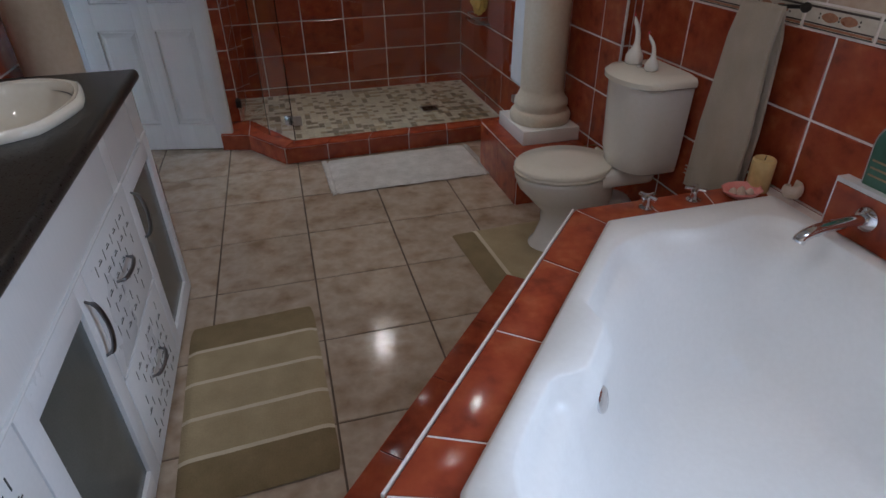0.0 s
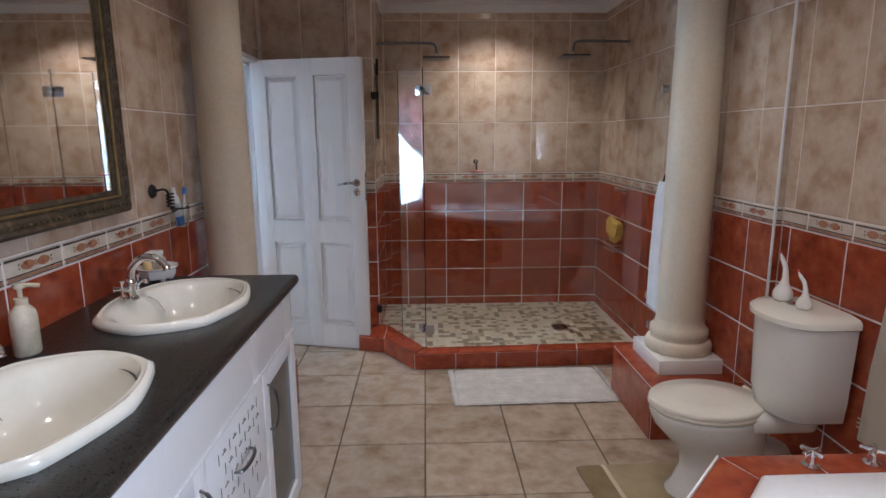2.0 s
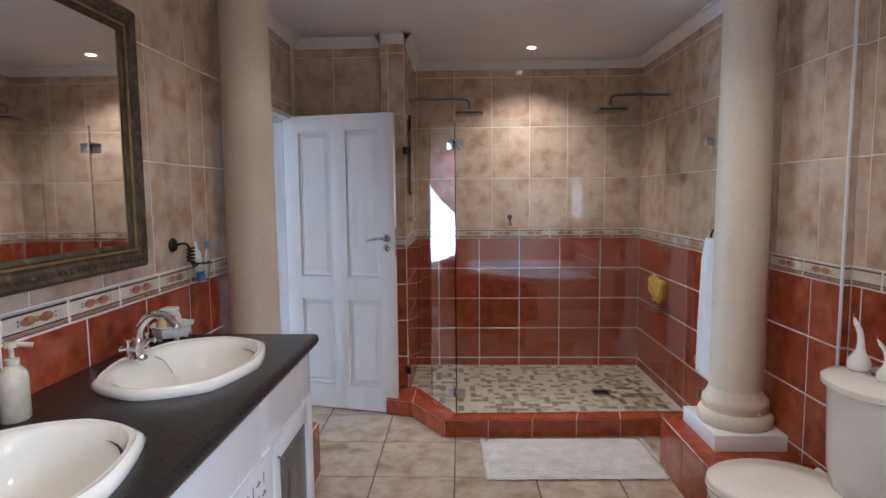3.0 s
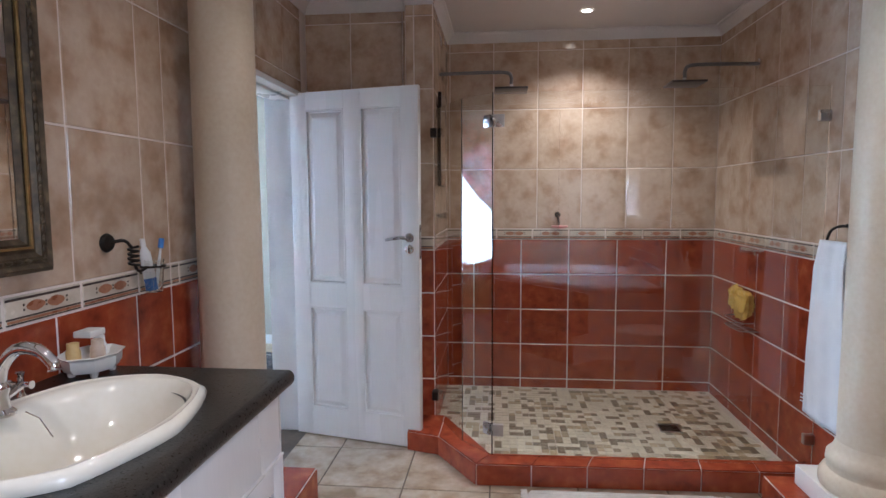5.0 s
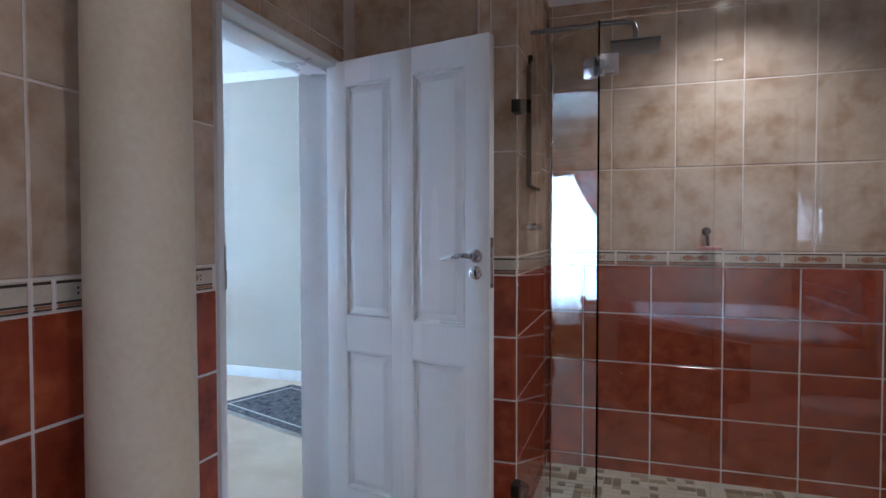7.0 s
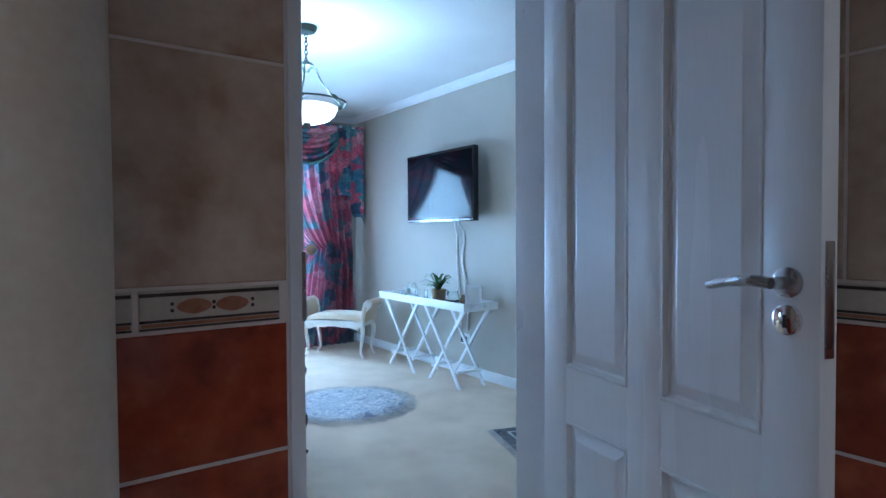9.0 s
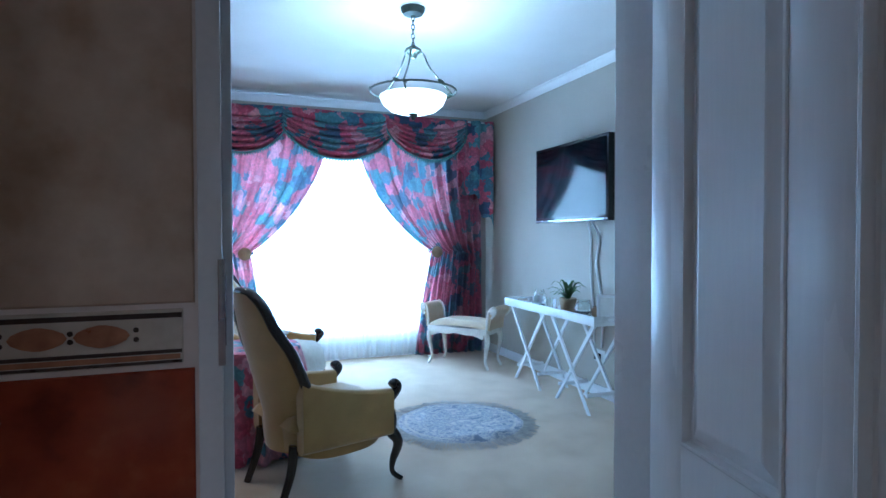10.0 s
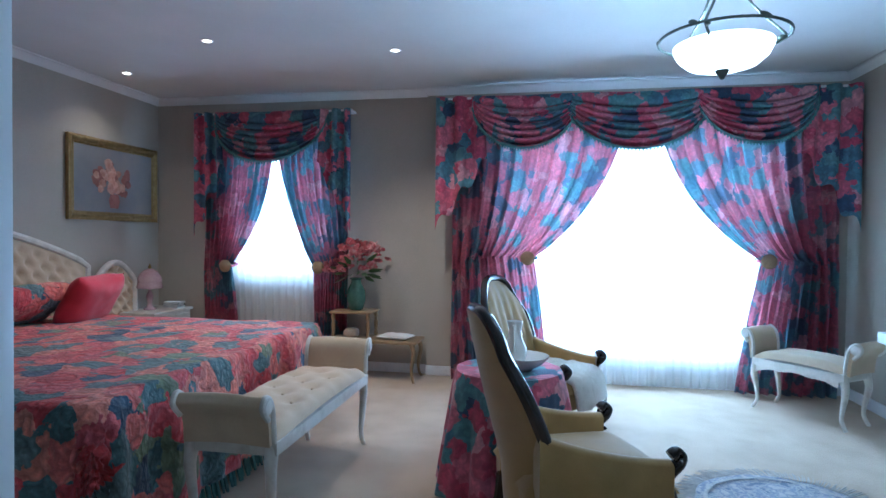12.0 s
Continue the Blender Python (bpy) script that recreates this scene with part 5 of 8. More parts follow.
# ---- wash counter ----
def vanity():
    zt = 0.965
    ct = thing("countertop", "black speckled granite-look worktop with rounded edge", "worktop")
    ya, xb, xf2 = -0.34, XL + 0.006, -0.455
    bm = bm_()
    for y0, y1 in ((ya, 0.86), (1.68, 1.69), (2.49, 2.53)):
        box(bm, xb, y0, zt - 0.042, xf2, y1, zt)
    for yc, y0, y1 in ((1.32, 0.86, 1.68), (2.09, 1.69, 2.49)):
        n = 48
        hole, rim = [], []
        for i in range(n):
            a = 2 * math.pi * (i + 0.5) / n
            c, s = math.cos(a), math.sin(a)
            hole.append((-0.735 + 0.19 * c, yc + 0.255 * s))
            k = min(((xf2 if c > 0 else xb) + 0.735) / c if abs(c) > 1e-6 else 9, ((y1 if s > 0 else y0) - yc) / s if abs(s) > 1e-6 else 9)
            rim.append((-0.735 + k * c, yc + k * s))
        h0, r0 = [bm.verts.new((*p, zt)) for p in hole], [bm.verts.new((*p, zt)) for p in rim]
        for i in range(n):
            bm.faces.new((h0[i], r0[i], r0[(i + 1) % n], h0[(i + 1) % n]))
        for x, sx in ((xb, -1), (xf2, 1)):
            for y, sy in ((y0, -1), (y1, 1)):
                near = sorted(range(n), key=lambda i: (rim[i][0] - x) ** 2 + (rim[i][1] - y) ** 2)[:2]
                bm.faces.new((bm.verts.new((x, y, zt)), r0[near[0]], r0[near[1]]))
    part("slab", bm, M["granite"], ct)
    bm = bm_()
    prof = [(-0.455, zt), (-0.447, zt - 0.0005), (-0.441, zt - 0.004), (-0.436, zt - 0.012), (-0.435, zt - 0.021), (-0.436, zt - 0.030), (-0.441, zt - 0.038), (-0.447, zt - 0.0415), (-0.455, zt - 0.042)]
    vs = sheet(bm, 1, len(prof) - 1, lambda u, v: (prof[round(v * (len(prof) - 1))][0], ya + (2.53 - ya) * u, prof[round(v * (len(prof) - 1))][1]))
    bm.faces.new(vs[1])
    part("front_edge", bm, M["granite"], ct, "rounded black worktop edge", 50)
    y_units = [(2.03, 2.50, "door"), (1.515, 2.03, "drawers"), (1.04, 1.515, "door"), (0.56, 1.04, "drawers"), (0.08, 0.56, "door"), (-0.34, 0.08, "plain")]
    xf = -0.468
    bm = bm_()
    box(bm, xf - 0.0195, -0.34, 0.748, xf + 0.003, 2.4995, zt - 0.0425, 0.001)
    box(bm, xf - 0.0195, -0.34, 0.7415, xf + 0.010, 2.4995, 0.7475, 0.002)
    box(bm, XL + 0.006, 2.481, 0.7915, xf - 0.020, 2.499, zt - 0.0425)
    part("apron", bm, M["door_paint"], ct, "white painted board under the worktop")
    for y0, y1, kind in y_units:
        cab = thing("vanity_cabinet", {"door": "white vanity cabinet with a frosted glass door", "drawers": "white vanity unit with two fretwork drawers", "plain": "white vanity end unit"}[kind], "cabinet", group="vanity units")
        bm = bm_()
        box(bm, XL + 0.006, y0 + 0.001, 0.0, xf - 0.02, y1 - 0.001, 0.79)
        part("body", bm, M["white_paint"], cab)
        if kind == "door":
            d = bm_()
            for a in ((y0 + 0.003, 0.03, y0 + 0.07, 0.74), (y1 - 0.07, 0.03, y1 - 0.003, 0.74), (y0 + 0.07, 0.03, y1 - 0.07, 0.10), (y0 + 0.07, 0.67, y1 - 0.07, 0.74)):
                box(d, xf - 0.0195, a[0], a[1], xf + 0.008, a[2], a[3], 0.003)
            dr = part("door", d, M["white_paint"], cab)
            bm = bm_()
            box(bm, xf - 0.010, y0 + 0.068, 0.098, xf - 0.004, y1 - 0.068, 0.672)
            part("glass_pane", bm, M["frosted"], dr, "dark frosted glass pane")
            yh = y0 + 0.05 if y0 > 1.8 else y1 - 0.045
            bm = bm_()
            tube(bm, curve([(xf + 0.007, yh, 0.685), (xf + 0.03, yh, 0.665), (xf + 0.04, yh, 0.60), (xf + 0.03, yh, 0.535), (xf + 0.007, yh, 0.515)], 6), [0.004] * 4 + [0.006] * 17 + [0.004] * 4, 8)
            part("handle", bm, M["dark_steel"], dr, "bowed dark metal handle")
        elif kind == "drawers":
            for z0, z1 in ((0.39, 0.74), (0.03, 0.38)):
                d = bm_()
                box(d, xf - 0.0195, y0 + 0.003, z0, xf + 0.008, y1 - 0.003, z1, 0.003)
                dr = part("drawer", d, M["white_paint"], cab)
                bm = bm_()
                rng = random.Random(round(z0 * 100) + round(y0 * 100))
                for i in range(9):
                    for j in range(6):
                        y, z = y0 + 0.085 + i * (y1 - y0 - 0.17) / 8, z0 + 0.055 + j * (z1 - z0 - 0.11) / 5
                        if (i + j) % 2:
                            box(bm, xf + 0.0085, y - 0.002, z - 0.016, xf + 0.0091, y + 0.002, z + 0.016)
                        elif rng.random() < 0.7:
                            box(bm, xf + 0.0085, y - 0.016, z - 0.002, xf + 0.0091, y + 0.016, z + 0.002)
                            box(bm, xf + 0.0085, y - 0.007, z + 0.006, xf + 0.0091, y + 0.007, z + 0.009)
                tagged(part("fretwork", bm, M["frosted"], dr, "cut fretwork pattern"), kind="stuff")
                zc, yc = (z0 + z1) / 2 + 0.02, (y0 + y1) / 2
                bm = bm_()
                tube(bm, curve([(xf + 0.008, yc - 0.07, zc), (xf + 0.03, yc - 0.055, zc), (xf + 0.038, yc, zc), (xf + 0.03, yc + 0.055, zc), (xf + 0.008, yc + 0.07, zc)], 6), [0.004] * 4 + [0.006] * 17 + [0.004] * 4, 8)
                part("handle", bm, M["dark_steel"], dr, "bowed dark metal handle")


vanity()


def basin(yc):
    b = thing("wash_basin", "cream ceramic drop-in wash basin with a faceted rim", "basin", group="wash basins")
    xc, zt = -0.735, 0.965
    bm = bm_()
    n = 48
    rings = []

    def ring(kx, ky, z, facet=0.0, ox=0.0):
        r = []
        for i in range(n):
            a = 2 * math.pi * i / n
            k = 1 - facet * abs(math.sin(4 * a)) * 0.35
            e = 0.84
            c, s = math.cos(a), math.sin(a)
            r.append(bm.verts.new((xc + ox + 0.225 * kx * k * math.copysign(abs(c) ** e, c), yc + 0.30 * ky * k * math.copysign(abs(s) ** (e * 1.06), s), zt + z)))
        rings.append(r)
    ring(0.985, 0.985, 0.0005, 0.12)
    ring(1.0, 1.0, 0.010, 0.12)
    ring(0.98, 0.985, 0.024, 0.11)
    ring(0.93, 0.95, 0.030, 0.08)
    ring(0.90, 0.925, 0.026, 0.06)
    ring(0.86, 0.90, 0.027, 0.03)
    ring(0.81, 0.865, 0.021, 0.0, 0.008)
    ring(0.775, 0.83, 0.008, 0.0, 0.012)
    ring(0.745, 0.80, -0.014, 0.0, 0.014)
    ring(0.70, 0.75, -0.045, 0.0, 0.016)
    ring(0.62, 0.66, -0.082, 0.0, 0.018)
    ring(0.50, 0.53, -0.112, 0.0, 0.02)
    ring(0.34, 0.35, -0.134, 0.0, 0.02)
    ring(0.18, 0.18, -0.146, 0.0, 0.02)
    ring(0.06, 0.05, -0.15, 0.0, 0.02)
    for a, c in zip(rings, rings[1:]):
        for i in range(n):
            bm.faces.new((a[i], a[(i + 1) % n], c[(i + 1) % n], c[i]))
    bm.faces.new(rings[-1])
    part("bowl", bm, M["cream_ceramic"], b, angle=55)
    bm = bm_()
    lathe(bm, [(0.022, 0), (0.022, 0.003), (0.012, 0.004), (0, 0.002)], 18, (xc + 0.02, yc, zt - 0.149))
    part("waste", bm, M["chrome"], b)
    t = thing("basin_mixer", "chrome swan-neck basin mixer with cross handles", "tap", group="basin mixers")
    x = xc - 0.155
    bm = bm_()
    lathe(bm, [(0.027, 0), (0.027, 0.006), (0.018, 0.014), (0.015, 0.04), (0.02, 0.055), (0.014, 0.07)], 18, (x, yc, zt + 0.028))
    part("body", bm, M["chrome"], t)
    bm = bm_()
    tube(bm, curve([(x, yc, zt + 0.09), (x + 0.01, yc, zt + 0.13), (x + 0.045, yc, zt + 0.165), (x + 0.09, yc, zt + 0.165), (x + 0.12, yc, zt + 0.14), (x + 0.124, yc, zt + 0.125)], 5), [0.013] * 16 + [0.012] * 9 + [0.014], 12)
    part("spout", bm, M["chrome"], t)
    for s in (-1, 1):
        bm = bm_()
        p = Vector((x, yc + s * 0.052, zt + 0.075))
        tube(bm, [(x, yc, zt + 0.06), p], 0.010, 8)
        for a in (0, 90):
            d = Vector((math.cos(radians(a)), 0, math.sin(radians(a)))) * 0.026
            tube(bm, [p - d, p - d * 0.7, p + d * 0.7, p + d], [0.009, 0.006, 0.006, 0.009], 8)
        part("handle", bm, M["chrome"], t)
    bm = bm_()
    tube(bm, [(x + 0.05, yc + 0.004, zt + 0.035), (x + 0.075, yc + 0.01, zt + 0.02), (x + 0.10, yc + 0.012, zt - 0.02)], 0.0015, 5)
    part("chain", bm, M["chrome"], t)


basin(2.09)
basin(1.32)

sd = thing("soap_pump", "cream plastic soap pump bottle on the worktop", "bottle", pose(-0.955, 1.67, 0.9655))
bm = bm_()
lathe(bm, [(0.030, 0), (0.033, 0.004), (0.033, 0.10), (0.030, 0.115), (0.018, 0.13), (0.013, 0.135)], 22, sx=0.9, sy=1.1)
part("bottle", bm, M["soap_cream"], sd)
bm = bm_()
lathe(bm, [(0.016, 0.134), (0.016, 0.15), (0.006, 0.152), (0.006, 0.175), (0.014, 0.177), (0.014, 0.19), (0, 0.192)], 16)
tube(bm, [(0, 0, 0.183), (0.02, 0.01, 0.183), (0.04, 0.02, 0.178)], 0.006, 8)
part("pump", bm, M["soap_cream"], sd)

tray = thing("soap_tray", "white footed ceramic tray with small toiletry bottles", "tray", pose(-0.965, 2.455, 0.9655))
bm = bm_()
lathe(bm, [(0.045, 0.012), (0.06, 0.016), (0.068, 0.03), (0.07, 0.05), (0.078, 0.058), (0.074, 0.060), (0.064, 0.05), (0.055, 0.025), (0, 0.022)], 8, sx=1.0, sy=1.15)
for k in range(4):
    a = radians(45 + 90 * k)
    lathe(bm, [(0.008, 0), (0.010, 0.006), (0.010, 0.016)], 8, (0.045 * math.cos(a), 0.05 * math.sin(a), 0))
part("dish", bm, M["ceramic"], tray, angle=30)
for x, y, c in ((-0.02, -0.04, "wax"), (0.015, 0.005, "shell_mat"), (-0.01, 0.045, "white_plastic")):
    bm = bm_()
    lathe(bm, [(0.017, 0.0255), (0.018, 0.03), (0.018, 0.07), (0.015, 0.075), (0.015, 0.092), (0, 0.094)], 14, (x, y, 0))
    part("small_bottle", bm, M[c], tray)
bm = bm_()
box(bm, -0.05, 0.0, 0.0945, 0.0, 0.06, 0.112, 0.003)
part("soap_box", bm, M["paper"], tray)


def mirror():
    m = thing("wall_mirror", "large wall mirror in a dark carved gilt frame", "mirror")
    x, y0, y1, z0, z1 = XL + 0.004, 0.75, 2.415, 1.25, 2.14
    w = 0.085
    bm = bm_()
    box(bm, x, y0 + w - 0.02, z0 + w - 0.02, x + 0.016, y1 - w + 0.02, z1 - w + 0.02)
    part("glass", bm, M["mirror"], m)
    prof = [(0.0, 0.003), (0.0, 0.03), (0.012, 0.042), (0.022, 0.036), (0.040, 0.036), (0.050, 0.028), (0.058, 0.030), (0.064, 0.024), (0.072, 0.026), (w, 0.017)]
    bm = bm_()
    rows = []
    for ins, dep in prof:
        rows.append([bm.verts.new((x + dep, yy, zz)) for yy, zz in ((y0 + ins, z0 + ins), (y1 - ins, z0 + ins), (y1 - ins, z1 - ins), (y0 + ins, z1 - ins))])
    for a, b in zip(rows, rows[1:]):
        for i in range(4):
            bm.faces.new((a[i], a[(i + 1) % 4], b[(i + 1) % 4], b[i]))
    part("frame", bm, M["dark_gilt"], m, angle=15)
    bm = bm_()
    n0, n1 = 60, 34
    for k in range(n0):
        y = y0 + 0.031 + (y1 - y0 - 0.062) * k / (n0 - 1)
        for z in (z0 + 0.031, z1 - 0.031):
            bmesh.ops.create_icosphere(bm, subdivisions=1, radius=0.0085, matrix=pose(x + 0.036, y, z) @ Matrix.Diagonal((0.7, 1.5, 0.8, 1)))
    for k in range(n1):
        z = z0 + 0.031 + (z1 - z0 - 0.062) * k / (n1 - 1)
        for y in (y0 + 0.031, y1 - 0.031):
            bmesh.ops.create_icosphere(bm, subdivisions=1, radius=0.0085, matrix=pose(x + 0.036, y, z) @ Matrix.Diagonal((0.7, 0.8, 1.5, 1)))
    part("carving", bm, M["dark_gilt"], m, "carved bead moulding")
    bm = bm_()
    for a in ((y0 + 0.06, z0 + 0.06, y1 - 0.06, z0 + 0.066), (y0 + 0.06, z1 - 0.066, y1 - 0.06, z1 - 0.06), (y0 + 0.06, z0 + 0.066, y0 + 0.066, z1 - 0.066), (y1 - 0.066, z0 + 0.066, y1 - 0.06, z1 - 0.066)):
        box(bm, x + 0.026, a[0], a[1], x + 0.033, a[2], a[3])
    part("gilt_strip", bm, M["gilt"], m, "bright gilt inner strip")


mirror()


def brush_holder():
    h = thing("toothbrush_holder", "black iron wall holder with a clear tumbler", "holder")
    y, z = 2.66, 1.30
    bm = bm_()
    lathe(bm, [(0.027, 0), (0.029, 0.005), (0.024, 0.014), (0.009, 0.018)], 18)
    bmesh.ops.transform(bm, matrix=pose(XL + 0.004, y, z, 0, 90, 0), verts=bm.verts)
    part("rose", bm, M["iron"], h)
    bm = bm_()
    tube(bm, curve([(XL + 0.015, y, z), (XL + 0.05, y + 0.02, z + 0.005), (XL + 0.055, y + 0.05, z - 0.02)], 4), 0.005, 7)
    tube(bm, [(XL + 0.055 + 0.014 * math.cos(0.7 * k), y + 0.055 + 0.016 * math.sin(0.7 * k), 1.285 - 0.0016 * k) for k in range(40)], 0.004, 6)
    tube(bm, curve([(XL + 0.055, y + 0.06, 1.222), (XL + 0.055, y + 0.08, 1.205), (XL + 0.06, y + 0.11, 1.213)], 4), 0.005, 7)
    tube(bm, [(XL + 0.06 + 0.036 * math.cos(a), y + 0.145 + 0.036 * math.sin(a), 1.213) for a in [2 * math.pi * k / 20 for k in range(21)]], 0.004, 6)
    part("bracket", bm, M["iron"], h)
    c = (XL + 0.06, y + 0.145, 1.13)
    bm = bm_()
    lathe(bm, [(0.026, 0), (0.0335, 0.105), (0.031, 0.105), (0.024, 0.004), (0, 0.004)], 24, c)
    part("tumbler", bm, M["glass"], h)
    tp = thing("toothpaste", "blue and white toothpaste tube standing in the tumbler", "toothpaste")
    bm = bm_()
    a = Vector((c[0] - 0.004, c[1] - 0.006, c[2] + 0.006))
    tube(bm, [a, a + Vector((-0.004, -0.008, 0.06)), a + Vector((-0.008, -0.016, 0.12)), a + Vector((-0.01, -0.02, 0.145))], [0.018, 0.018, 0.017, 0.006], 12, 0.5)
    part("tube", bm, M["white_plastic"], tp)
    bm = bm_()
    tube(bm, [a + Vector((0.002, -0.001, 0.0)), a + Vector((-0.001, -0.006, 0.04))], [0.0185, 0.0185], 12, 0.53)
    part("label", bm, M["blue_plastic"], tp)
    bm = bm_()
    tube(bm, [a + Vector((-0.01, -0.02, 0.145)), a + Vector((-0.011, -0.023, 0.168))], [0.009, 0.008], 10)
    part("cap", bm, M["white_plastic"], tp)
    tb = thing("toothbrush", "blue and white toothbrush standing in the tumbler", "toothbrush")
    bm = bm_()
    p0, p1 = Vector((c[0] + 0.004, c[1] + 0.004, c[2] + 0.006)), Vector((c[0] + 0.004, c[1] + 0.045, c[2] + 0.16))
    tube(bm, [p0, p0.lerp(p1, 0.5), p0.lerp(p1, 0.8), p1], [0.006, 0.006, 0.0035, 0.0035], 8)
    part("handle", bm, M["white_plastic"], tb)
    bm = bm_()
    tube(bm, [p0.lerp(p1, 0.86) + Vector((0, 0, 0)), p1 + (p1 - p0) * 0.06], [0.009, 0.009], 8)
    part("head", bm, M["blue_plastic"], tb)


brush_holder()


# ---- mats ----
def soft_mat(name, corners, n, label, mats, h=0.012, fringe=0.0, ribs=0):
    """A rectangular mat in bands across its length; corners: three of them, the second the shared one."""
    a, b, c = (Vector((*p, 0)) for p in corners)
    t = thing(name, label, "bath mat")
    u, v = a - b, c - b
    for k, (s0, s1, mt) in enumerate(mats):
        bm = bm_()
        nu, nv = (28, max(2, int((s1 - s0) * 24))) if not ribs else (60, 132)

        def f(x, y):
            s = s0 + (s1 - s0) * y
            edge = min(1, 14 * min(x, 1 - x)) * min(1, 14 * min(s, 1 - s) + 0.15)
            r = 0.0
            if s < 0.06 or s > 0.94:
                r = 0.02 * (1 - min(s, 1 - s) / 0.06) 
            xx = min(max(x, r), 1 - r)
            p = b + u * xx + v * s
            return p + Vector((0, 0, 0.0012 + h * edge ** 0.5 + (0.0015 if not ribs else 0.004) * noise.noise(p * (18 if not ribs else 30)) + (0.003 * math.sin(2 * math.pi * ribs * s + 2 * noise.noise(p * 9)) * edge if ribs else 0.0)))
        sheet(bm, nu, nv, f)
        part("band", bm, mt, t, angle=80)
    if fringe:
        bm = bm_()
        for side in (0, 1):
            for k in range(70):
                p = b + u * side + v * (k / 69)
                o = u.normalized() * fringe * (1 if side else -1)
                tube(bm, [p + Vector((0, 0, 0.008)), p + o * 0.6 + Vector((0, 0, 0.006)), p + o * random.uniform(0.8, 1.1) + Vector((0, random.uniform(-0.008, 0.008), 0.003))], 0.0035, 5)
        tagged(part("fringe", bm, mats[0][2], t), kind="stuff")
    return t


soft_mat("bath_mat", [(1.19, 3.79), (0.255, 3.775), (0.27, 3.27)], 1, "white cotton bath mat with fringed ends", [(0.0, 1.0, M["mat_white"])], 0.016, 0.03, 20)
OL, TN, CR = M["mat_olive"], M["mat_tan"], M["mat_cream"]
bands = []
edges = [0.0, 0.18, 0.20, 0.383, 0.403, 0.585, 0.605, 0.785, 0.805, 1.0]
for k in range(9):
    bands.append((edges[k], edges[k + 1], CR if k % 2 else (OL if k in (0, 8) else TN)))
soft_mat("bath_mat", [(0.045, 2.235), (-0.44, 2.205), (-0.415, 1.35)], 1, "olive and tan striped tufted bath mat", bands)
soft_mat("bath_mat", [(0.775, 2.64), (0.81, 2.08), (1.38, 2.10)], 1, "olive and tan tufted pedestal mat by the toilet", [(0, 0.20, OL), (0.20, 0.235, CR), (0.235, 1.0, TN)])


# ---- ceiling lights ----
def downlight(x, y, z):
    d = thing("downlight", "small round recessed ceiling downlight, lit", "downlight", pose(x, y, z), "ceiling downlights")
    bm = bm_()
    lathe(bm, [(0.030, -0.004), (0.043, -0.006), (0.046, -0.0005)], 24, caps=False)
    part("ring", bm, M["white_paint"], d)
    bm = bm_()
    lathe(bm, [(0.0, -0.003), (0.030, -0.0035)], 24, caps=False)
    part("lens", bm, M["downlight_glow"], d)
    return d


dl = downlight(DOWN[0][0], DOWN[0][1], ZC)
for x, y in DOWN[1:]:
    copy_thing(dl, pose(x, y, ZC))
for x, y in ((-4.77, 1.56), (-5.18, 2.85), (-5.43, 0.38)):
    copy_thing(dl, pose(x, y, ZB))

bm = bm_()
box(bm, XR - 0.006, 2.692, 0.0, XR + 0.004, 2.702, 2.55, 0.002)
setting("trim_corner", bm, M["white_plastic"], "white corner strip on the tiled wall", "corner strip")

gj = thing("arched_plaque", "small arched dark green glass plaque with a metal rim", "ornament", pose(1.668, 1.255, 0.7605, 0, -4, 0))


def arch(bm, w, h, d0, d1):
    """An upright slab with a round top, in the y-z plane, from x = d0 to d1."""
    line = [(-w, 0.0), (w, 0.0)] + [(w * math.cos(radians(10 * i)), h - w + w * math.sin(radians(10 * i))) for i in range(19)]
    lo, hi = [[bm.verts.new((d, y, z)) for y, z in line] for d in (d0, d1)]
    bm.faces.new(lo)
    bm.faces.new(list(reversed(hi)))
    for i in range(len(line)):
        j = (i + 1) % len(line)
        bm.faces.new((lo[i], lo[j], hi[j], hi[i]))
    return bm


part("rim", arch(bm_(), 0.10, 0.215, -0.006, 0.008), M["steel"], gj, "thin brushed metal rim")
part("glass", arch(bm_(), 0.094, 0.208, -0.0085, -0.0062), M["vase_green"], gj, "dark green glass")
bm = bm_()
for k in range(3):
    box(bm, -0.0095, -0.085, 0.03 + 0.022 * k, -0.0087, 0.085, 0.036 + 0.022 * k)
part("stripes", bm, M["gold_wood"], gj)


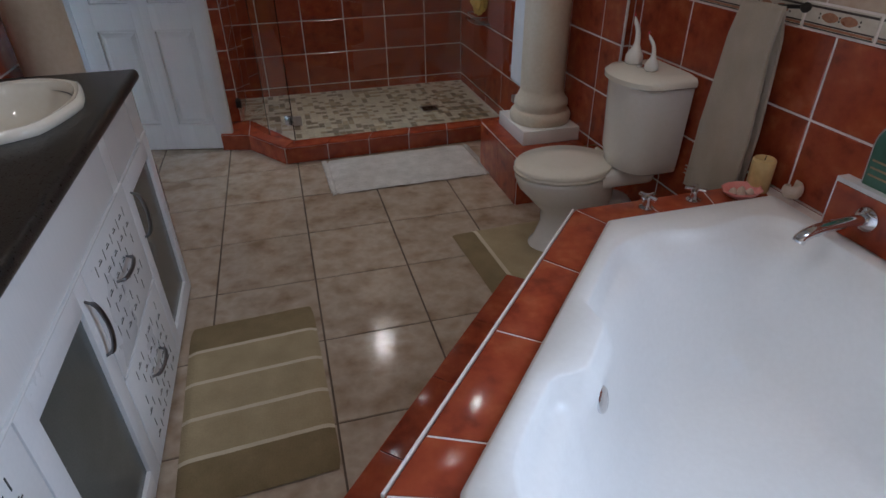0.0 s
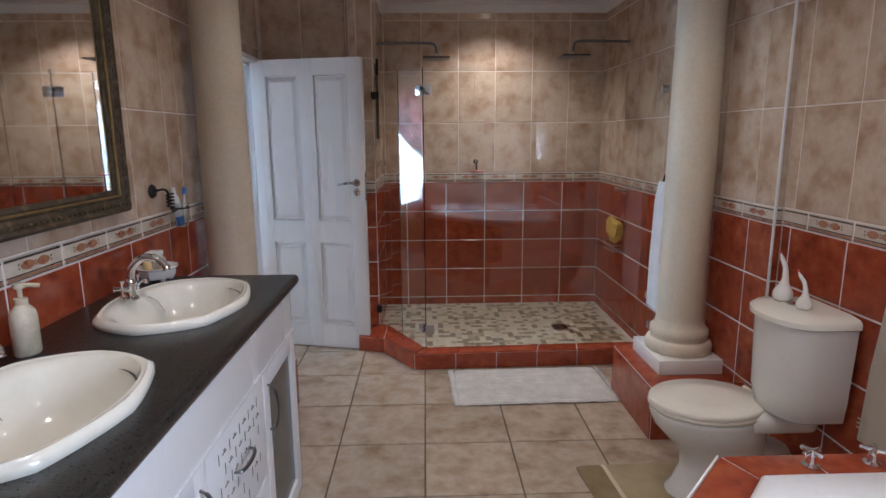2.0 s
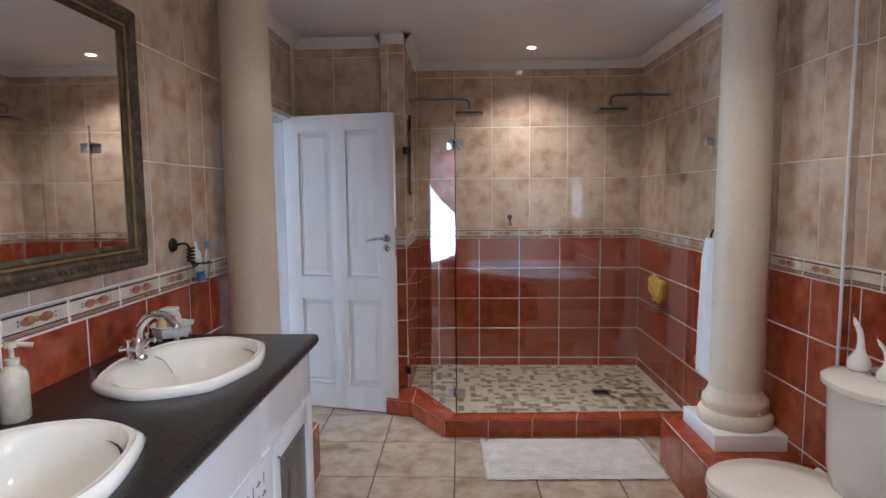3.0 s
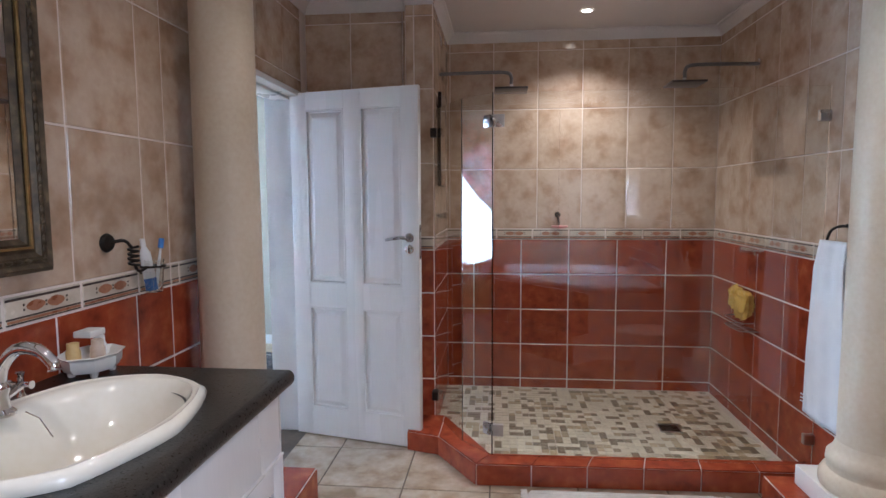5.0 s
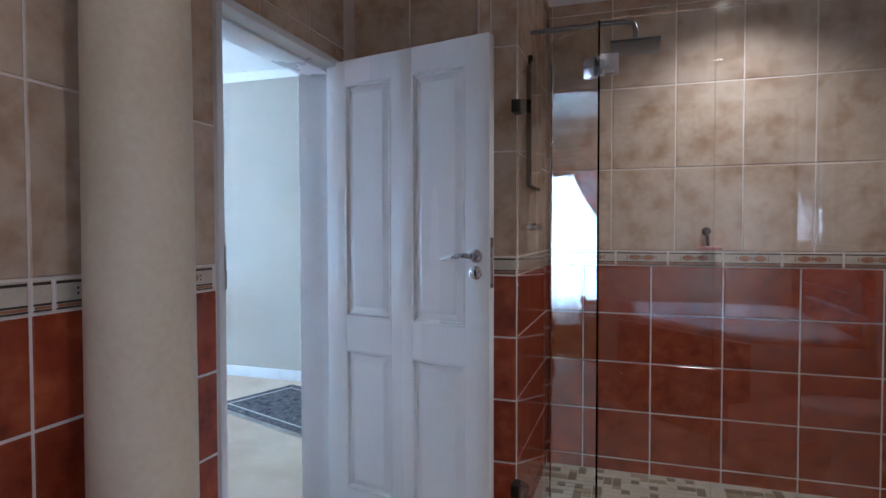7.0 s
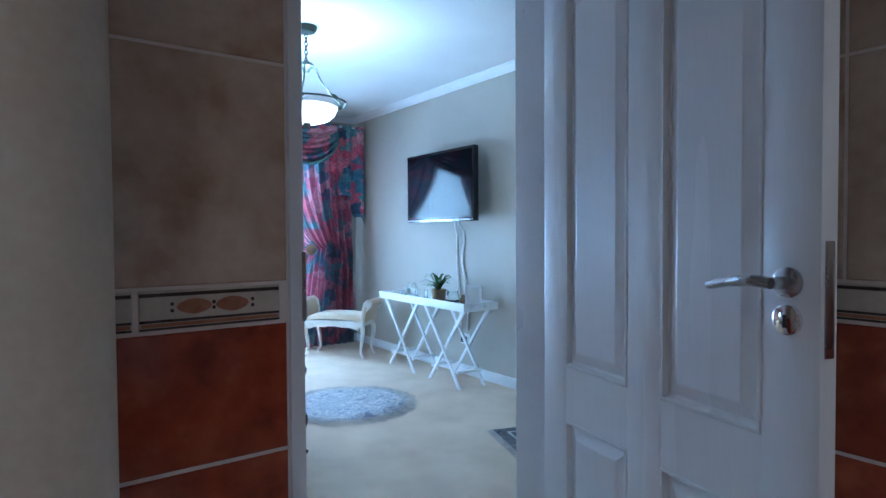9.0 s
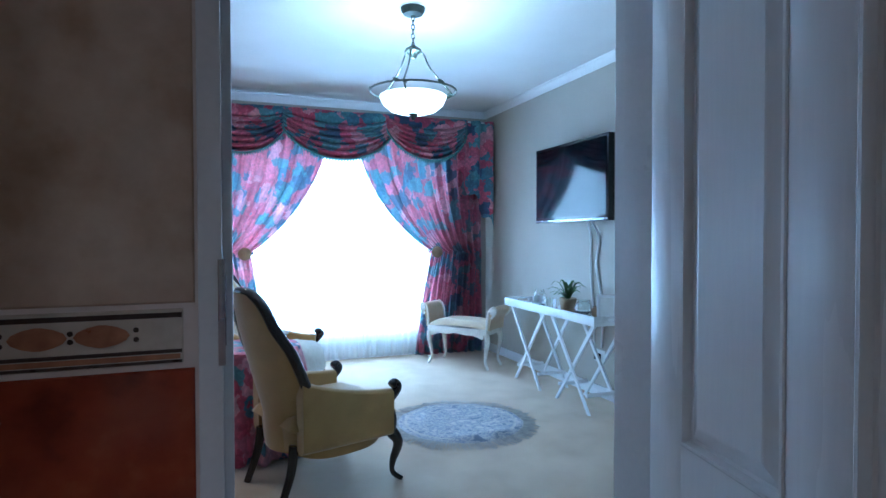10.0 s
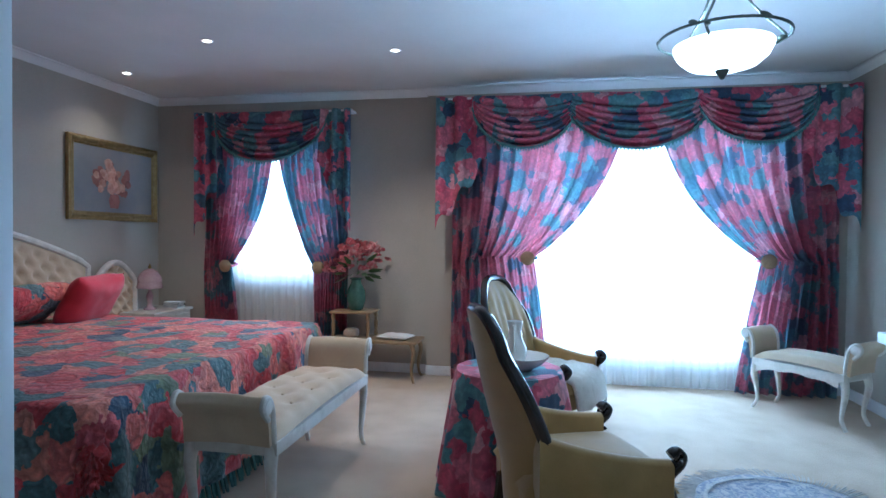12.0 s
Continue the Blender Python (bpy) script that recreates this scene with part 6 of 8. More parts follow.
# ---- bedroom: curtains ----
def drape(x, yo, yi, zt, tie, ylow, zlow, label):
    """A tied-back curtain: outer edge yo, inner edge from yi at the top to the tie (y, z), then down to ylow."""
    c = thing("curtain", label, "curtain", group="window curtains")
    ty, tz = tie
    sg = 1 if yi > yo else -1
    nf = 9

    def inner(z):
        if z >= tz:
            s = (z - tz) / (zt - tz)
            return ty + (yi - ty) * (1 - (1 - s) ** 1.9) ** 0.85
        s = (tz - z) / (tz - zlow)
        return ty + (ylow - ty) * s ** 0.8

    def f(u, v):
        z = zt - (zt - zlow) * v
        near = math.exp(-((z - tz) / 0.30) ** 2)
        y = yo + (inner(z) - yo) * u
        pull = smooth(0.35, 1.0, u) * near
        amp = 0.034 * (1 - 0.55 * pull)
        ph = 2 * math.pi * nf * u
        xx = x + amp * math.sin(ph + 0.6 * math.sin(3 * z)) + 0.014 * math.sin(2.3 * ph + 5 * z) + 0.05 * pull * smooth(0.75, 1, u)
        zz = z
        if z > tz:
            zz = z - 0.16 * smooth(0.2, 1, 1 - u) * near * 0.6
        return (xx, y, zz)
    bm = bm_()
    sheet(bm, 140, 60, f)
    thick(part("panel", bm, M["curtain"], c, angle=80), 0.003)
    bm = bm_()
    lathe(bm, [(0.0, 0.03), (0.03, 0.028), (0.05, 0.018), (0.062, 0.006), (0.062, 0.0), (0.0, 0.0)], 24)
    bmesh.ops.transform(bm, matrix=pose(x + 0.07, ty - sg * 0.05, tz - 0.01, 0, 90, 0), verts=bm.verts)
    part("holdback", bm, M["gold_wood"], c, "round wooden curtain holdback")
    bm = bm_()
    tube(bm, curve([(x + 0.07, ty - sg * 0.05, tz - 0.01), (x + 0.05, ty + sg * 0.02, tz - 0.01), (x - 0.05, ty + sg * 0.01, tz + 0.005), (x - 0.08, ty - sg * 0.10, tz + 0.02)], 5), 0.012, 8)
    part("tieback", bm, M["swag"], c)
    return c


def valance(x, y0, y1, zt, swags, tails, label):
    """Swags (ya, yb, lowest z) between, and pleated tails (y outer, y inner, long z, short z) at the ends."""
    v0 = thing("curtain_valance", label, "valance")
    bm = bm_()
    box(bm, x - 0.14, y0, zt - 0.02, x + 0.012, y1, zt, 0.004)
    part("board", bm, M["white_paint"], v0)
    for k, (ya, yb, zl) in enumerate(swags):
        drop = zt - zl

        def f(u, v):
            arc = max(0.0, 4 * u * (1 - u)) ** 0.62
            n = 6.5
            q = n * v + 0.10 * math.sin(5 * u + k)
            ridge = abs(math.sin(math.pi * q)) ** 0.7
            z = zt - 0.10 * v * (1 - arc) - drop * (0.12 + 0.88 * v) * arc * min(1, v * 8) - 0.022 * arc * ridge * (1 - v)
            out = 0.014 + 0.085 * arc * ridge * (0.55 + 0.45 * v) + 0.06 * arc * v + 0.010 * math.sin(9 * u + 3 * v)
            return (x + 0.02 + out + 0.012 * (k % 2), ya + (yb - ya) * u, z)
        bm = bm_()
        sheet(bm, 48, 104, f)
        thick(part("swag", bm, M["swag"], v0, angle=80), 0.003)
        bm = bm_()
        pts = [Vector(f(i / 40, 1.0)) for i in range(41)]
        tube(bm, pts, 0.011, 7)
        for i in range(0, 41):
            p = pts[i]
            tube(bm, [p, p + Vector((0.002, 0, -0.028))], [0.010, 0.006], 5)
        part("fringe", bm, M["trim_teal"], v0, "teal ruffled edging")
    for yo, yi, zlong, zshort in tails:
        def g(u, v):
            low = zlong + (zshort - zlong) * u
            low += 0.05 * math.sin(2 * math.pi * 2.5 * u)
            zz = zt - (zt - low) * v
            w = math.sin(2 * math.pi * 2.5 * u)
            return (x + 0.035 + 0.03 * math.copysign(abs(w) ** 0.5, w), yo + (yi - yo) * u * (1 + 0.10 * v), zz)
        bm = bm_()
        sheet(bm, 50, 30, g)
        thick(part("tail", bm, M["swag"], v0, angle=60), 0.003)
    return v0


def sheer(x, y0, y1, z0, z1, label):
    bm = bm_()
    n = int((y1 - y0) / 0.07)
    sheet(bm, n * 8, 12, lambda u, v: (x + 0.022 * math.sin(2 * math.pi * n * u + 0.4 * math.sin(5 * v)) + 0.006 * math.sin(37 * u), y0 + (y1 - y0) * u, z1 - (z1 - z0) * v))
    return solo("sheer_curtain", bm, M["sheer"], label, "net curtain", angle=80)


sheer(WX + 0.075, 3.4, 6.05, 0.02, 2.45, "white net curtain glowing with daylight over the large window")
drape(WX + 0.17, 3.14, 4.66, 2.50, (3.875, 1.14), 4.02, 0.02, "pink, crimson and teal floral curtain tied back")
drape(WX + 0.17, 6.33, 4.90, 2.50, (5.735, 1.14), 5.56, 0.02, "pink, crimson and teal floral curtain tied back")
valance(WX + 0.235, 3.0, 6.44, 2.555, [(3.33, 4.24, 2.07), (5.20, 6.12, 2.08), (4.14, 5.31, 2.05)], [(3.0, 3.42, 1.38, 2.0), (6.44, 6.04, 1.38, 2.0)], "floral swagged window valance with pleated tails")
X2 = WX - 0.05
sheer(X2 + 0.07, 0.80, 1.98, 0.05, 2.4, "white net curtain glowing with daylight over the small window")
drape(X2 + 0.15, 0.64, 1.37, 2.45, (0.94, 1.02), 1.0, 0.02, "pink, crimson and teal floral curtain tied back")
drape(X2 + 0.15, 2.12, 1.39, 2.45, (1.80, 1.02), 1.80, 0.02, "pink, crimson and teal floral curtain tied back")
valance(X2 + 0.22, 0.58, 2.18, 2.50, [(0.80, 1.94, 2.0)], [(0.58, 0.86, 1.30, 2.0), (2.18, 1.88, 1.36, 2.0)], "floral swagged window valance with pleated tails")


# ---- pendant lamp ----
def pendant(x, y):
    p = thing("pendant_lamp", "lit white glass bowl pendant lamp on a bronze chain", "pendant lamp", pose(x, y, 0))
    bm = bm_()
    lathe(bm, [(0.02, ZB - 0.045), (0.06, ZB - 0.04), (0.072, ZB - 0.02), (0.076, ZB - 0.001)], 28)
    part("ceiling_rose", bm, M["lamp_metal"], p)
    bm = bm_()
    z = ZB - 0.045
    k = 0
    while z > 2.48:
        pts = [(0.011 * math.cos(a) * (1 if k % 2 else 0), 0.011 * math.cos(a) * (0 if k % 2 else 1), z - 0.016 + 0.019 * math.sin(a)) for a in [2 * math.pi * i / 10 for i in range(11)]]
        tube(bm, pts, 0.003, 5)
        z -= 0.028
        k += 1
    part("chain", bm, M["lamp_metal"], p)
    bm = bm_()
    lathe(bm, [(0.010, 2.485), (0.02, 2.475), (0.05, 2.455), (0.055, 2.44), (0.03, 2.425), (0.02, 2.40), (0, 2.395)], 24)
    part("crown", bm, M["lamp_metal"], p)
    for k in range(3):
        a = radians(90 + 120 * k)
        bm = bm_()
        c, s = math.cos(a), math.sin(a)
        tube(bm, curve([(0.035 * c, 0.035 * s, 2.445), (0.07 * c, 0.07 * s, 2.43), (0.12 * c, 0.12 * s, 2.34), (0.262 * c, 0.262 * s, 2.20)], 6), 0.006, 8)
        part("rod", bm, M["lamp_metal"], p)
        bm = bm_()
        bmesh.ops.create_icosphere(bm, subdivisions=2, radius=0.012, matrix=pose(0.262 * c, 0.243 * s, 2.19, 0, 0, math.degrees(a)) @ Matrix.Diagonal((1.7, 1, 1, 1)))
        part("knob", bm, M["lamp_metal"], p)
    bm = bm_()
    tube(bm, [(0.268 * math.cos(a), 0.268 * math.sin(a), 2.195) for a in [2 * math.pi * i / 48 for i in range(49)]], 0.0065, 8)
    part("ring", bm, M["lamp_metal"], p)
    bm = bm_()
    lathe(bm, [(0.200, 2.168), (0.207, 2.164), (0.204, 2.150), (0.186, 2.112), (0.146, 2.078), (0.09, 2.060), (0.0, 2.055)], 40, caps=False)
    sh = part("bowl", bm, M["lamp_glass"], p, "glowing white glass bowl", 80)
    sh.visible_shadow = True
    for k in range(3):
        c, s = math.cos(radians(90 + 120 * k)), math.sin(radians(90 + 120 * k))
        bm = bm_()
        tube(bm, curve([(0.262 * c, 0.262 * s, 2.193), (0.235 * c, 0.235 * s, 2.178), (0.204 * c, 0.204 * s, 2.160)], 4), 0.006, 7)
        part("bracket", bm, M["lamp_metal"], p)
    for k in range(6):
        a = radians(60 * k + 20)
        bm = bm_()
        bmesh.ops.create_icosphere(bm, subdivisions=2, radius=0.021, matrix=pose(0.268 * math.cos(a), 0.268 * math.sin(a), 2.203, 0, 25, 60 * k + 95) @ Matrix.Diagonal((1.3, 0.28, 0.55, 1)))
        part("leaf", bm, M["lamp_metal"], p, "small cast metal leaf")
    bm = bm_()
    lathe(bm, [(0.0, 2.015), (0.010, 2.018), (0.014, 2.03), (0.026, 2.045), (0.03, 2.056), (0, 2.06)], 20)
    part("finial", bm, M["lamp_metal"], p)


pendant(-3.69, 4.745)


# ---- television ----
def television():
    t = thing("television", "black flat-screen television on a wall bracket", "television", pose(-4.30, 6.30, 1.735, 0, 0, 0))
    w, h = 0.525, 0.325
    bm = bm_()
    box(bm, -w, -0.025, -h, w, 0.03, h, 0.008)
    part("case", bm, M["tv_black"], t)
    bm = bm_()
    box(bm, -w + 0.025, -0.0275, -h + 0.045, w - 0.025, -0.0255, h - 0.025)
    part("screen", bm, M["tv_screen"], t, "dark glossy screen")
    bm = bm_()
    box(bm, -w + 0.01, -0.030, -h + 0.008, w - 0.01, -0.0255, -h + 0.022, 0.001)
    part("trim_strip", bm, M["steel"], t)
    bm = bm_()
    box(bm, -0.16, 0.031, -0.12, 0.16, 0.05, 0.12)
    box(bm, -0.04, 0.05, -0.05, 0.04, 0.15, 0.05)
    box(bm, -0.12, 0.12, -0.12, 0.12, 0.15, 0.12)
    part("bracket", bm, M["tv_black"], t)
    cb = thing("television_cables", "white cables running down the wall below the television", "cable")
    for k, dx in enumerate((0.0, 0.05)):
        bm = bm_()
        tube(bm, curve([(-4.22 + dx, 6.40, 1.43), (-4.25 + dx * 2.2, WY1 - 0.012, 1.28), (-4.25 + dx * 1.5, WY1 - 0.012, 1.05), (-4.22 + dx * 2.6, WY1 - 0.012, 0.75), (-4.20 + dx * 2, WY1 - 0.012, 0.40)], 6), 0.009, 7)
        part("cable", bm, M["white_plastic"], cb)


television()
so = thing("wall_socket", "white wall socket with a dark plug", "socket")
bm = bm_()
box(bm, -4.20, WY1 - 0.010, 0.28, -4.06, WY1 - 0.0005, 0.38, 0.004)
part("plate", bm, M["white_plastic"], so)
bm = bm_()
box(bm, -4.16, WY1 - 0.045, 0.30, -4.11, WY1 - 0.0105, 0.35, 0.006)
part("plug", bm, M["iron"], so)
sw = thing("light_switch", "white light switch plate on the wall", "switch")
bm = bm_()
box(bm, -5.01, WY1 - 0.010, 0.62, -4.90, WY1 - 0.0005, 0.70, 0.004)
part("plate", bm, M["white_plastic"], sw)


# ---- tray table ----
def tray_table():
    t = thing("butler_tray_table", "white wooden butler's tray on folding cross legs", "table", pose(-4.34, 6.06, 0, 0, 0, -1.5))
    L, D, z = 1.44, 0.36, 0.665
    bm = bm_()
    box(bm, -L / 2 + 0.012, 0.012, z, L / 2 - 0.012, D - 0.012, z + 0.012)
    part("tray_base", bm, M["white_paint"], t)
    for y0, y1 in ((0, 0.0175), (D - 0.0175, D)):
        bm = bm_()
        box(bm, -L / 2, y0, z - 0.006, L / 2, y1, z + 0.062, 0.003)
        part("tray_side", bm, M["white_paint"], t)
    for x0 in (-L / 2 + 0.0005, L / 2 - 0.0185):
        bm = bm_()
        for a in ((0.018, z - 0.006, D - 0.018, z + 0.024), (0.018, z + 0.048, D - 0.018, z + 0.062), (0.018, z + 0.024, 0.12, z + 0.048), (D - 0.12, z + 0.024, D - 0.018, z + 0.048)):
            box(bm, x0, a[0], a[1], x0 + 0.018, a[2], a[3], 0.002)
        part("tray_end", bm, M["white_paint"], t, "end with a cut-out handle")
    for xc in (-0.36, 0.36):
        for y in (0.05, D - 0.05):
            for s in (-1, 1):
                bm = bm_()
                yy = y + s * 0.009
                a, b = Vector((xc - s * 0.24, yy, 0.0)), Vector((xc + s * 0.28, yy, z - 0.007))
                d = (b - a).normalized()
                n = Vector((d.z, 0, -d.x)) * 0.017
                vs = [bm.verts.new(q + Vector((0, e, 0))) for e in (-0.008, 0.008) for q in (a - n, a + n, b + n, b - n)]
                vs[0].co.z = vs[1].co.z = vs[4].co.z = vs[5].co.z = 0.0005
                for f in ((0, 1, 2, 3), (7, 6, 5, 4), (0, 4, 5, 1), (1, 5, 6, 2), (2, 6, 7, 3), (3, 7, 4, 0)):
                    bm.faces.new([vs[i] for i in f])
                part("leg", bm, M["white_paint"], t)
        for s in (-1, 1):
            bm = bm_()
            box(bm, xc - s * 0.19 - 0.013, 0.05, 0.115, xc - s * 0.19 + 0.013, D - 0.05, 0.14, 0.002)
            part("stretcher", bm, M["white_paint"], t)
    return t


tray_table()
ZT = 0.6775


def jar(name, x, y, prof, mat, label, cat="jar"):
    j = thing(name, label, cat, pose(x, y, ZT))
    bm = bm_()
    lathe(bm, prof, 24)
    part("body", bm, mat, j)
    return j


jug = jar("glass_jug", -4.72, 6.25, [(0.04, 0), (0.062, 0.02), (0.066, 0.06), (0.05, 0.10), (0.035, 0.125), (0.038, 0.15), (0.035, 0.15), (0.032, 0.126), (0.046, 0.10), (0.061, 0.06), (0.057, 0.022), (0, 0.006)], M["glass"], "small clear glass jug", "jug")
bm = bm_()
tube(bm, curve([(0.04, 0, 0.135), (0.08, 0, 0.13), (0.09, 0, 0.09), (0.063, 0, 0.055)], 5), 0.006, 7)
part("handle", bm, M["glass"], jug)
for x, y in ((-4.48, 6.20), (-4.40, 6.26)):
    jar("glass_jar", x, y, [(0.034, 0), (0.036, 0.004), (0.036, 0.10), (0.033, 0.10), (0.033, 0.008), (0, 0.006)], M["glass"], "straight clear drinking glass", "glass")
pl = thing("potted_plant", "small spiky green plant in a brown pot", "plant", pose(-4.22, 6.22, ZT))
bm = bm_()
lathe(bm, [(0.05, 0), (0.055, 0.01), (0.068, 0.10), (0.07, 0.12), (0.062, 0.12), (0.058, 0.10), (0, 0.10)], 22)
part("pot", bm, M["gold_wood"], pl)
rng = random.Random(3)
for k in range(22):
    a, ln, up = k * 2.4, rng.uniform(0.10, 0.17), rng.uniform(0.06, 0.17)
    bm = bm_()
    d = Vector((math.cos(a), math.sin(a), 0))
    sd_ = Vector((-d.y, d.x, 0))
    pts = [Vector((0, 0, 0.10)) + d * ln * s + Vector((0, 0, up * math.sin(s * 2.2))) for s in (0, 0.25, 0.5, 0.75, 1.0)]
    ws = [0.007, 0.011, 0.011, 0.007, 0.0008]
    rows = [[bm.verts.new(p - sd_ * w), bm.verts.new(p + Vector((0, 0, -0.003))), bm.verts.new(p + sd_ * w)] for p, w in zip(pts, ws)]
    for r0, r1 in zip(rows, rows[1:]):
        for i in range(2):
            bm.faces.new((r0[i], r0[i + 1], r1[i + 1], r1[i]))
    part("leaf", bm, M["leaf"], pl)
jar("glass_teapot", -3.98, 6.20, [(0.045, 0), (0.06, 0.015), (0.068, 0.05), (0.06, 0.09), (0.045, 0.11), (0.05, 0.13), (0.046, 0.13), (0.04, 0.11), (0.056, 0.09), (0.063, 0.05), (0, 0.01)], M["glass"], "round clear glass vase", "vase")
jar("copper_pot", -3.88, 6.27, [(0.04, 0), (0.055, 0.02), (0.058, 0.06), (0.04, 0.085), (0.03, 0.09), (0, 0.09)], M["gold_wood"], "small brown lidded pot", "pot")
pf = thing("photo_frame", "white standing photo frame", "photo frame", pose(-3.72, 6.22, ZT + 0.0008, 0, 0, 35))
bm = bm_()
for a in ((-0.07, 0, -0.052, 0.19), (0.052, 0, 0.07, 0.19), (-0.052, 0, 0.052, 0.02), (-0.052, 0.17, 0.052, 0.19)):
    box(bm, a[0], -0.009, a[1], a[2], 0.009, a[3], 0.002)
part("frame", bm, M["white_paint"], pf)
bm = bm_()
box(bm, -0.053, -0.003, 0.019, 0.053, 0.003, 0.171)
part("picture", bm, M["paper"], pf)
bm = bm_()
box(bm, -0.03, 0.0095, 0.0, 0.03, 0.013, 0.12)
part("stand", bm, M["iron"], pf)


# ---- upholstered bench ----
def bench(name, label, m, L, D, h, wood, cloth, tufts, arm=0.16):
    b = thing(name, label, "bench", m)
    bm = bm_()
    nx, ny = (tufts if tufts else (1, 1))

    def top(u, v):
        x, y = (u - 0.5) * L, (v - 0.5) * D
        e = (min(1, 8 * min(u, 1 - u) * L / 0.9) * min(1, 9 * min(v, 1 - v))) ** 0.4
        z = h - 0.05 + 0.06 * e + 0.02 * (1 - (2 * u - 1) ** 2)
        if tufts:
            a, c = u * nx, v * ny
            z -= 0.020 * (abs(math.cos(math.pi * (a + c))) * abs(math.cos(math.pi * (a - c)))) ** 2.2 * e
        return (x, y, z)
    sheet(bm, 72, 32, top)
    part("seat", bm, cloth, b, angle=80)
    bm = bm_()
    box(bm, -L / 2 - 0.005, -D / 2 - 0.004, h - 0.105, L / 2 + 0.005, D / 2 + 0.004, h - 0.045, 0.006)
    sheet(bm, 24, 1, lambda u, v: ((u - 0.5) * (L - 0.06), -D / 2 - 0.005, h - 0.10 - v * (0.035 * (1 - math.sin(math.pi * u)) + 0.012 * (1 + math.cos(2 * math.pi * u * 3)) * 0.5)))
    part("frame", bm, wood, b)
    for s in (-1, 1):
        bm = bm_()
        prof = curve([(s * L / 2, 0, h - 0.05), (s * (L / 2 + 0.01), 0, h + arm * 0.45), (s * (L / 2 + 0.035), 0, h + arm * 0.85), (s * (L / 2 + 0.075), 0, h + arm), (s * (L / 2 + 0.10), 0, h + arm * 0.8), (s * (L / 2 + 0.085), 0, h + arm * 0.6), (s * (L / 2 + 0.045), 0, h + arm * 0.3), (s * (L / 2 + 0.03), 0, h - 0.06)], 5)
        n = len(prof) - 1
        vs = sheet(bm, 10, n, lambda u, v: prof[round(v * n)] + Vector((0, (u - 0.5) * (D - 0.03), 0.010 * math.sin(math.pi * u))))
        bm.faces.new([r for r in reversed(vs[0])])
        bm.faces.new([r for r in vs[-1]])
        part("arm", bm, cloth, b, angle=50)
        for e in (-1, 1):
            bm = bm_()
            tube(bm, [q + Vector((0, e * (D / 2 - 0.012), 0)) for q in prof[:30]], 0.013, 8)
            lathe(bm, [(0.0, -0.016), (0.030, -0.014), (0.033, 0.0), (0.030, 0.014), (0, 0.016)], 16)
            bmesh.ops.transform(bm, matrix=pose(s * (L / 2 + 0.068), e * (D / 2 - 0.012), h + arm * 0.75, 90, 0, 0), verts=bm.verts[-80:])
            part("arm_scroll", bm, wood, b, "carved scroll")
            bm = bm_()
            x, y = s * (L / 2 - 0.02), e * (D / 2 - 0.03)
            tube(bm, curve([(x, y, h - 0.07), (x + s * 0.022, y + e * 0.006, h - 0.16), (x + s * 0.004, y, 0.16), (x - s * 0.004, y, 0.07), (x + s * 0.03, y + e * 0.006, 0.0)], 6), [0.032 - 0.018 * min(1, k / 16) for k in range(25)], 10)
            part("leg", bm, wood, b, "curved cabriole leg")
    if tufts:
        bm = bm_()
        for i in range(nx * 2 - 1):
            for j in range(ny * 2 - 1):
                if (i + j) % 2 == 0:
                    u, v = (i + 1) / (2 * nx), (j + 1) / (2 * ny)
                    bmesh.ops.create_icosphere(bm, subdivisions=1, radius=0.009, matrix=Matrix.Translation(Vector(top(u, v)) + Vector((0, 0, 0.002))))
        tagged(part("buttons", bm, cloth, b), kind="stuff")
    return b


bench("window_bench", "small white painted bench with padded scroll arms", pose(-5.64, 5.92, 0, 0, 0, 38), 0.66, 0.34, 0.44, M["antique_white"], M["cream_fabric"], None, 0.17)
bench("bed_bench", "buttoned cream bench with scroll arms at the bed's foot", pose(-3.79, 2.68, 0, 0, 0, 0.0), 1.24, 0.42, 0.49, M["antique_white"], M["cream_fabric"], (5, 2), 0.16)


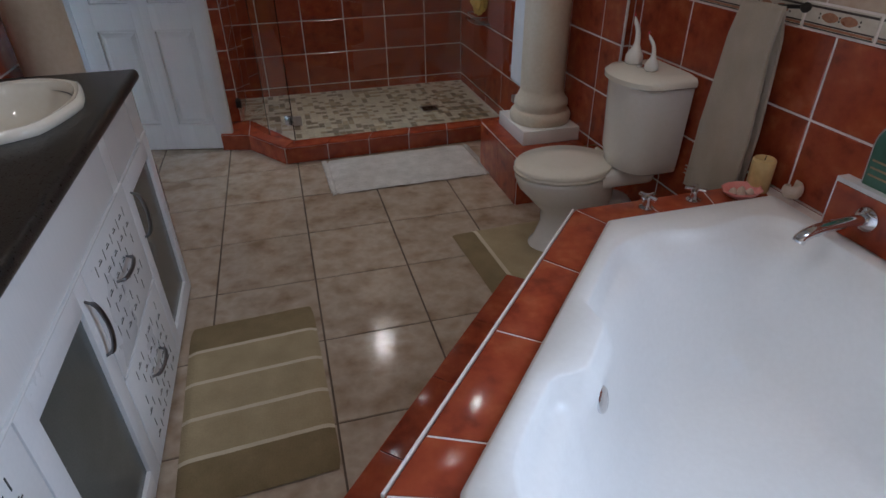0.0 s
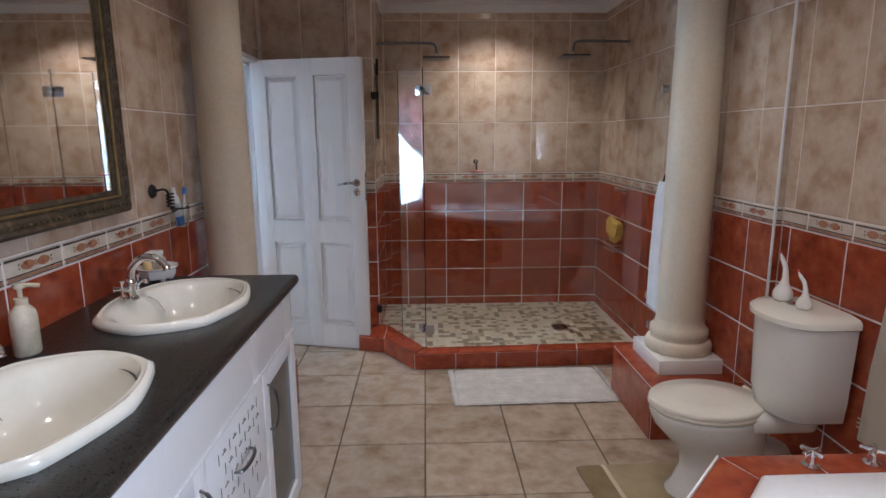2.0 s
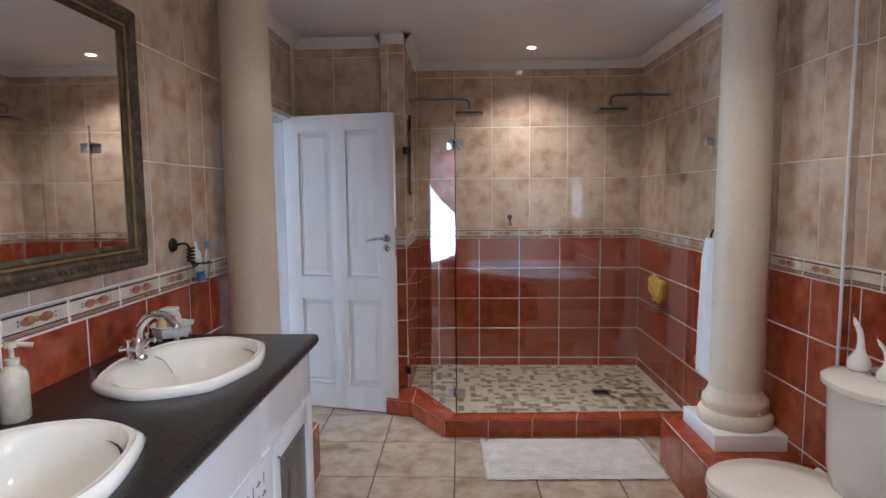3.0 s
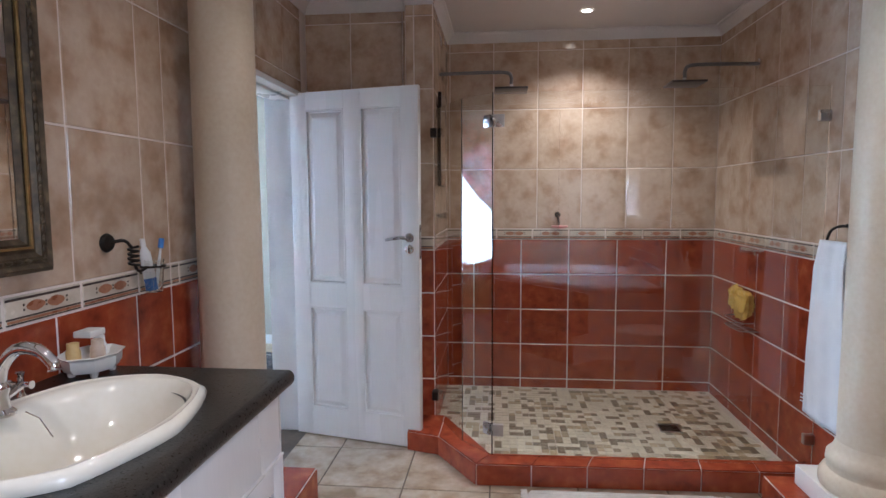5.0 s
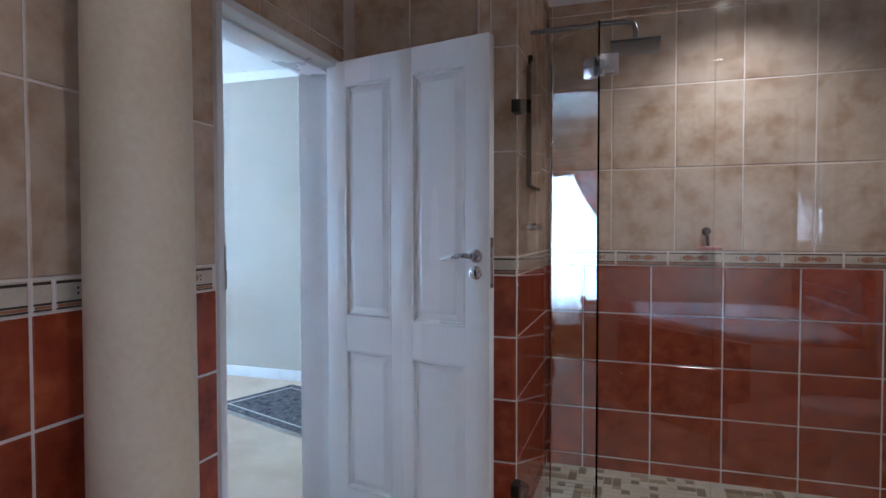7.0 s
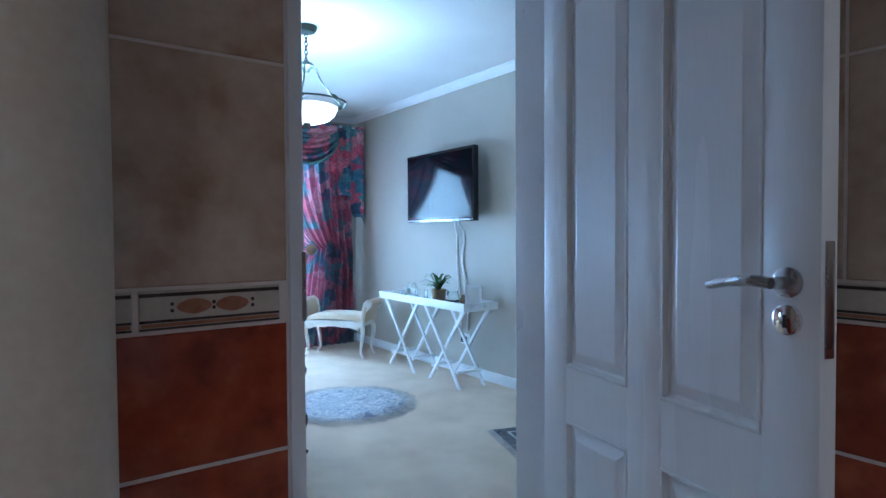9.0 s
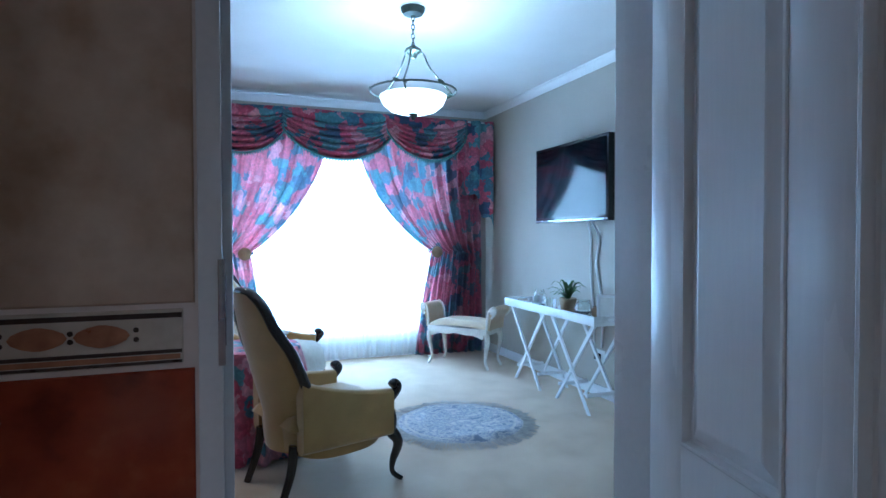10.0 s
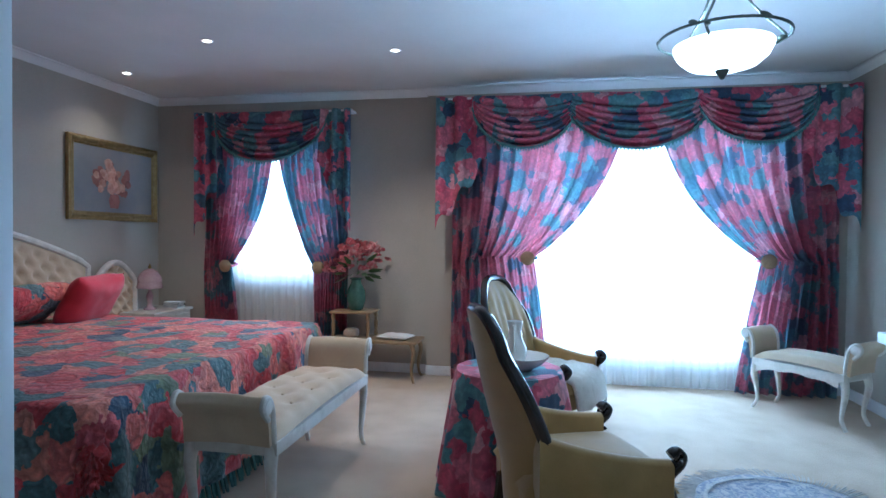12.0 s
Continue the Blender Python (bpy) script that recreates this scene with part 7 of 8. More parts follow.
# ---- armchairs ----
def armchair(m, label, fleece, H):
    c = thing("armchair", label, "armchair", m, "yellow armchairs")
    Y = M["yellow_velvet"]
    bm = bm_()

    def seat(u, v):
        x, y = (u - 0.5) * 0.54, -0.27 + 0.58 * v
        e = (min(1, 9 * min(u, 1 - u)) * min(1, 9 * min(v, 1 - v))) ** 0.4
        x *= 0.9 + 0.14 * v
        return (x, y + 0.03 * v * math.sin(math.pi * u), 0.36 + 0.07 * e + 0.02 * math.sin(math.pi * u) * math.sin(math.pi * v))
    sheet(bm, 28, 28, seat)
    part("seat", bm, Y, c, angle=80)
    bm = bm_()
    sheet(bm, 40, 6, lambda u, v: Vector((0.275 * math.cos(2 * math.pi * u) * (1.02 - 0.05 * v) * abs(math.cos(2 * math.pi * u)) ** -0.35 if abs(math.cos(2 * math.pi * u)) > 0.02 else 0.0,
                                          0.02 + 0.29 * math.sin(2 * math.pi * u) * (1.0 - 0.04 * v) * (abs(math.sin(2 * math.pi * u)) ** -0.35 if abs(math.sin(2 * math.pi * u)) > 0.02 else 0.0),
                                          0.375 - 0.155 * v - 0.02 * v * math.cos(4 * math.pi * u))), wrap=True)
    part("apron", bm, Y, c, angle=60)

    def back(u, v, o=0.0):
        w = 2 * u - 1
        wid = 0.40 + 0.15 * math.sin(math.pi * min(1, v * 0.62 + 0.12))
        x = w * wid / 2 * (1 - 0.30 * smooth(0.72, 1, v) * abs(w) ** 0.5 * 0.6)
        z = 0.40 + v * (H - 0.15 * abs(w) ** 3.0)
        y = -0.25 - 0.16 * v ** 1.2 + 0.10 * w * w * (1 - 0.4 * v)
        return Vector((x, y + o, z))
    bm = bm_()
    n, k = 24, 24
    fr = sheet(bm, n, k, lambda u, v: back(u, v, 0.045 * (math.sin(math.pi * u) * math.sin(math.pi * min(1, v + 0.08))) ** 0.4 + 0.008 - 0.012 * (abs(math.cos(6 * math.pi * u))) ** 6 * math.sin(math.pi * v)))
    part("backrest", bm, Y, c, "buttoned yellow backrest", 80)
    bm = bm_()
    sheet(bm, n, k, lambda u, v: back(u, max(0, 1.25 * v - 0.25), -0.05 * (math.sin(math.pi * u)) ** 0.5 * (0.5 + 0.5 * math.sin(math.pi * v)) - 0.004) + Vector((0, 0, min(0, (1.25 * v - 0.25) * 0.7))))
    part("back_cover", bm, Y, c, angle=80)
    bm = bm_()
    edge = [back(0, v / 14) for v in range(14)] + [back(u / 18, 1) for u in range(19)] + [back(1, 1 - v / 14) for v in range(1, 15)]
    tube(bm, edge, [0.026] * len(edge), 9)
    part("back_frame", bm, M["dark_wood"], c, "dark carved wooden back frame")
    for s in (-1, 1):
        bm = bm_()

        def arm(u, v):
            y = -0.24 + 0.50 * u
            a = 2 * math.pi * v
            top = 0.515 - 0.02 * u + 0.09 * (1 - u) ** 2
            z0 = 0.25
            return (s * (0.255 + 0.035 * u) + 0.038 * math.cos(a) * (1 if math.sin(a) > 0 else 0.9), y, (top - 0.03 if math.sin(a) > 0 else z0 + 0.03) + 0.03 * math.sin(a))
        vs = sheet(bm, 16, 16, arm)
        bm.faces.new([r for r in vs[-1][:-1]])
        bm.faces.new([r for r in reversed(vs[0][:-1])])
        part("arm", bm, Y, c, angle=60)
        bm = bm_()
        tube(bm, curve([(s * 0.285, 0.265, 0.24), (s * 0.285, 0.275, 0.34), (s * 0.30, 0.255, 0.42), (s * 0.30, 0.285, 0.475), (s * 0.30, 0.308, 0.505), (s * 0.30, 0.285, 0.525), (s * 0.30, 0.258, 0.508)], 5),
             [0.020 + 0.006 * math.sin(k * 0.5) for k in range(31)], 10)
        part("arm_front", bm, M["dark_wood"], c, "dark scrolled wooden arm front")
        bm = bm_()
        tube(bm, curve([(s * 0.27, 0.27, 0.27), (s * 0.295, 0.305, 0.20), (s * 0.275, 0.285, 0.10), (s * 0.275, 0.285, 0.04), (s * 0.30, 0.325, 0.0)], 6), [0.036 - 0.022 * min(1, k / 15) for k in range(25)], 10)
        part("leg", bm, M["dark_wood"], c, "dark curved leg")
        bm = bm_()
        tube(bm, curve([(s * 0.19, -0.24, 0.28), (s * 0.195, -0.26, 0.15), (s * 0.20, -0.315, 0.0)], 6), [0.026 - 0.008 * k / 12 for k in range(13)], 8)
        part("leg", bm, M["dark_wood"], c, "dark raked back leg")
    if fleece:
        bm = bm_()
        sheet(bm, 40, 46, lambda u, v: Vector(seat(u * 0.86 + 0.07, min(1, v * 1.15 + 0.05))) + Vector((0, 0.03 * smooth(0.75, 1, v), 0.016 - 0.13 * smooth(0.80, 1, v) + 0.014 * noise.noise(Vector((u * 14, v * 14, 0))))))
        thick(part("fleece", bm, M["sheepskin"], c, "white sheepskin over the seat", 80), 0.02)
    return c


armchair(pose(-3.35, 4.10, 0, 0, 0, 20), "yellow velvet armchair with dark carved wooden frame", False, 0.62)
armchair(pose(-4.88, 3.98, 0, 0, 0, -25), "yellow buttoned armchair with a white sheepskin on its seat", True, 0.62)


# ---- round table ----
tb = thing("round_table", "round side table under a long floral cloth", "table", pose(-3.98, 3.80, 0))
bm = bm_()
lathe(bm, [(0.03, 0), (0.16, 0.01), (0.16, 0.03), (0.03, 0.06), (0.03, 0.585), (0.265, 0.59), (0.265, 0.614)], 32)
part("stand", bm, M["gold_wood"], tb)
tc = thing("tablecloth", "floor-length floral tablecloth on the round table", "tablecloth", pose(-3.98, 3.80, 0))
bm = bm_()


def cloth(u, v):
    a = 2 * math.pi * u
    if v < 0.3:
        r = 0.275 * v / 0.3
        return (r * math.cos(a), r * math.sin(a), 0.6195)
    s = (v - 0.3) / 0.7
    r = 0.275 + 0.012 * min(1, s * 8) + 0.075 * s + (0.035 * s + 0.003) * math.sin(11 * a + 1.5 * math.sin(3 * a)) + 0.015 * s * math.sin(23 * a)
    return (r * math.cos(a), r * math.sin(a), 0.6195 - 0.012 * min(1, s * 10) - 0.595 * s + 0.0)


sheet(bm, 132, 40, cloth, wrap=True)
bmesh.ops.remove_doubles(bm, verts=bm.verts, dist=1e-5)
thick(part("cloth", bm, M["swag"], tc, angle=70), 0.003)
bw = thing("wash_bowl", "white ceramic bowl on the round table", "bowl", pose(-3.96, 3.87, 0.622))
bm = bm_()
lathe(bm, [(0.05, 0), (0.055, 0.01), (0.10, 0.03), (0.135, 0.065), (0.14, 0.075), (0.13, 0.07), (0.09, 0.035), (0, 0.018)], 32)
part("bowl", bm, M["ceramic"], bw)
pt = thing("water_pitcher", "white ceramic pitcher standing in the bowl", "pitcher", pose(-3.97, 3.83, 0.642))
bm = bm_()
lathe(bm, [(0.04, 0), (0.045, 0.005), (0.062, 0.05), (0.062, 0.09), (0.04, 0.14), (0.032, 0.18), (0.042, 0.23), (0.039, 0.23), (0.029, 0.18), (0, 0.10)], 24)
part("body", bm, M["ceramic"], pt)
bm = bm_()
tube(bm, curve([(0.035, 0, 0.20), (0.085, 0, 0.21), (0.095, 0, 0.14), (0.06, 0, 0.08)], 5), 0.008, 7)
part("handle", bm, M["ceramic"], pt)


# ---- rugs ----
rg = thing("round_rug", "round blue and white floral rug with a fringed edge", "rug", pose(-3.93, 5.16, 0) @ Matrix.Diagonal((0.92, 0.92, 1.0, 1.0)))
bm = bm_()
sheet(bm, 72, 14, lambda u, v: (0.47 * v * math.cos(2 * math.pi * u), 0.47 * v * math.sin(2 * math.pi * u), 0.008 + 0.007 * v * noise.noise(Vector((3 * math.cos(6.283 * u), 3 * math.sin(6.283 * u), v * 3))) + 0.026 * (math.exp(-((u - 0.98) / 0.05) ** 2) + math.exp(-((u - 0.06) / 0.04) ** 2)) * smooth(0.55, 0.75, v) * (1 - smooth(0.85, 1.0, v))), wrap=True)
bmesh.ops.remove_doubles(bm, verts=bm.verts, dist=1e-5)
part("rug_surface", bm, M["rug_blue"], rg, angle=80)
bm = bm_()
sheet(bm, 72, 2, lambda u, v: ((0.40 + 0.022 * v) * math.cos(2 * math.pi * u), (0.40 + 0.022 * v) * math.sin(2 * math.pi * u), 0.0135 + 0.007 * 0.87 * noise.noise(Vector((3 * math.cos(6.283 * u), 3 * math.sin(6.283 * u), 0.87 * 3)))), wrap=True)
part("band", bm, M["rug_fringe"], rg)
bm = bm_()
rng = random.Random(8)
for k in range(230):
    a = 2 * math.pi * k / 230 + rng.uniform(-0.008, 0.008)
    r = rng.uniform(0.54, 0.60)
    tube(bm, [(0.465 * math.cos(a), 0.465 * math.sin(a), 0.008), (0.50 * math.cos(a), 0.50 * math.sin(a), 0.007), (r * math.cos(a + 0.02), r * math.sin(a + 0.02), 0.003)], [0.004, 0.0035, 0.0025], 4)
tagged(part("fringe", bm, M["rug_fringe"], rg), kind="stuff")
rd = thing("persian_rug", "dark grey patterned rug with a tasselled end", "rug", pose(-2.80, 5.64, 0, 0, 0, -20))
bm = bm_()
sheet(bm, 30, 20, lambda u, v: (1.15 * u, 0.72 * v, 0.007 + 0.002 * noise.noise(Vector((u * 8, v * 8, 0)))))
thick(part("rug_surface", bm, M["rug_dark"], rd, angle=80), 0.006)
bm = bm_()
for a in ((0.07, 0.07, 1.08, 0.085), (0.07, 0.635, 1.08, 0.65), (0.07, 0.085, 0.085, 0.635), (1.065, 0.085, 1.08, 0.635)):
    box(bm, a[0], a[1], 0.0108, a[2], a[3], 0.0125)
part("border", bm, M["rug_fringe"], rd)
bm = bm_()
for k in range(60):
    x = 1.15 * k / 59
    tube(bm, [(x, 0.0, 0.007), (x + rng.uniform(-0.01, 0.01), -0.045, 0.003)], [0.004, 0.003], 4)
tagged(part("fringe", bm, M["rug_fringe"], rd), kind="stuff")


# ---- bed ----
def bed():
    b = thing("bed", "wide bed with a buttoned upholstered headboard", "bed")
    x0, x1, y0, y1 = -4.90, -2.80, 0.13, 2.34
    bm = bm_()
    box(bm, x0, y0, 0.05, x1, y1, 0.32, 0.01)
    part("base", bm, M["cream_fabric"], b)
    bm = bm_()
    box(bm, x0, y0, 0.321, x1, y1, 0.64, 0.05, 4)
    part("mattress", bm, M["paper"], b)

    def board(a, c, zs, zt, name):
        bm = bm_()
        n = max(3, round((c - a) / 0.14))

        def f(u, v):
            h = zs + (zt - zs) * max(0.0, math.sin(math.pi * u)) ** 0.7 * (0.75 + 0.25 * math.sin(math.pi * u))
            z = 0.35 + (h - 0.35) * v
            p, q = u * n, v * 5
            t = (abs(math.cos(math.pi * (p + q))) * abs(math.cos(math.pi * (p - q)))) ** 1.8
            return (a + (c - a) * u, 0.095 - 0.05 * t * min(1, 10 * min(u, 1 - u)) * min(1, 8 * (1 - v)), z)
        sheet(bm, 96, 40, f)
        thick(part(name, bm, M["cream_fabric"], b, "buttoned cream headboard", 80), 0.012)
        bm = bm_()
        pts = [Vector(f(0, v / 8)) for v in range(9)] + [Vector(f(u / 40, 1)) for u in range(1, 41)] + [Vector(f(1, 1 - v / 8)) for v in range(1, 9)]
        tube(bm, [p * 1.0 + Vector((0, 0.0, 0)) for p in pts], 0.028, 9)
        part("headboard_frame", bm, M["antique_white"], b, "white carved headboard frame")
    board(-5.30, -2.45, 1.03, 1.40, "headboard")
    board(-5.88, -5.37, 0.86, 1.05, "side_headboard")
    s = thing("bedspread", "quilted floral bedspread in pink, red and teal", "bedspread")

    def f(u, v):
        o = 0.60
        px, py = x0 - o + (x1 - x0 + 2 * o) * u, 0.30 + (y1 + o - 0.30) * v
        dx = max(x0 + 0.03 - px, 0, px - x1 + 0.03)
        dy = max(0, py - y1 + 0.03)
        d = math.hypot(dx, dy)
        cx, cy = min(max(px, x0 + 0.03), x1 - 0.03), min(py, y1 - 0.03)
        z = 0.678 + 0.02 * noise.noise(Vector((px * 2.2, py * 2.2, 0))) + 0.010 * noise.noise(Vector((px * 6, py * 6, 3)))
        if d > 0:
            ux, uy = (px - cx) / d, (py - cy) / d
            out = 0.075 * (1 - math.exp(-d / 0.05)) + 0.04 * d + (0.022 * math.sin(16 * (px * abs(uy) + py * abs(ux)) + 2 * math.atan2(uy, ux)) + 0.01 * math.sin(37 * (px * abs(uy) + py * abs(ux)))) * min(1, d * 4)
            cx, cy = cx + ux * out, cy + uy * out
            z = z - max(0, d - 0.045) ** 1.0 * min(1, 0.35 + d * 6)
            z = max(z, 0.075)
        return (cx, cy, z)
    bm = bm_()
    sheet(bm, 150, 130, f)
    thick(part("quilt", bm, M["bedspread"], s, angle=80), 0.006)
    bm = bm_()
    pts = []
    for k in range(150):
        pts.append((x0 - 0.045 + (x1 - x0 + 0.09) * k / 149, y1 + 0.055))
    for k, (x, y) in enumerate(pts):
        w = 0.018 * math.sin(k * 1.3)
        tube(bm, [(x, y + w, 0.10), (x + 0.004, y + w + 0.012, 0.06), (x, y + w + 0.018, 0.02)], [0.008, 0.009, 0.007], 5)
    tagged(part("ruffle", bm, M["trim_teal"], s, "teal ruffled hem"), kind="stuff")


bed()


def pillow(name, m, sx, sy, t, mat, label):
    bm = bm_()

    def f(u, v, s):
        x, y = 2 * u - 1, 2 * v - 1
        e = max(0.0, (1 - x ** 4) * (1 - y ** 4)) ** 0.5
        k = 1 - 0.07 * (1 - abs(x * y))
        return (sx * x * k, sy * y * k, s * t * e + 0.006 * noise.noise(Vector((x * 3, y * 3, s))))
    for s in (-1, 1):
        sheet(bm, 24, 20, lambda u, v: f(u, v, s))
    bmesh.ops.remove_doubles(bm, verts=bm.verts, dist=0.004)
    return solo(name, bm, mat, label, "cushion", angle=80, m=m)


pillow("cushion", pose(-4.70, 0.66, 0.825, 62, 0, 12), 0.30, 0.20, 0.10, M["red_cloth"], "bright red satin cushion leaning on the bed")
pillow("pillow", pose(-4.25, 0.44, 0.795, 35, 0, 0), 0.38, 0.25, 0.10, M["bedspread"], "floral pillow matching the bedspread")
pillow("pillow", pose(-3.35, 0.44, 0.795, 35, 0, 0), 0.38, 0.25, 0.10, M["bedspread"], "floral pillow matching the bedspread")


# ---- bedside table ----
ns = thing("nightstand", "white painted bedside table with a drawer", "nightstand")
bm = bm_()
box(bm, -6.28, 0.02, 0.03, -5.72, 0.42, 0.555, 0.006)
part("body", bm, M["antique_white"], ns)
bm = bm_()
box(bm, -6.30, 0.012, 0.556, -5.70, 0.44, 0.58, 0.006)
part("top", bm, M["antique_white"], ns)
for z0, z1 in ((0.34, 0.53), (0.08, 0.32)):
    bm = bm_()
    box(bm, -6.25, 0.4205, z0, -5.75, 0.436, z1, 0.004)
    d = part("drawer", bm, M["antique_white"], ns)
    bm = bm_()
    bmesh.ops.create_icosphere(bm, subdivisions=2, radius=0.014, matrix=pose(-6.0, 0.448, (z0 + z1) / 2))
    part("knob", bm, M["gilt"], d)
for x in (-6.26, -5.77):
    for y in (0.04, 0.37):
        bm = bm_()
        box(bm, x, y, 0.0, x + 0.03, y + 0.03, 0.0295, 0.003)
        part("leg", bm, M["antique_white"], ns)
bl = thing("bedside_lamp", "small bedside lamp with a pink glass domed shade", "table lamp", pose(-5.96, 0.20, 0.5805))
bm = bm_()
lathe(bm, [(0.055, 0), (0.06, 0.008), (0.03, 0.03), (0.018, 0.06), (0.028, 0.10), (0.032, 0.14), (0.014, 0.18), (0.010, 0.24), (0, 0.245)], 24)
part("base", bm, M["pink_glass"], bl)
bm = bm_()
lathe(bm, [(0.115, 0.21), (0.118, 0.225), (0.105, 0.27), (0.112, 0.285), (0.10, 0.33), (0.07, 0.37), (0.03, 0.395), (0.008, 0.40)], 28)
part("shade", bm, M["pink_glass"], bl)
bm = bm_()
lathe(bm, [(0.008, 0.40), (0.016, 0.41), (0.012, 0.425), (0.004, 0.44), (0, 0.45)], 14)
part("finial", bm, M["gilt"], bl)
for k, (dx, mt) in enumerate(((0.0, "paper"), (0.008, "frosted"), (-0.004, "paper"))):
    bk = thing("book", "small hardback book lying on the bedside table", "book", pose(-6.19 + dx, 0.30, 0.5805 + 0.0195 * k, 0, 0, 6 * k - 4), "bedside books")
    bm = bm_()
    box(bm, -0.055, -0.08, 0.002, 0.053, 0.08, 0.017)
    part("pages", bm, M["paper"], bk)
    bm = bm_()
    for z in (0.0, 0.0172):
        box(bm, -0.058, -0.084, z, 0.058, 0.084, z + 0.0018)
    box(bm, -0.059, -0.084, 0.0, -0.0562, 0.084, 0.019)
    part("cover", bm, M[mt], bk)

# ---- painting ----
pa = thing("painting", "still life of pale roses in a wide gilt frame", "painting")
x0, x1, z0, z1 = -6.30, -5.17, 1.435, 2.165
rows = []
bm = bm_()
for ins, dep in [(0.0, 0.004), (0.0, 0.035), (0.02, 0.045), (0.035, 0.04), (0.05, 0.025), (0.06, 0.028), (0.075, 0.018)]:
    rows.append([bm.verts.new((xx, WY0 + dep, zz)) for xx, zz in ((x0 + ins, z0 + ins), (x1 - ins, z0 + ins), (x1 - ins, z1 - ins), (x0 + ins, z1 - ins))])
for a, c in zip(rows, rows[1:]):
    for i in range(4):
        bm.faces.new((a[i], a[(i + 1) % 4], c[(i + 1) % 4], c[i]))
part("frame", bm, M["gilt"], pa, "bright gilt moulded frame", 15)
M["canvas"] = surface("canvas", [(0.3, (0.20, 0.21, 0.23)), (0.5, (0.25, 0.26, 0.28)), (0.7, (0.33, 0.30, 0.29))], 2.5, 0.6, bump=0.3, grain=200)
M["rose_paint"] = surface("rose_paint", [(0.3, (0.50, 0.22, 0.17)), (0.7, (0.70, 0.47, 0.38))], 20, 0.6, bump=0.3, vary=0.2)
M["rose_dark"] = surface("rose_dark", [(0.3, (0.24, 0.09, 0.08)), (0.7, (0.36, 0.16, 0.14))], 20, 0.6, bump=0.3, vary=0.2)
bm = bm_()
box(bm, x0 + 0.07, WY0 + 0.012, z0 + 0.07, x1 - 0.07, WY0 + 0.016, z1 - 0.07)
cv = part("canvas", bm, M["canvas"], pa, "grey-blue painted canvas")
rng = random.Random(11)
for k in range(44):
    a, r = rng.uniform(0, 6.28), rng.uniform(0, 1) ** 0.6
    x, z = (x0 + x1) / 2 + 0.02 + 0.23 * r * math.cos(a), 1.80 + 0.17 * r * math.sin(a)
    q = rng.uniform(0.03, 0.05)
    bm = bm_()
    bm.faces.new([bm.verts.new((x + q * (1 + 0.2 * math.sin(3 * b + k)) * math.cos(b), WY0 + 0.0166 + 0.00004 * k, z + q * math.sin(b))) for b in [2 * math.pi * i / 12 for i in range(12)]])
    part("painted_rose", bm, M["rose_dark"] if k < 20 else M["rose_paint"], cv)
bm = bm_()
vx = (x0 + x1) / 2 + 0.02
bm.faces.new([bm.verts.new((vx + a, WY0 + 0.0164, b)) for a, b in ((-0.05, 1.55), (0.05, 1.55), (0.07, 1.62), (0.05, 1.68), (-0.05, 1.68), (-0.07, 1.62))])
part("painted_vase", bm, M["rose_dark"], cv)

# ---- two-tier side table with flowers ----
tt = thing("side_table", "gilt wooden two-tier side table with turned legs", "side table")
bm = bm_()
box(bm, -6.29, 2.02, 0.345, -5.93, 2.86, 0.37, 0.006)
part("lower_top", bm, M["gold_wood"], tt)
bm = bm_()
box(bm, -6.29, 2.03, 0.60, -5.97, 2.42, 0.62, 0.006)
part("upper_top", bm, M["gold_wood"], tt)
for x in (-6.26, -6.0):
    for y in (2.06, 2.39):
        bm = bm_()
        lathe(bm, [(0.014, 0.37), (0.020, 0.39), (0.012, 0.42), (0.018, 0.46), (0.020, 0.49), (0.011, 0.53), (0.020, 0.57), (0.014, 0.60)], 14, (x, y, 0))
        part("post", bm, M["gold_wood"], tt)
for x, sx in ((-6.25, -1), (-5.97, 1)):
    for y, sy in ((2.07, -1), (2.81, 1)):
        bm = bm_()
        tube(bm, curve([(x, y, 0.345), (x + sx * 0.015, y + sy * 0.02, 0.26), (x, y, 0.13), (x + sx * 0.004, y + sy * 0.005, 0.05), (x + sx * 0.02, y + sy * 0.025, 0.0)], 5), [0.024 - 0.012 * min(1, k / 14) for k in range(21)], 9)
        part("leg", bm, M["gold_wood"], tt)
vs_ = thing("flower_vase", "green glazed vase with a large bunch of pink silk roses", "vase", pose(-6.13, 2.235, 0.6205))
bm = bm_()
lathe(bm, [(0.05, 0), (0.07, 0.02), (0.09, 0.10), (0.085, 0.18), (0.05, 0.25), (0.045, 0.28), (0.06, 0.30), (0.055, 0.30), (0.04, 0.27), (0, 0.26)], 26)
part("vase", bm, M["vase_green"], vs_)
rng = random.Random(21)
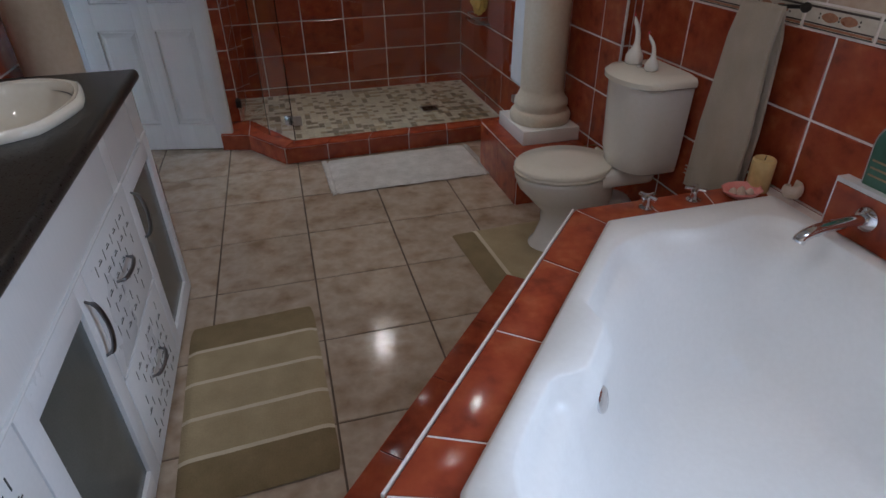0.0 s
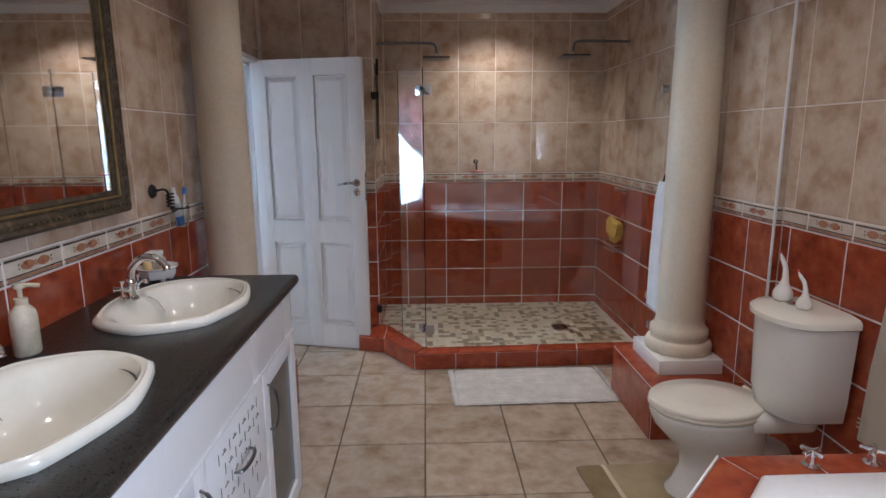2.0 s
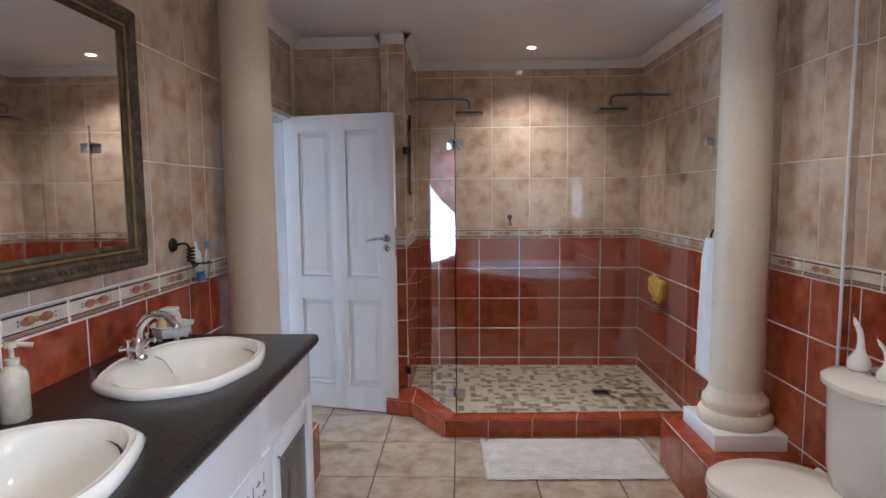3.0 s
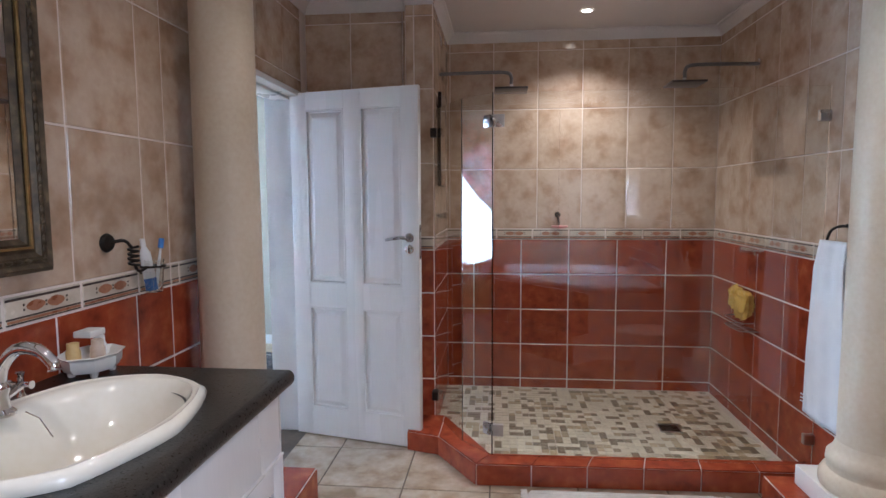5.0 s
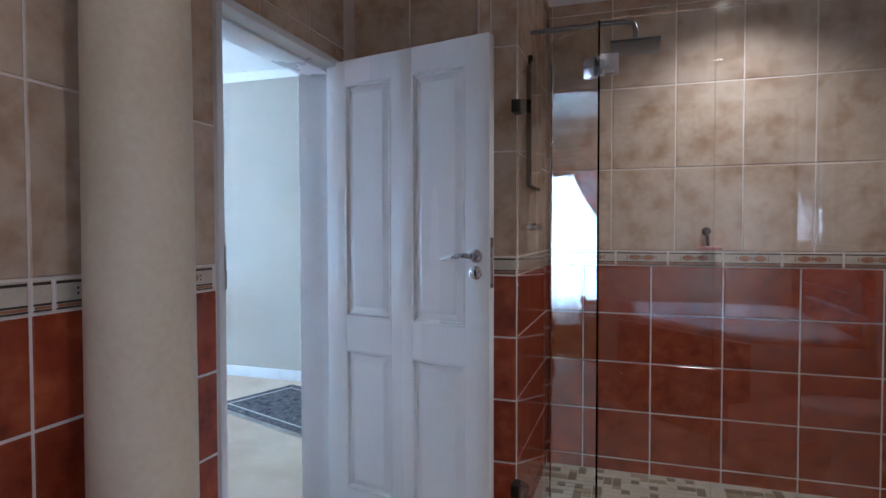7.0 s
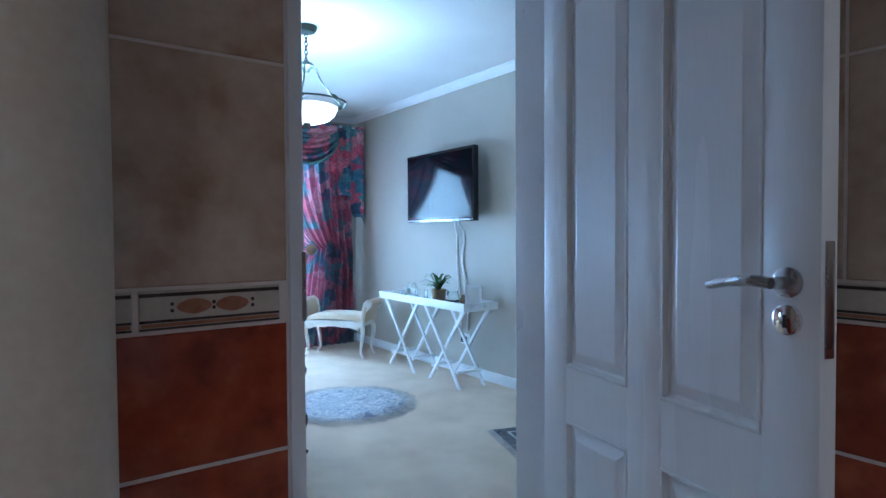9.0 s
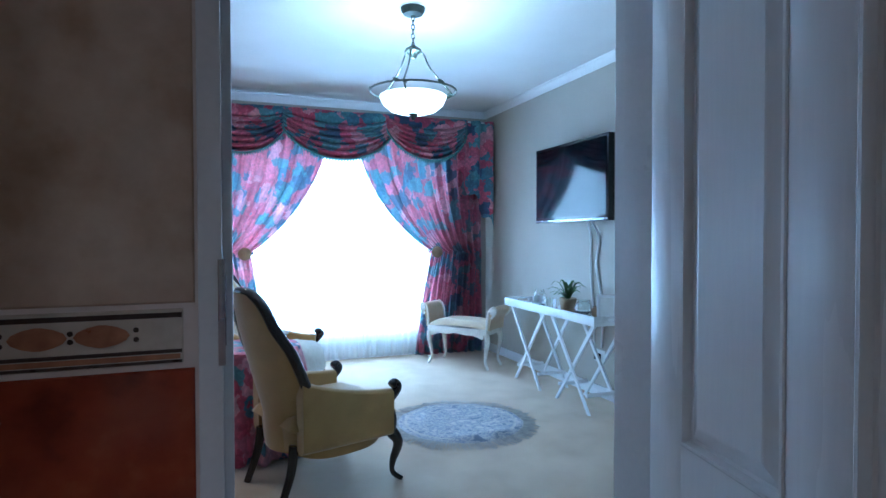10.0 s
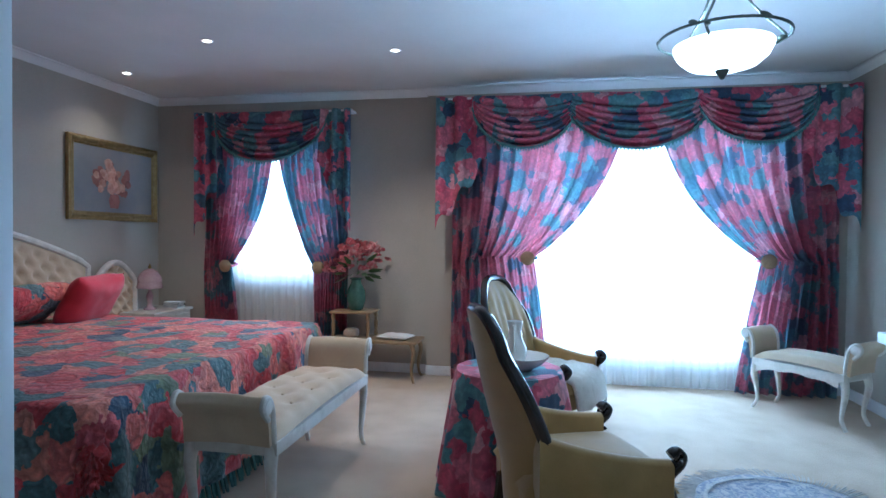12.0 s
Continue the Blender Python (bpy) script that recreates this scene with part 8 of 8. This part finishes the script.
for k in range(60):
    a, e = rng.uniform(0, 6.28), rng.uniform(-0.25, 1.3)
    r = rng.uniform(0.12, 0.33)
    p = Vector((r * math.cos(a) * math.cos(e) * 0.75, r * math.sin(a) * math.cos(e) * 1.05, 0.42 + 0.23 * math.sin(e)))
    bm = bm_()
    q = rng.uniform(0.032, 0.055)
    for j in range(9):
        b = j * 2.4
        d = Vector((math.cos(b), math.sin(b), rng.uniform(-0.3, 0.7))).normalized()
        sd_ = d.orthogonal().normalized()
        up = d.cross(sd_)
        vv = [bm.verts.new(p + d * q * s + sd_ * q * w + up * q * 0.25 * c) for s, w, c in ((0.1, 0, 0), (0.6, 0.5, 0.5), (1.05, 0.28, 1.0), (1.05, -0.28, 1.0), (0.6, -0.5, 0.5))]
        bm.faces.new(vv)
    bmesh.ops.create_icosphere(bm, subdivisions=1, radius=q * 0.5, matrix=Matrix.Translation(p))
    part("rose", bm, M["petal"], vs_)
for k in range(26):
    a, e = rng.uniform(0, 6.28), rng.uniform(-0.5, 0.9)
    d = Vector((math.cos(a) * math.cos(e), math.sin(a) * math.cos(e), math.sin(e)))
    p = Vector((0, 0, 0.36)) + d * 0.12
    sd_ = d.orthogonal().normalized()
    bm = bm_()
    bm.faces.new([bm.verts.new(p + d * s + sd_ * w) for s, w in ((0, 0), (0.05, 0.022), (0.12, 0.012), (0.15, 0), (0.12, -0.012), (0.05, -0.022))])
    part("leaf", bm, M["leaf"], vs_)
pillow("folded_cloth", pose(-6.10, 2.63, 0.393, 0, 0, 80), 0.15, 0.11, 0.022, M["paper"], "folded white cloth lying on the side table")
cake("ornament", (-6.10, 2.20, 0.412), (0.05, 0.07, 0.042), M["shell_mat"], "small pale ornament on the side table", "ornament", seed=5)


# ---- wall and floor pieces ----
tile_wall(wall_north, (-0.268, YB, 0), (1, 0, 0), (0, -1, 0), XR + 0.268, 0.197, 0.338, 0.1)
tile_wall(wall_nib, (-0.268, YB, 0), (0, -1, 0), (1, 0, 0), YB - 4.44, 0.25, 0.25)
tile_wall(wall_nib, (-0.43, 4.44, 0), (1, 0, 0), (0, -1, 0), 0.162, 1.0, 1.0, 1.0)
tile_wall(wall_nib, (XL, 4.55, 0), (1, 0, 0), (0, -1, 0), 0.63, 0.28, 0.28)
tile_wall(wall_east, (XR, 2.70, 0), (0, 1, 0), (-1, 0, 0), YB - 2.70, 0.20, 0.17)
tile_wall(wall_east, (XR + 0.04, YS, 0), (0, 1, 0), (-1, 0, 0), 2.70 - YS, 0.23, 0.13, skip=lambda a, b, z0, z1: b > 0.15 and a < 0.80 and z1 > 1.22 and z0 < 2.13)
tile_wall(wall_east, (XR, 2.70, 0), (1, 0, 0), (0, -1, 0), 0.04, 1.0, 1.0, 1.0)
tile_wall(wall_west, (XL, YS, 0), (0, 1, 0), (1, 0, 0), 3.0 - YS, 3.15 - 0.345 * 9, 2.879 - 0.3265 * 8, 0.02, beige_p=0.3265)
tile_wall(wall_west, (XL, 3.0, 0), (0, 1, 0), (1, 0, 0), DY0 - 0.031 - 3.0, 0.23, 0.252, 0.316, red_p=0.36, beige_p=0.34)
# over and beside the door
for y0, y1 in ((DY0 - 0.031, 3.83), (3.83, 4.157), (4.157, 4.445)):
    for z0, z1 in ((DZ + 0.032, 2.12), (2.12, 2.470), (2.470, 2.548)):
        w, h = y1 - y0 - 0.0045, z1 - z0 - 0.0045
        lay("beige_tile", tile_mesh(w, h, M["beige_tile"]), wall_west, Matrix.Translation((XL + 0.003, (y0 + y1) / 2, (z0 + z1) / 2)) @ Matrix(((0, 0, 1, 0), (1, 0, 0, 0), (0, 1, 0, 0), (0, 0, 0, 1))))

TX, TY = 0.43, 0.4365
xs = cuts(XL, XR + 0.04, 0.075, TX)
ys = cuts(YS, 4.55, 2.437, TY)
for x0, x1 in zip(xs, xs[1:]):
    for y0, y1 in zip(ys, ys[1:]):
        if x0 > 0.15 and y0 > 3.9:
            continue
        w, h = x1 - x0 - 0.007, y1 - y0 - 0.007
        if w > 0.01 and h > 0.01:
            lay("floor_tile", tile_mesh(w, h, M["floor_tile"], 0.006, 0.0018), floor, pose((x0 + x1) / 2, (y0 + y1) / 2, 0.0, 0, 0, 0))

bm = bm_()
poly(bm, [(-0.267, 4.43), (-0.20, 4.43), (0.07, 3.94), (1.638, 3.985), (1.638, YB - 0.001), (-0.267, YB - 0.001)], -0.003, 0.0075)
mos = setting("shower_floor", bm, M["mosaic_grout"], "cream and taupe stone mosaic shower floor", "floor")
rng = random.Random(5)
P = 0.0445
used, near = set(), 0
far = {"mosaic_light": bm_(), "mosaic_tan": bm_(), "mosaic_dark": bm_()}
dark = set()
cells = [(i, j) for j in range(33) for i in range(44)]
for i, j in cells:
    if (i, j) in used:
        continue
    q = rng.random()
    sw, sh = (2, 1) if q < 0.24 else (1, 2) if q < 0.40 else (1, 1)
    if any((i + a, j + b) in used for a in range(sw) for b in range(sh)):
        sw = sh = 1
    x, y = -0.266 + P * (i + sw / 2), 3.93 + P * (j + sh / 2)
    if x + sw * P / 2 > 1.637 or y + sh * P / 2 > YB - 0.002:
        continue
    line_y = 3.96 if x > 0.06 else 3.96 + (0.06 - x) * 1.75
    if y - sh * P / 2 < line_y + 0.012:
        continue
    used |= {(i + a, j + b) for a in range(sw) for b in range(sh)}
    beside = any((i + a, j + b) in dark for a in range(-1, sw + 1) for b in range(-1, sh + 1))
    q = rng.random()
    mt = "mosaic_dark" if q < (0.10 if beside else 0.42) else "mosaic_tan" if q > 0.80 else "mosaic_light"
    if mt == "mosaic_dark":
        dark |= {(i + a, j + b) for a in range(sw) for b in range(sh)}
    if near < 290:
        near += 1
        lay("mosaic_tile", tile_mesh(sw * P - 0.004, sh * P - 0.004, M[mt], 0.004, 0.001), mos, pose(x, y, 0.0105))
    else:
        a, b = sw * P / 2 - 0.002, sh * P / 2 - 0.002
        f = far[mt]
        lo = [f.verts.new((x + sx * a, y + sy * b, 0.007)) for sx, sy in ((-1, -1), (1, -1), (1, 1), (-1, 1))]
        hi = [f.verts.new((x + sx * (a - 0.001), y + sy * (b - 0.001), 0.0105)) for sx, sy in ((-1, -1), (1, -1), (1, 1), (-1, 1))]
        f.faces.new(hi)
        for k in range(4):
            f.faces.new((lo[k], lo[(k + 1) % 4], hi[(k + 1) % 4], hi[k]))
for mt, f in far.items():
    tagged(part("mosaic_tiles", f, M[mt], mos, angle=20), kind="stuff")
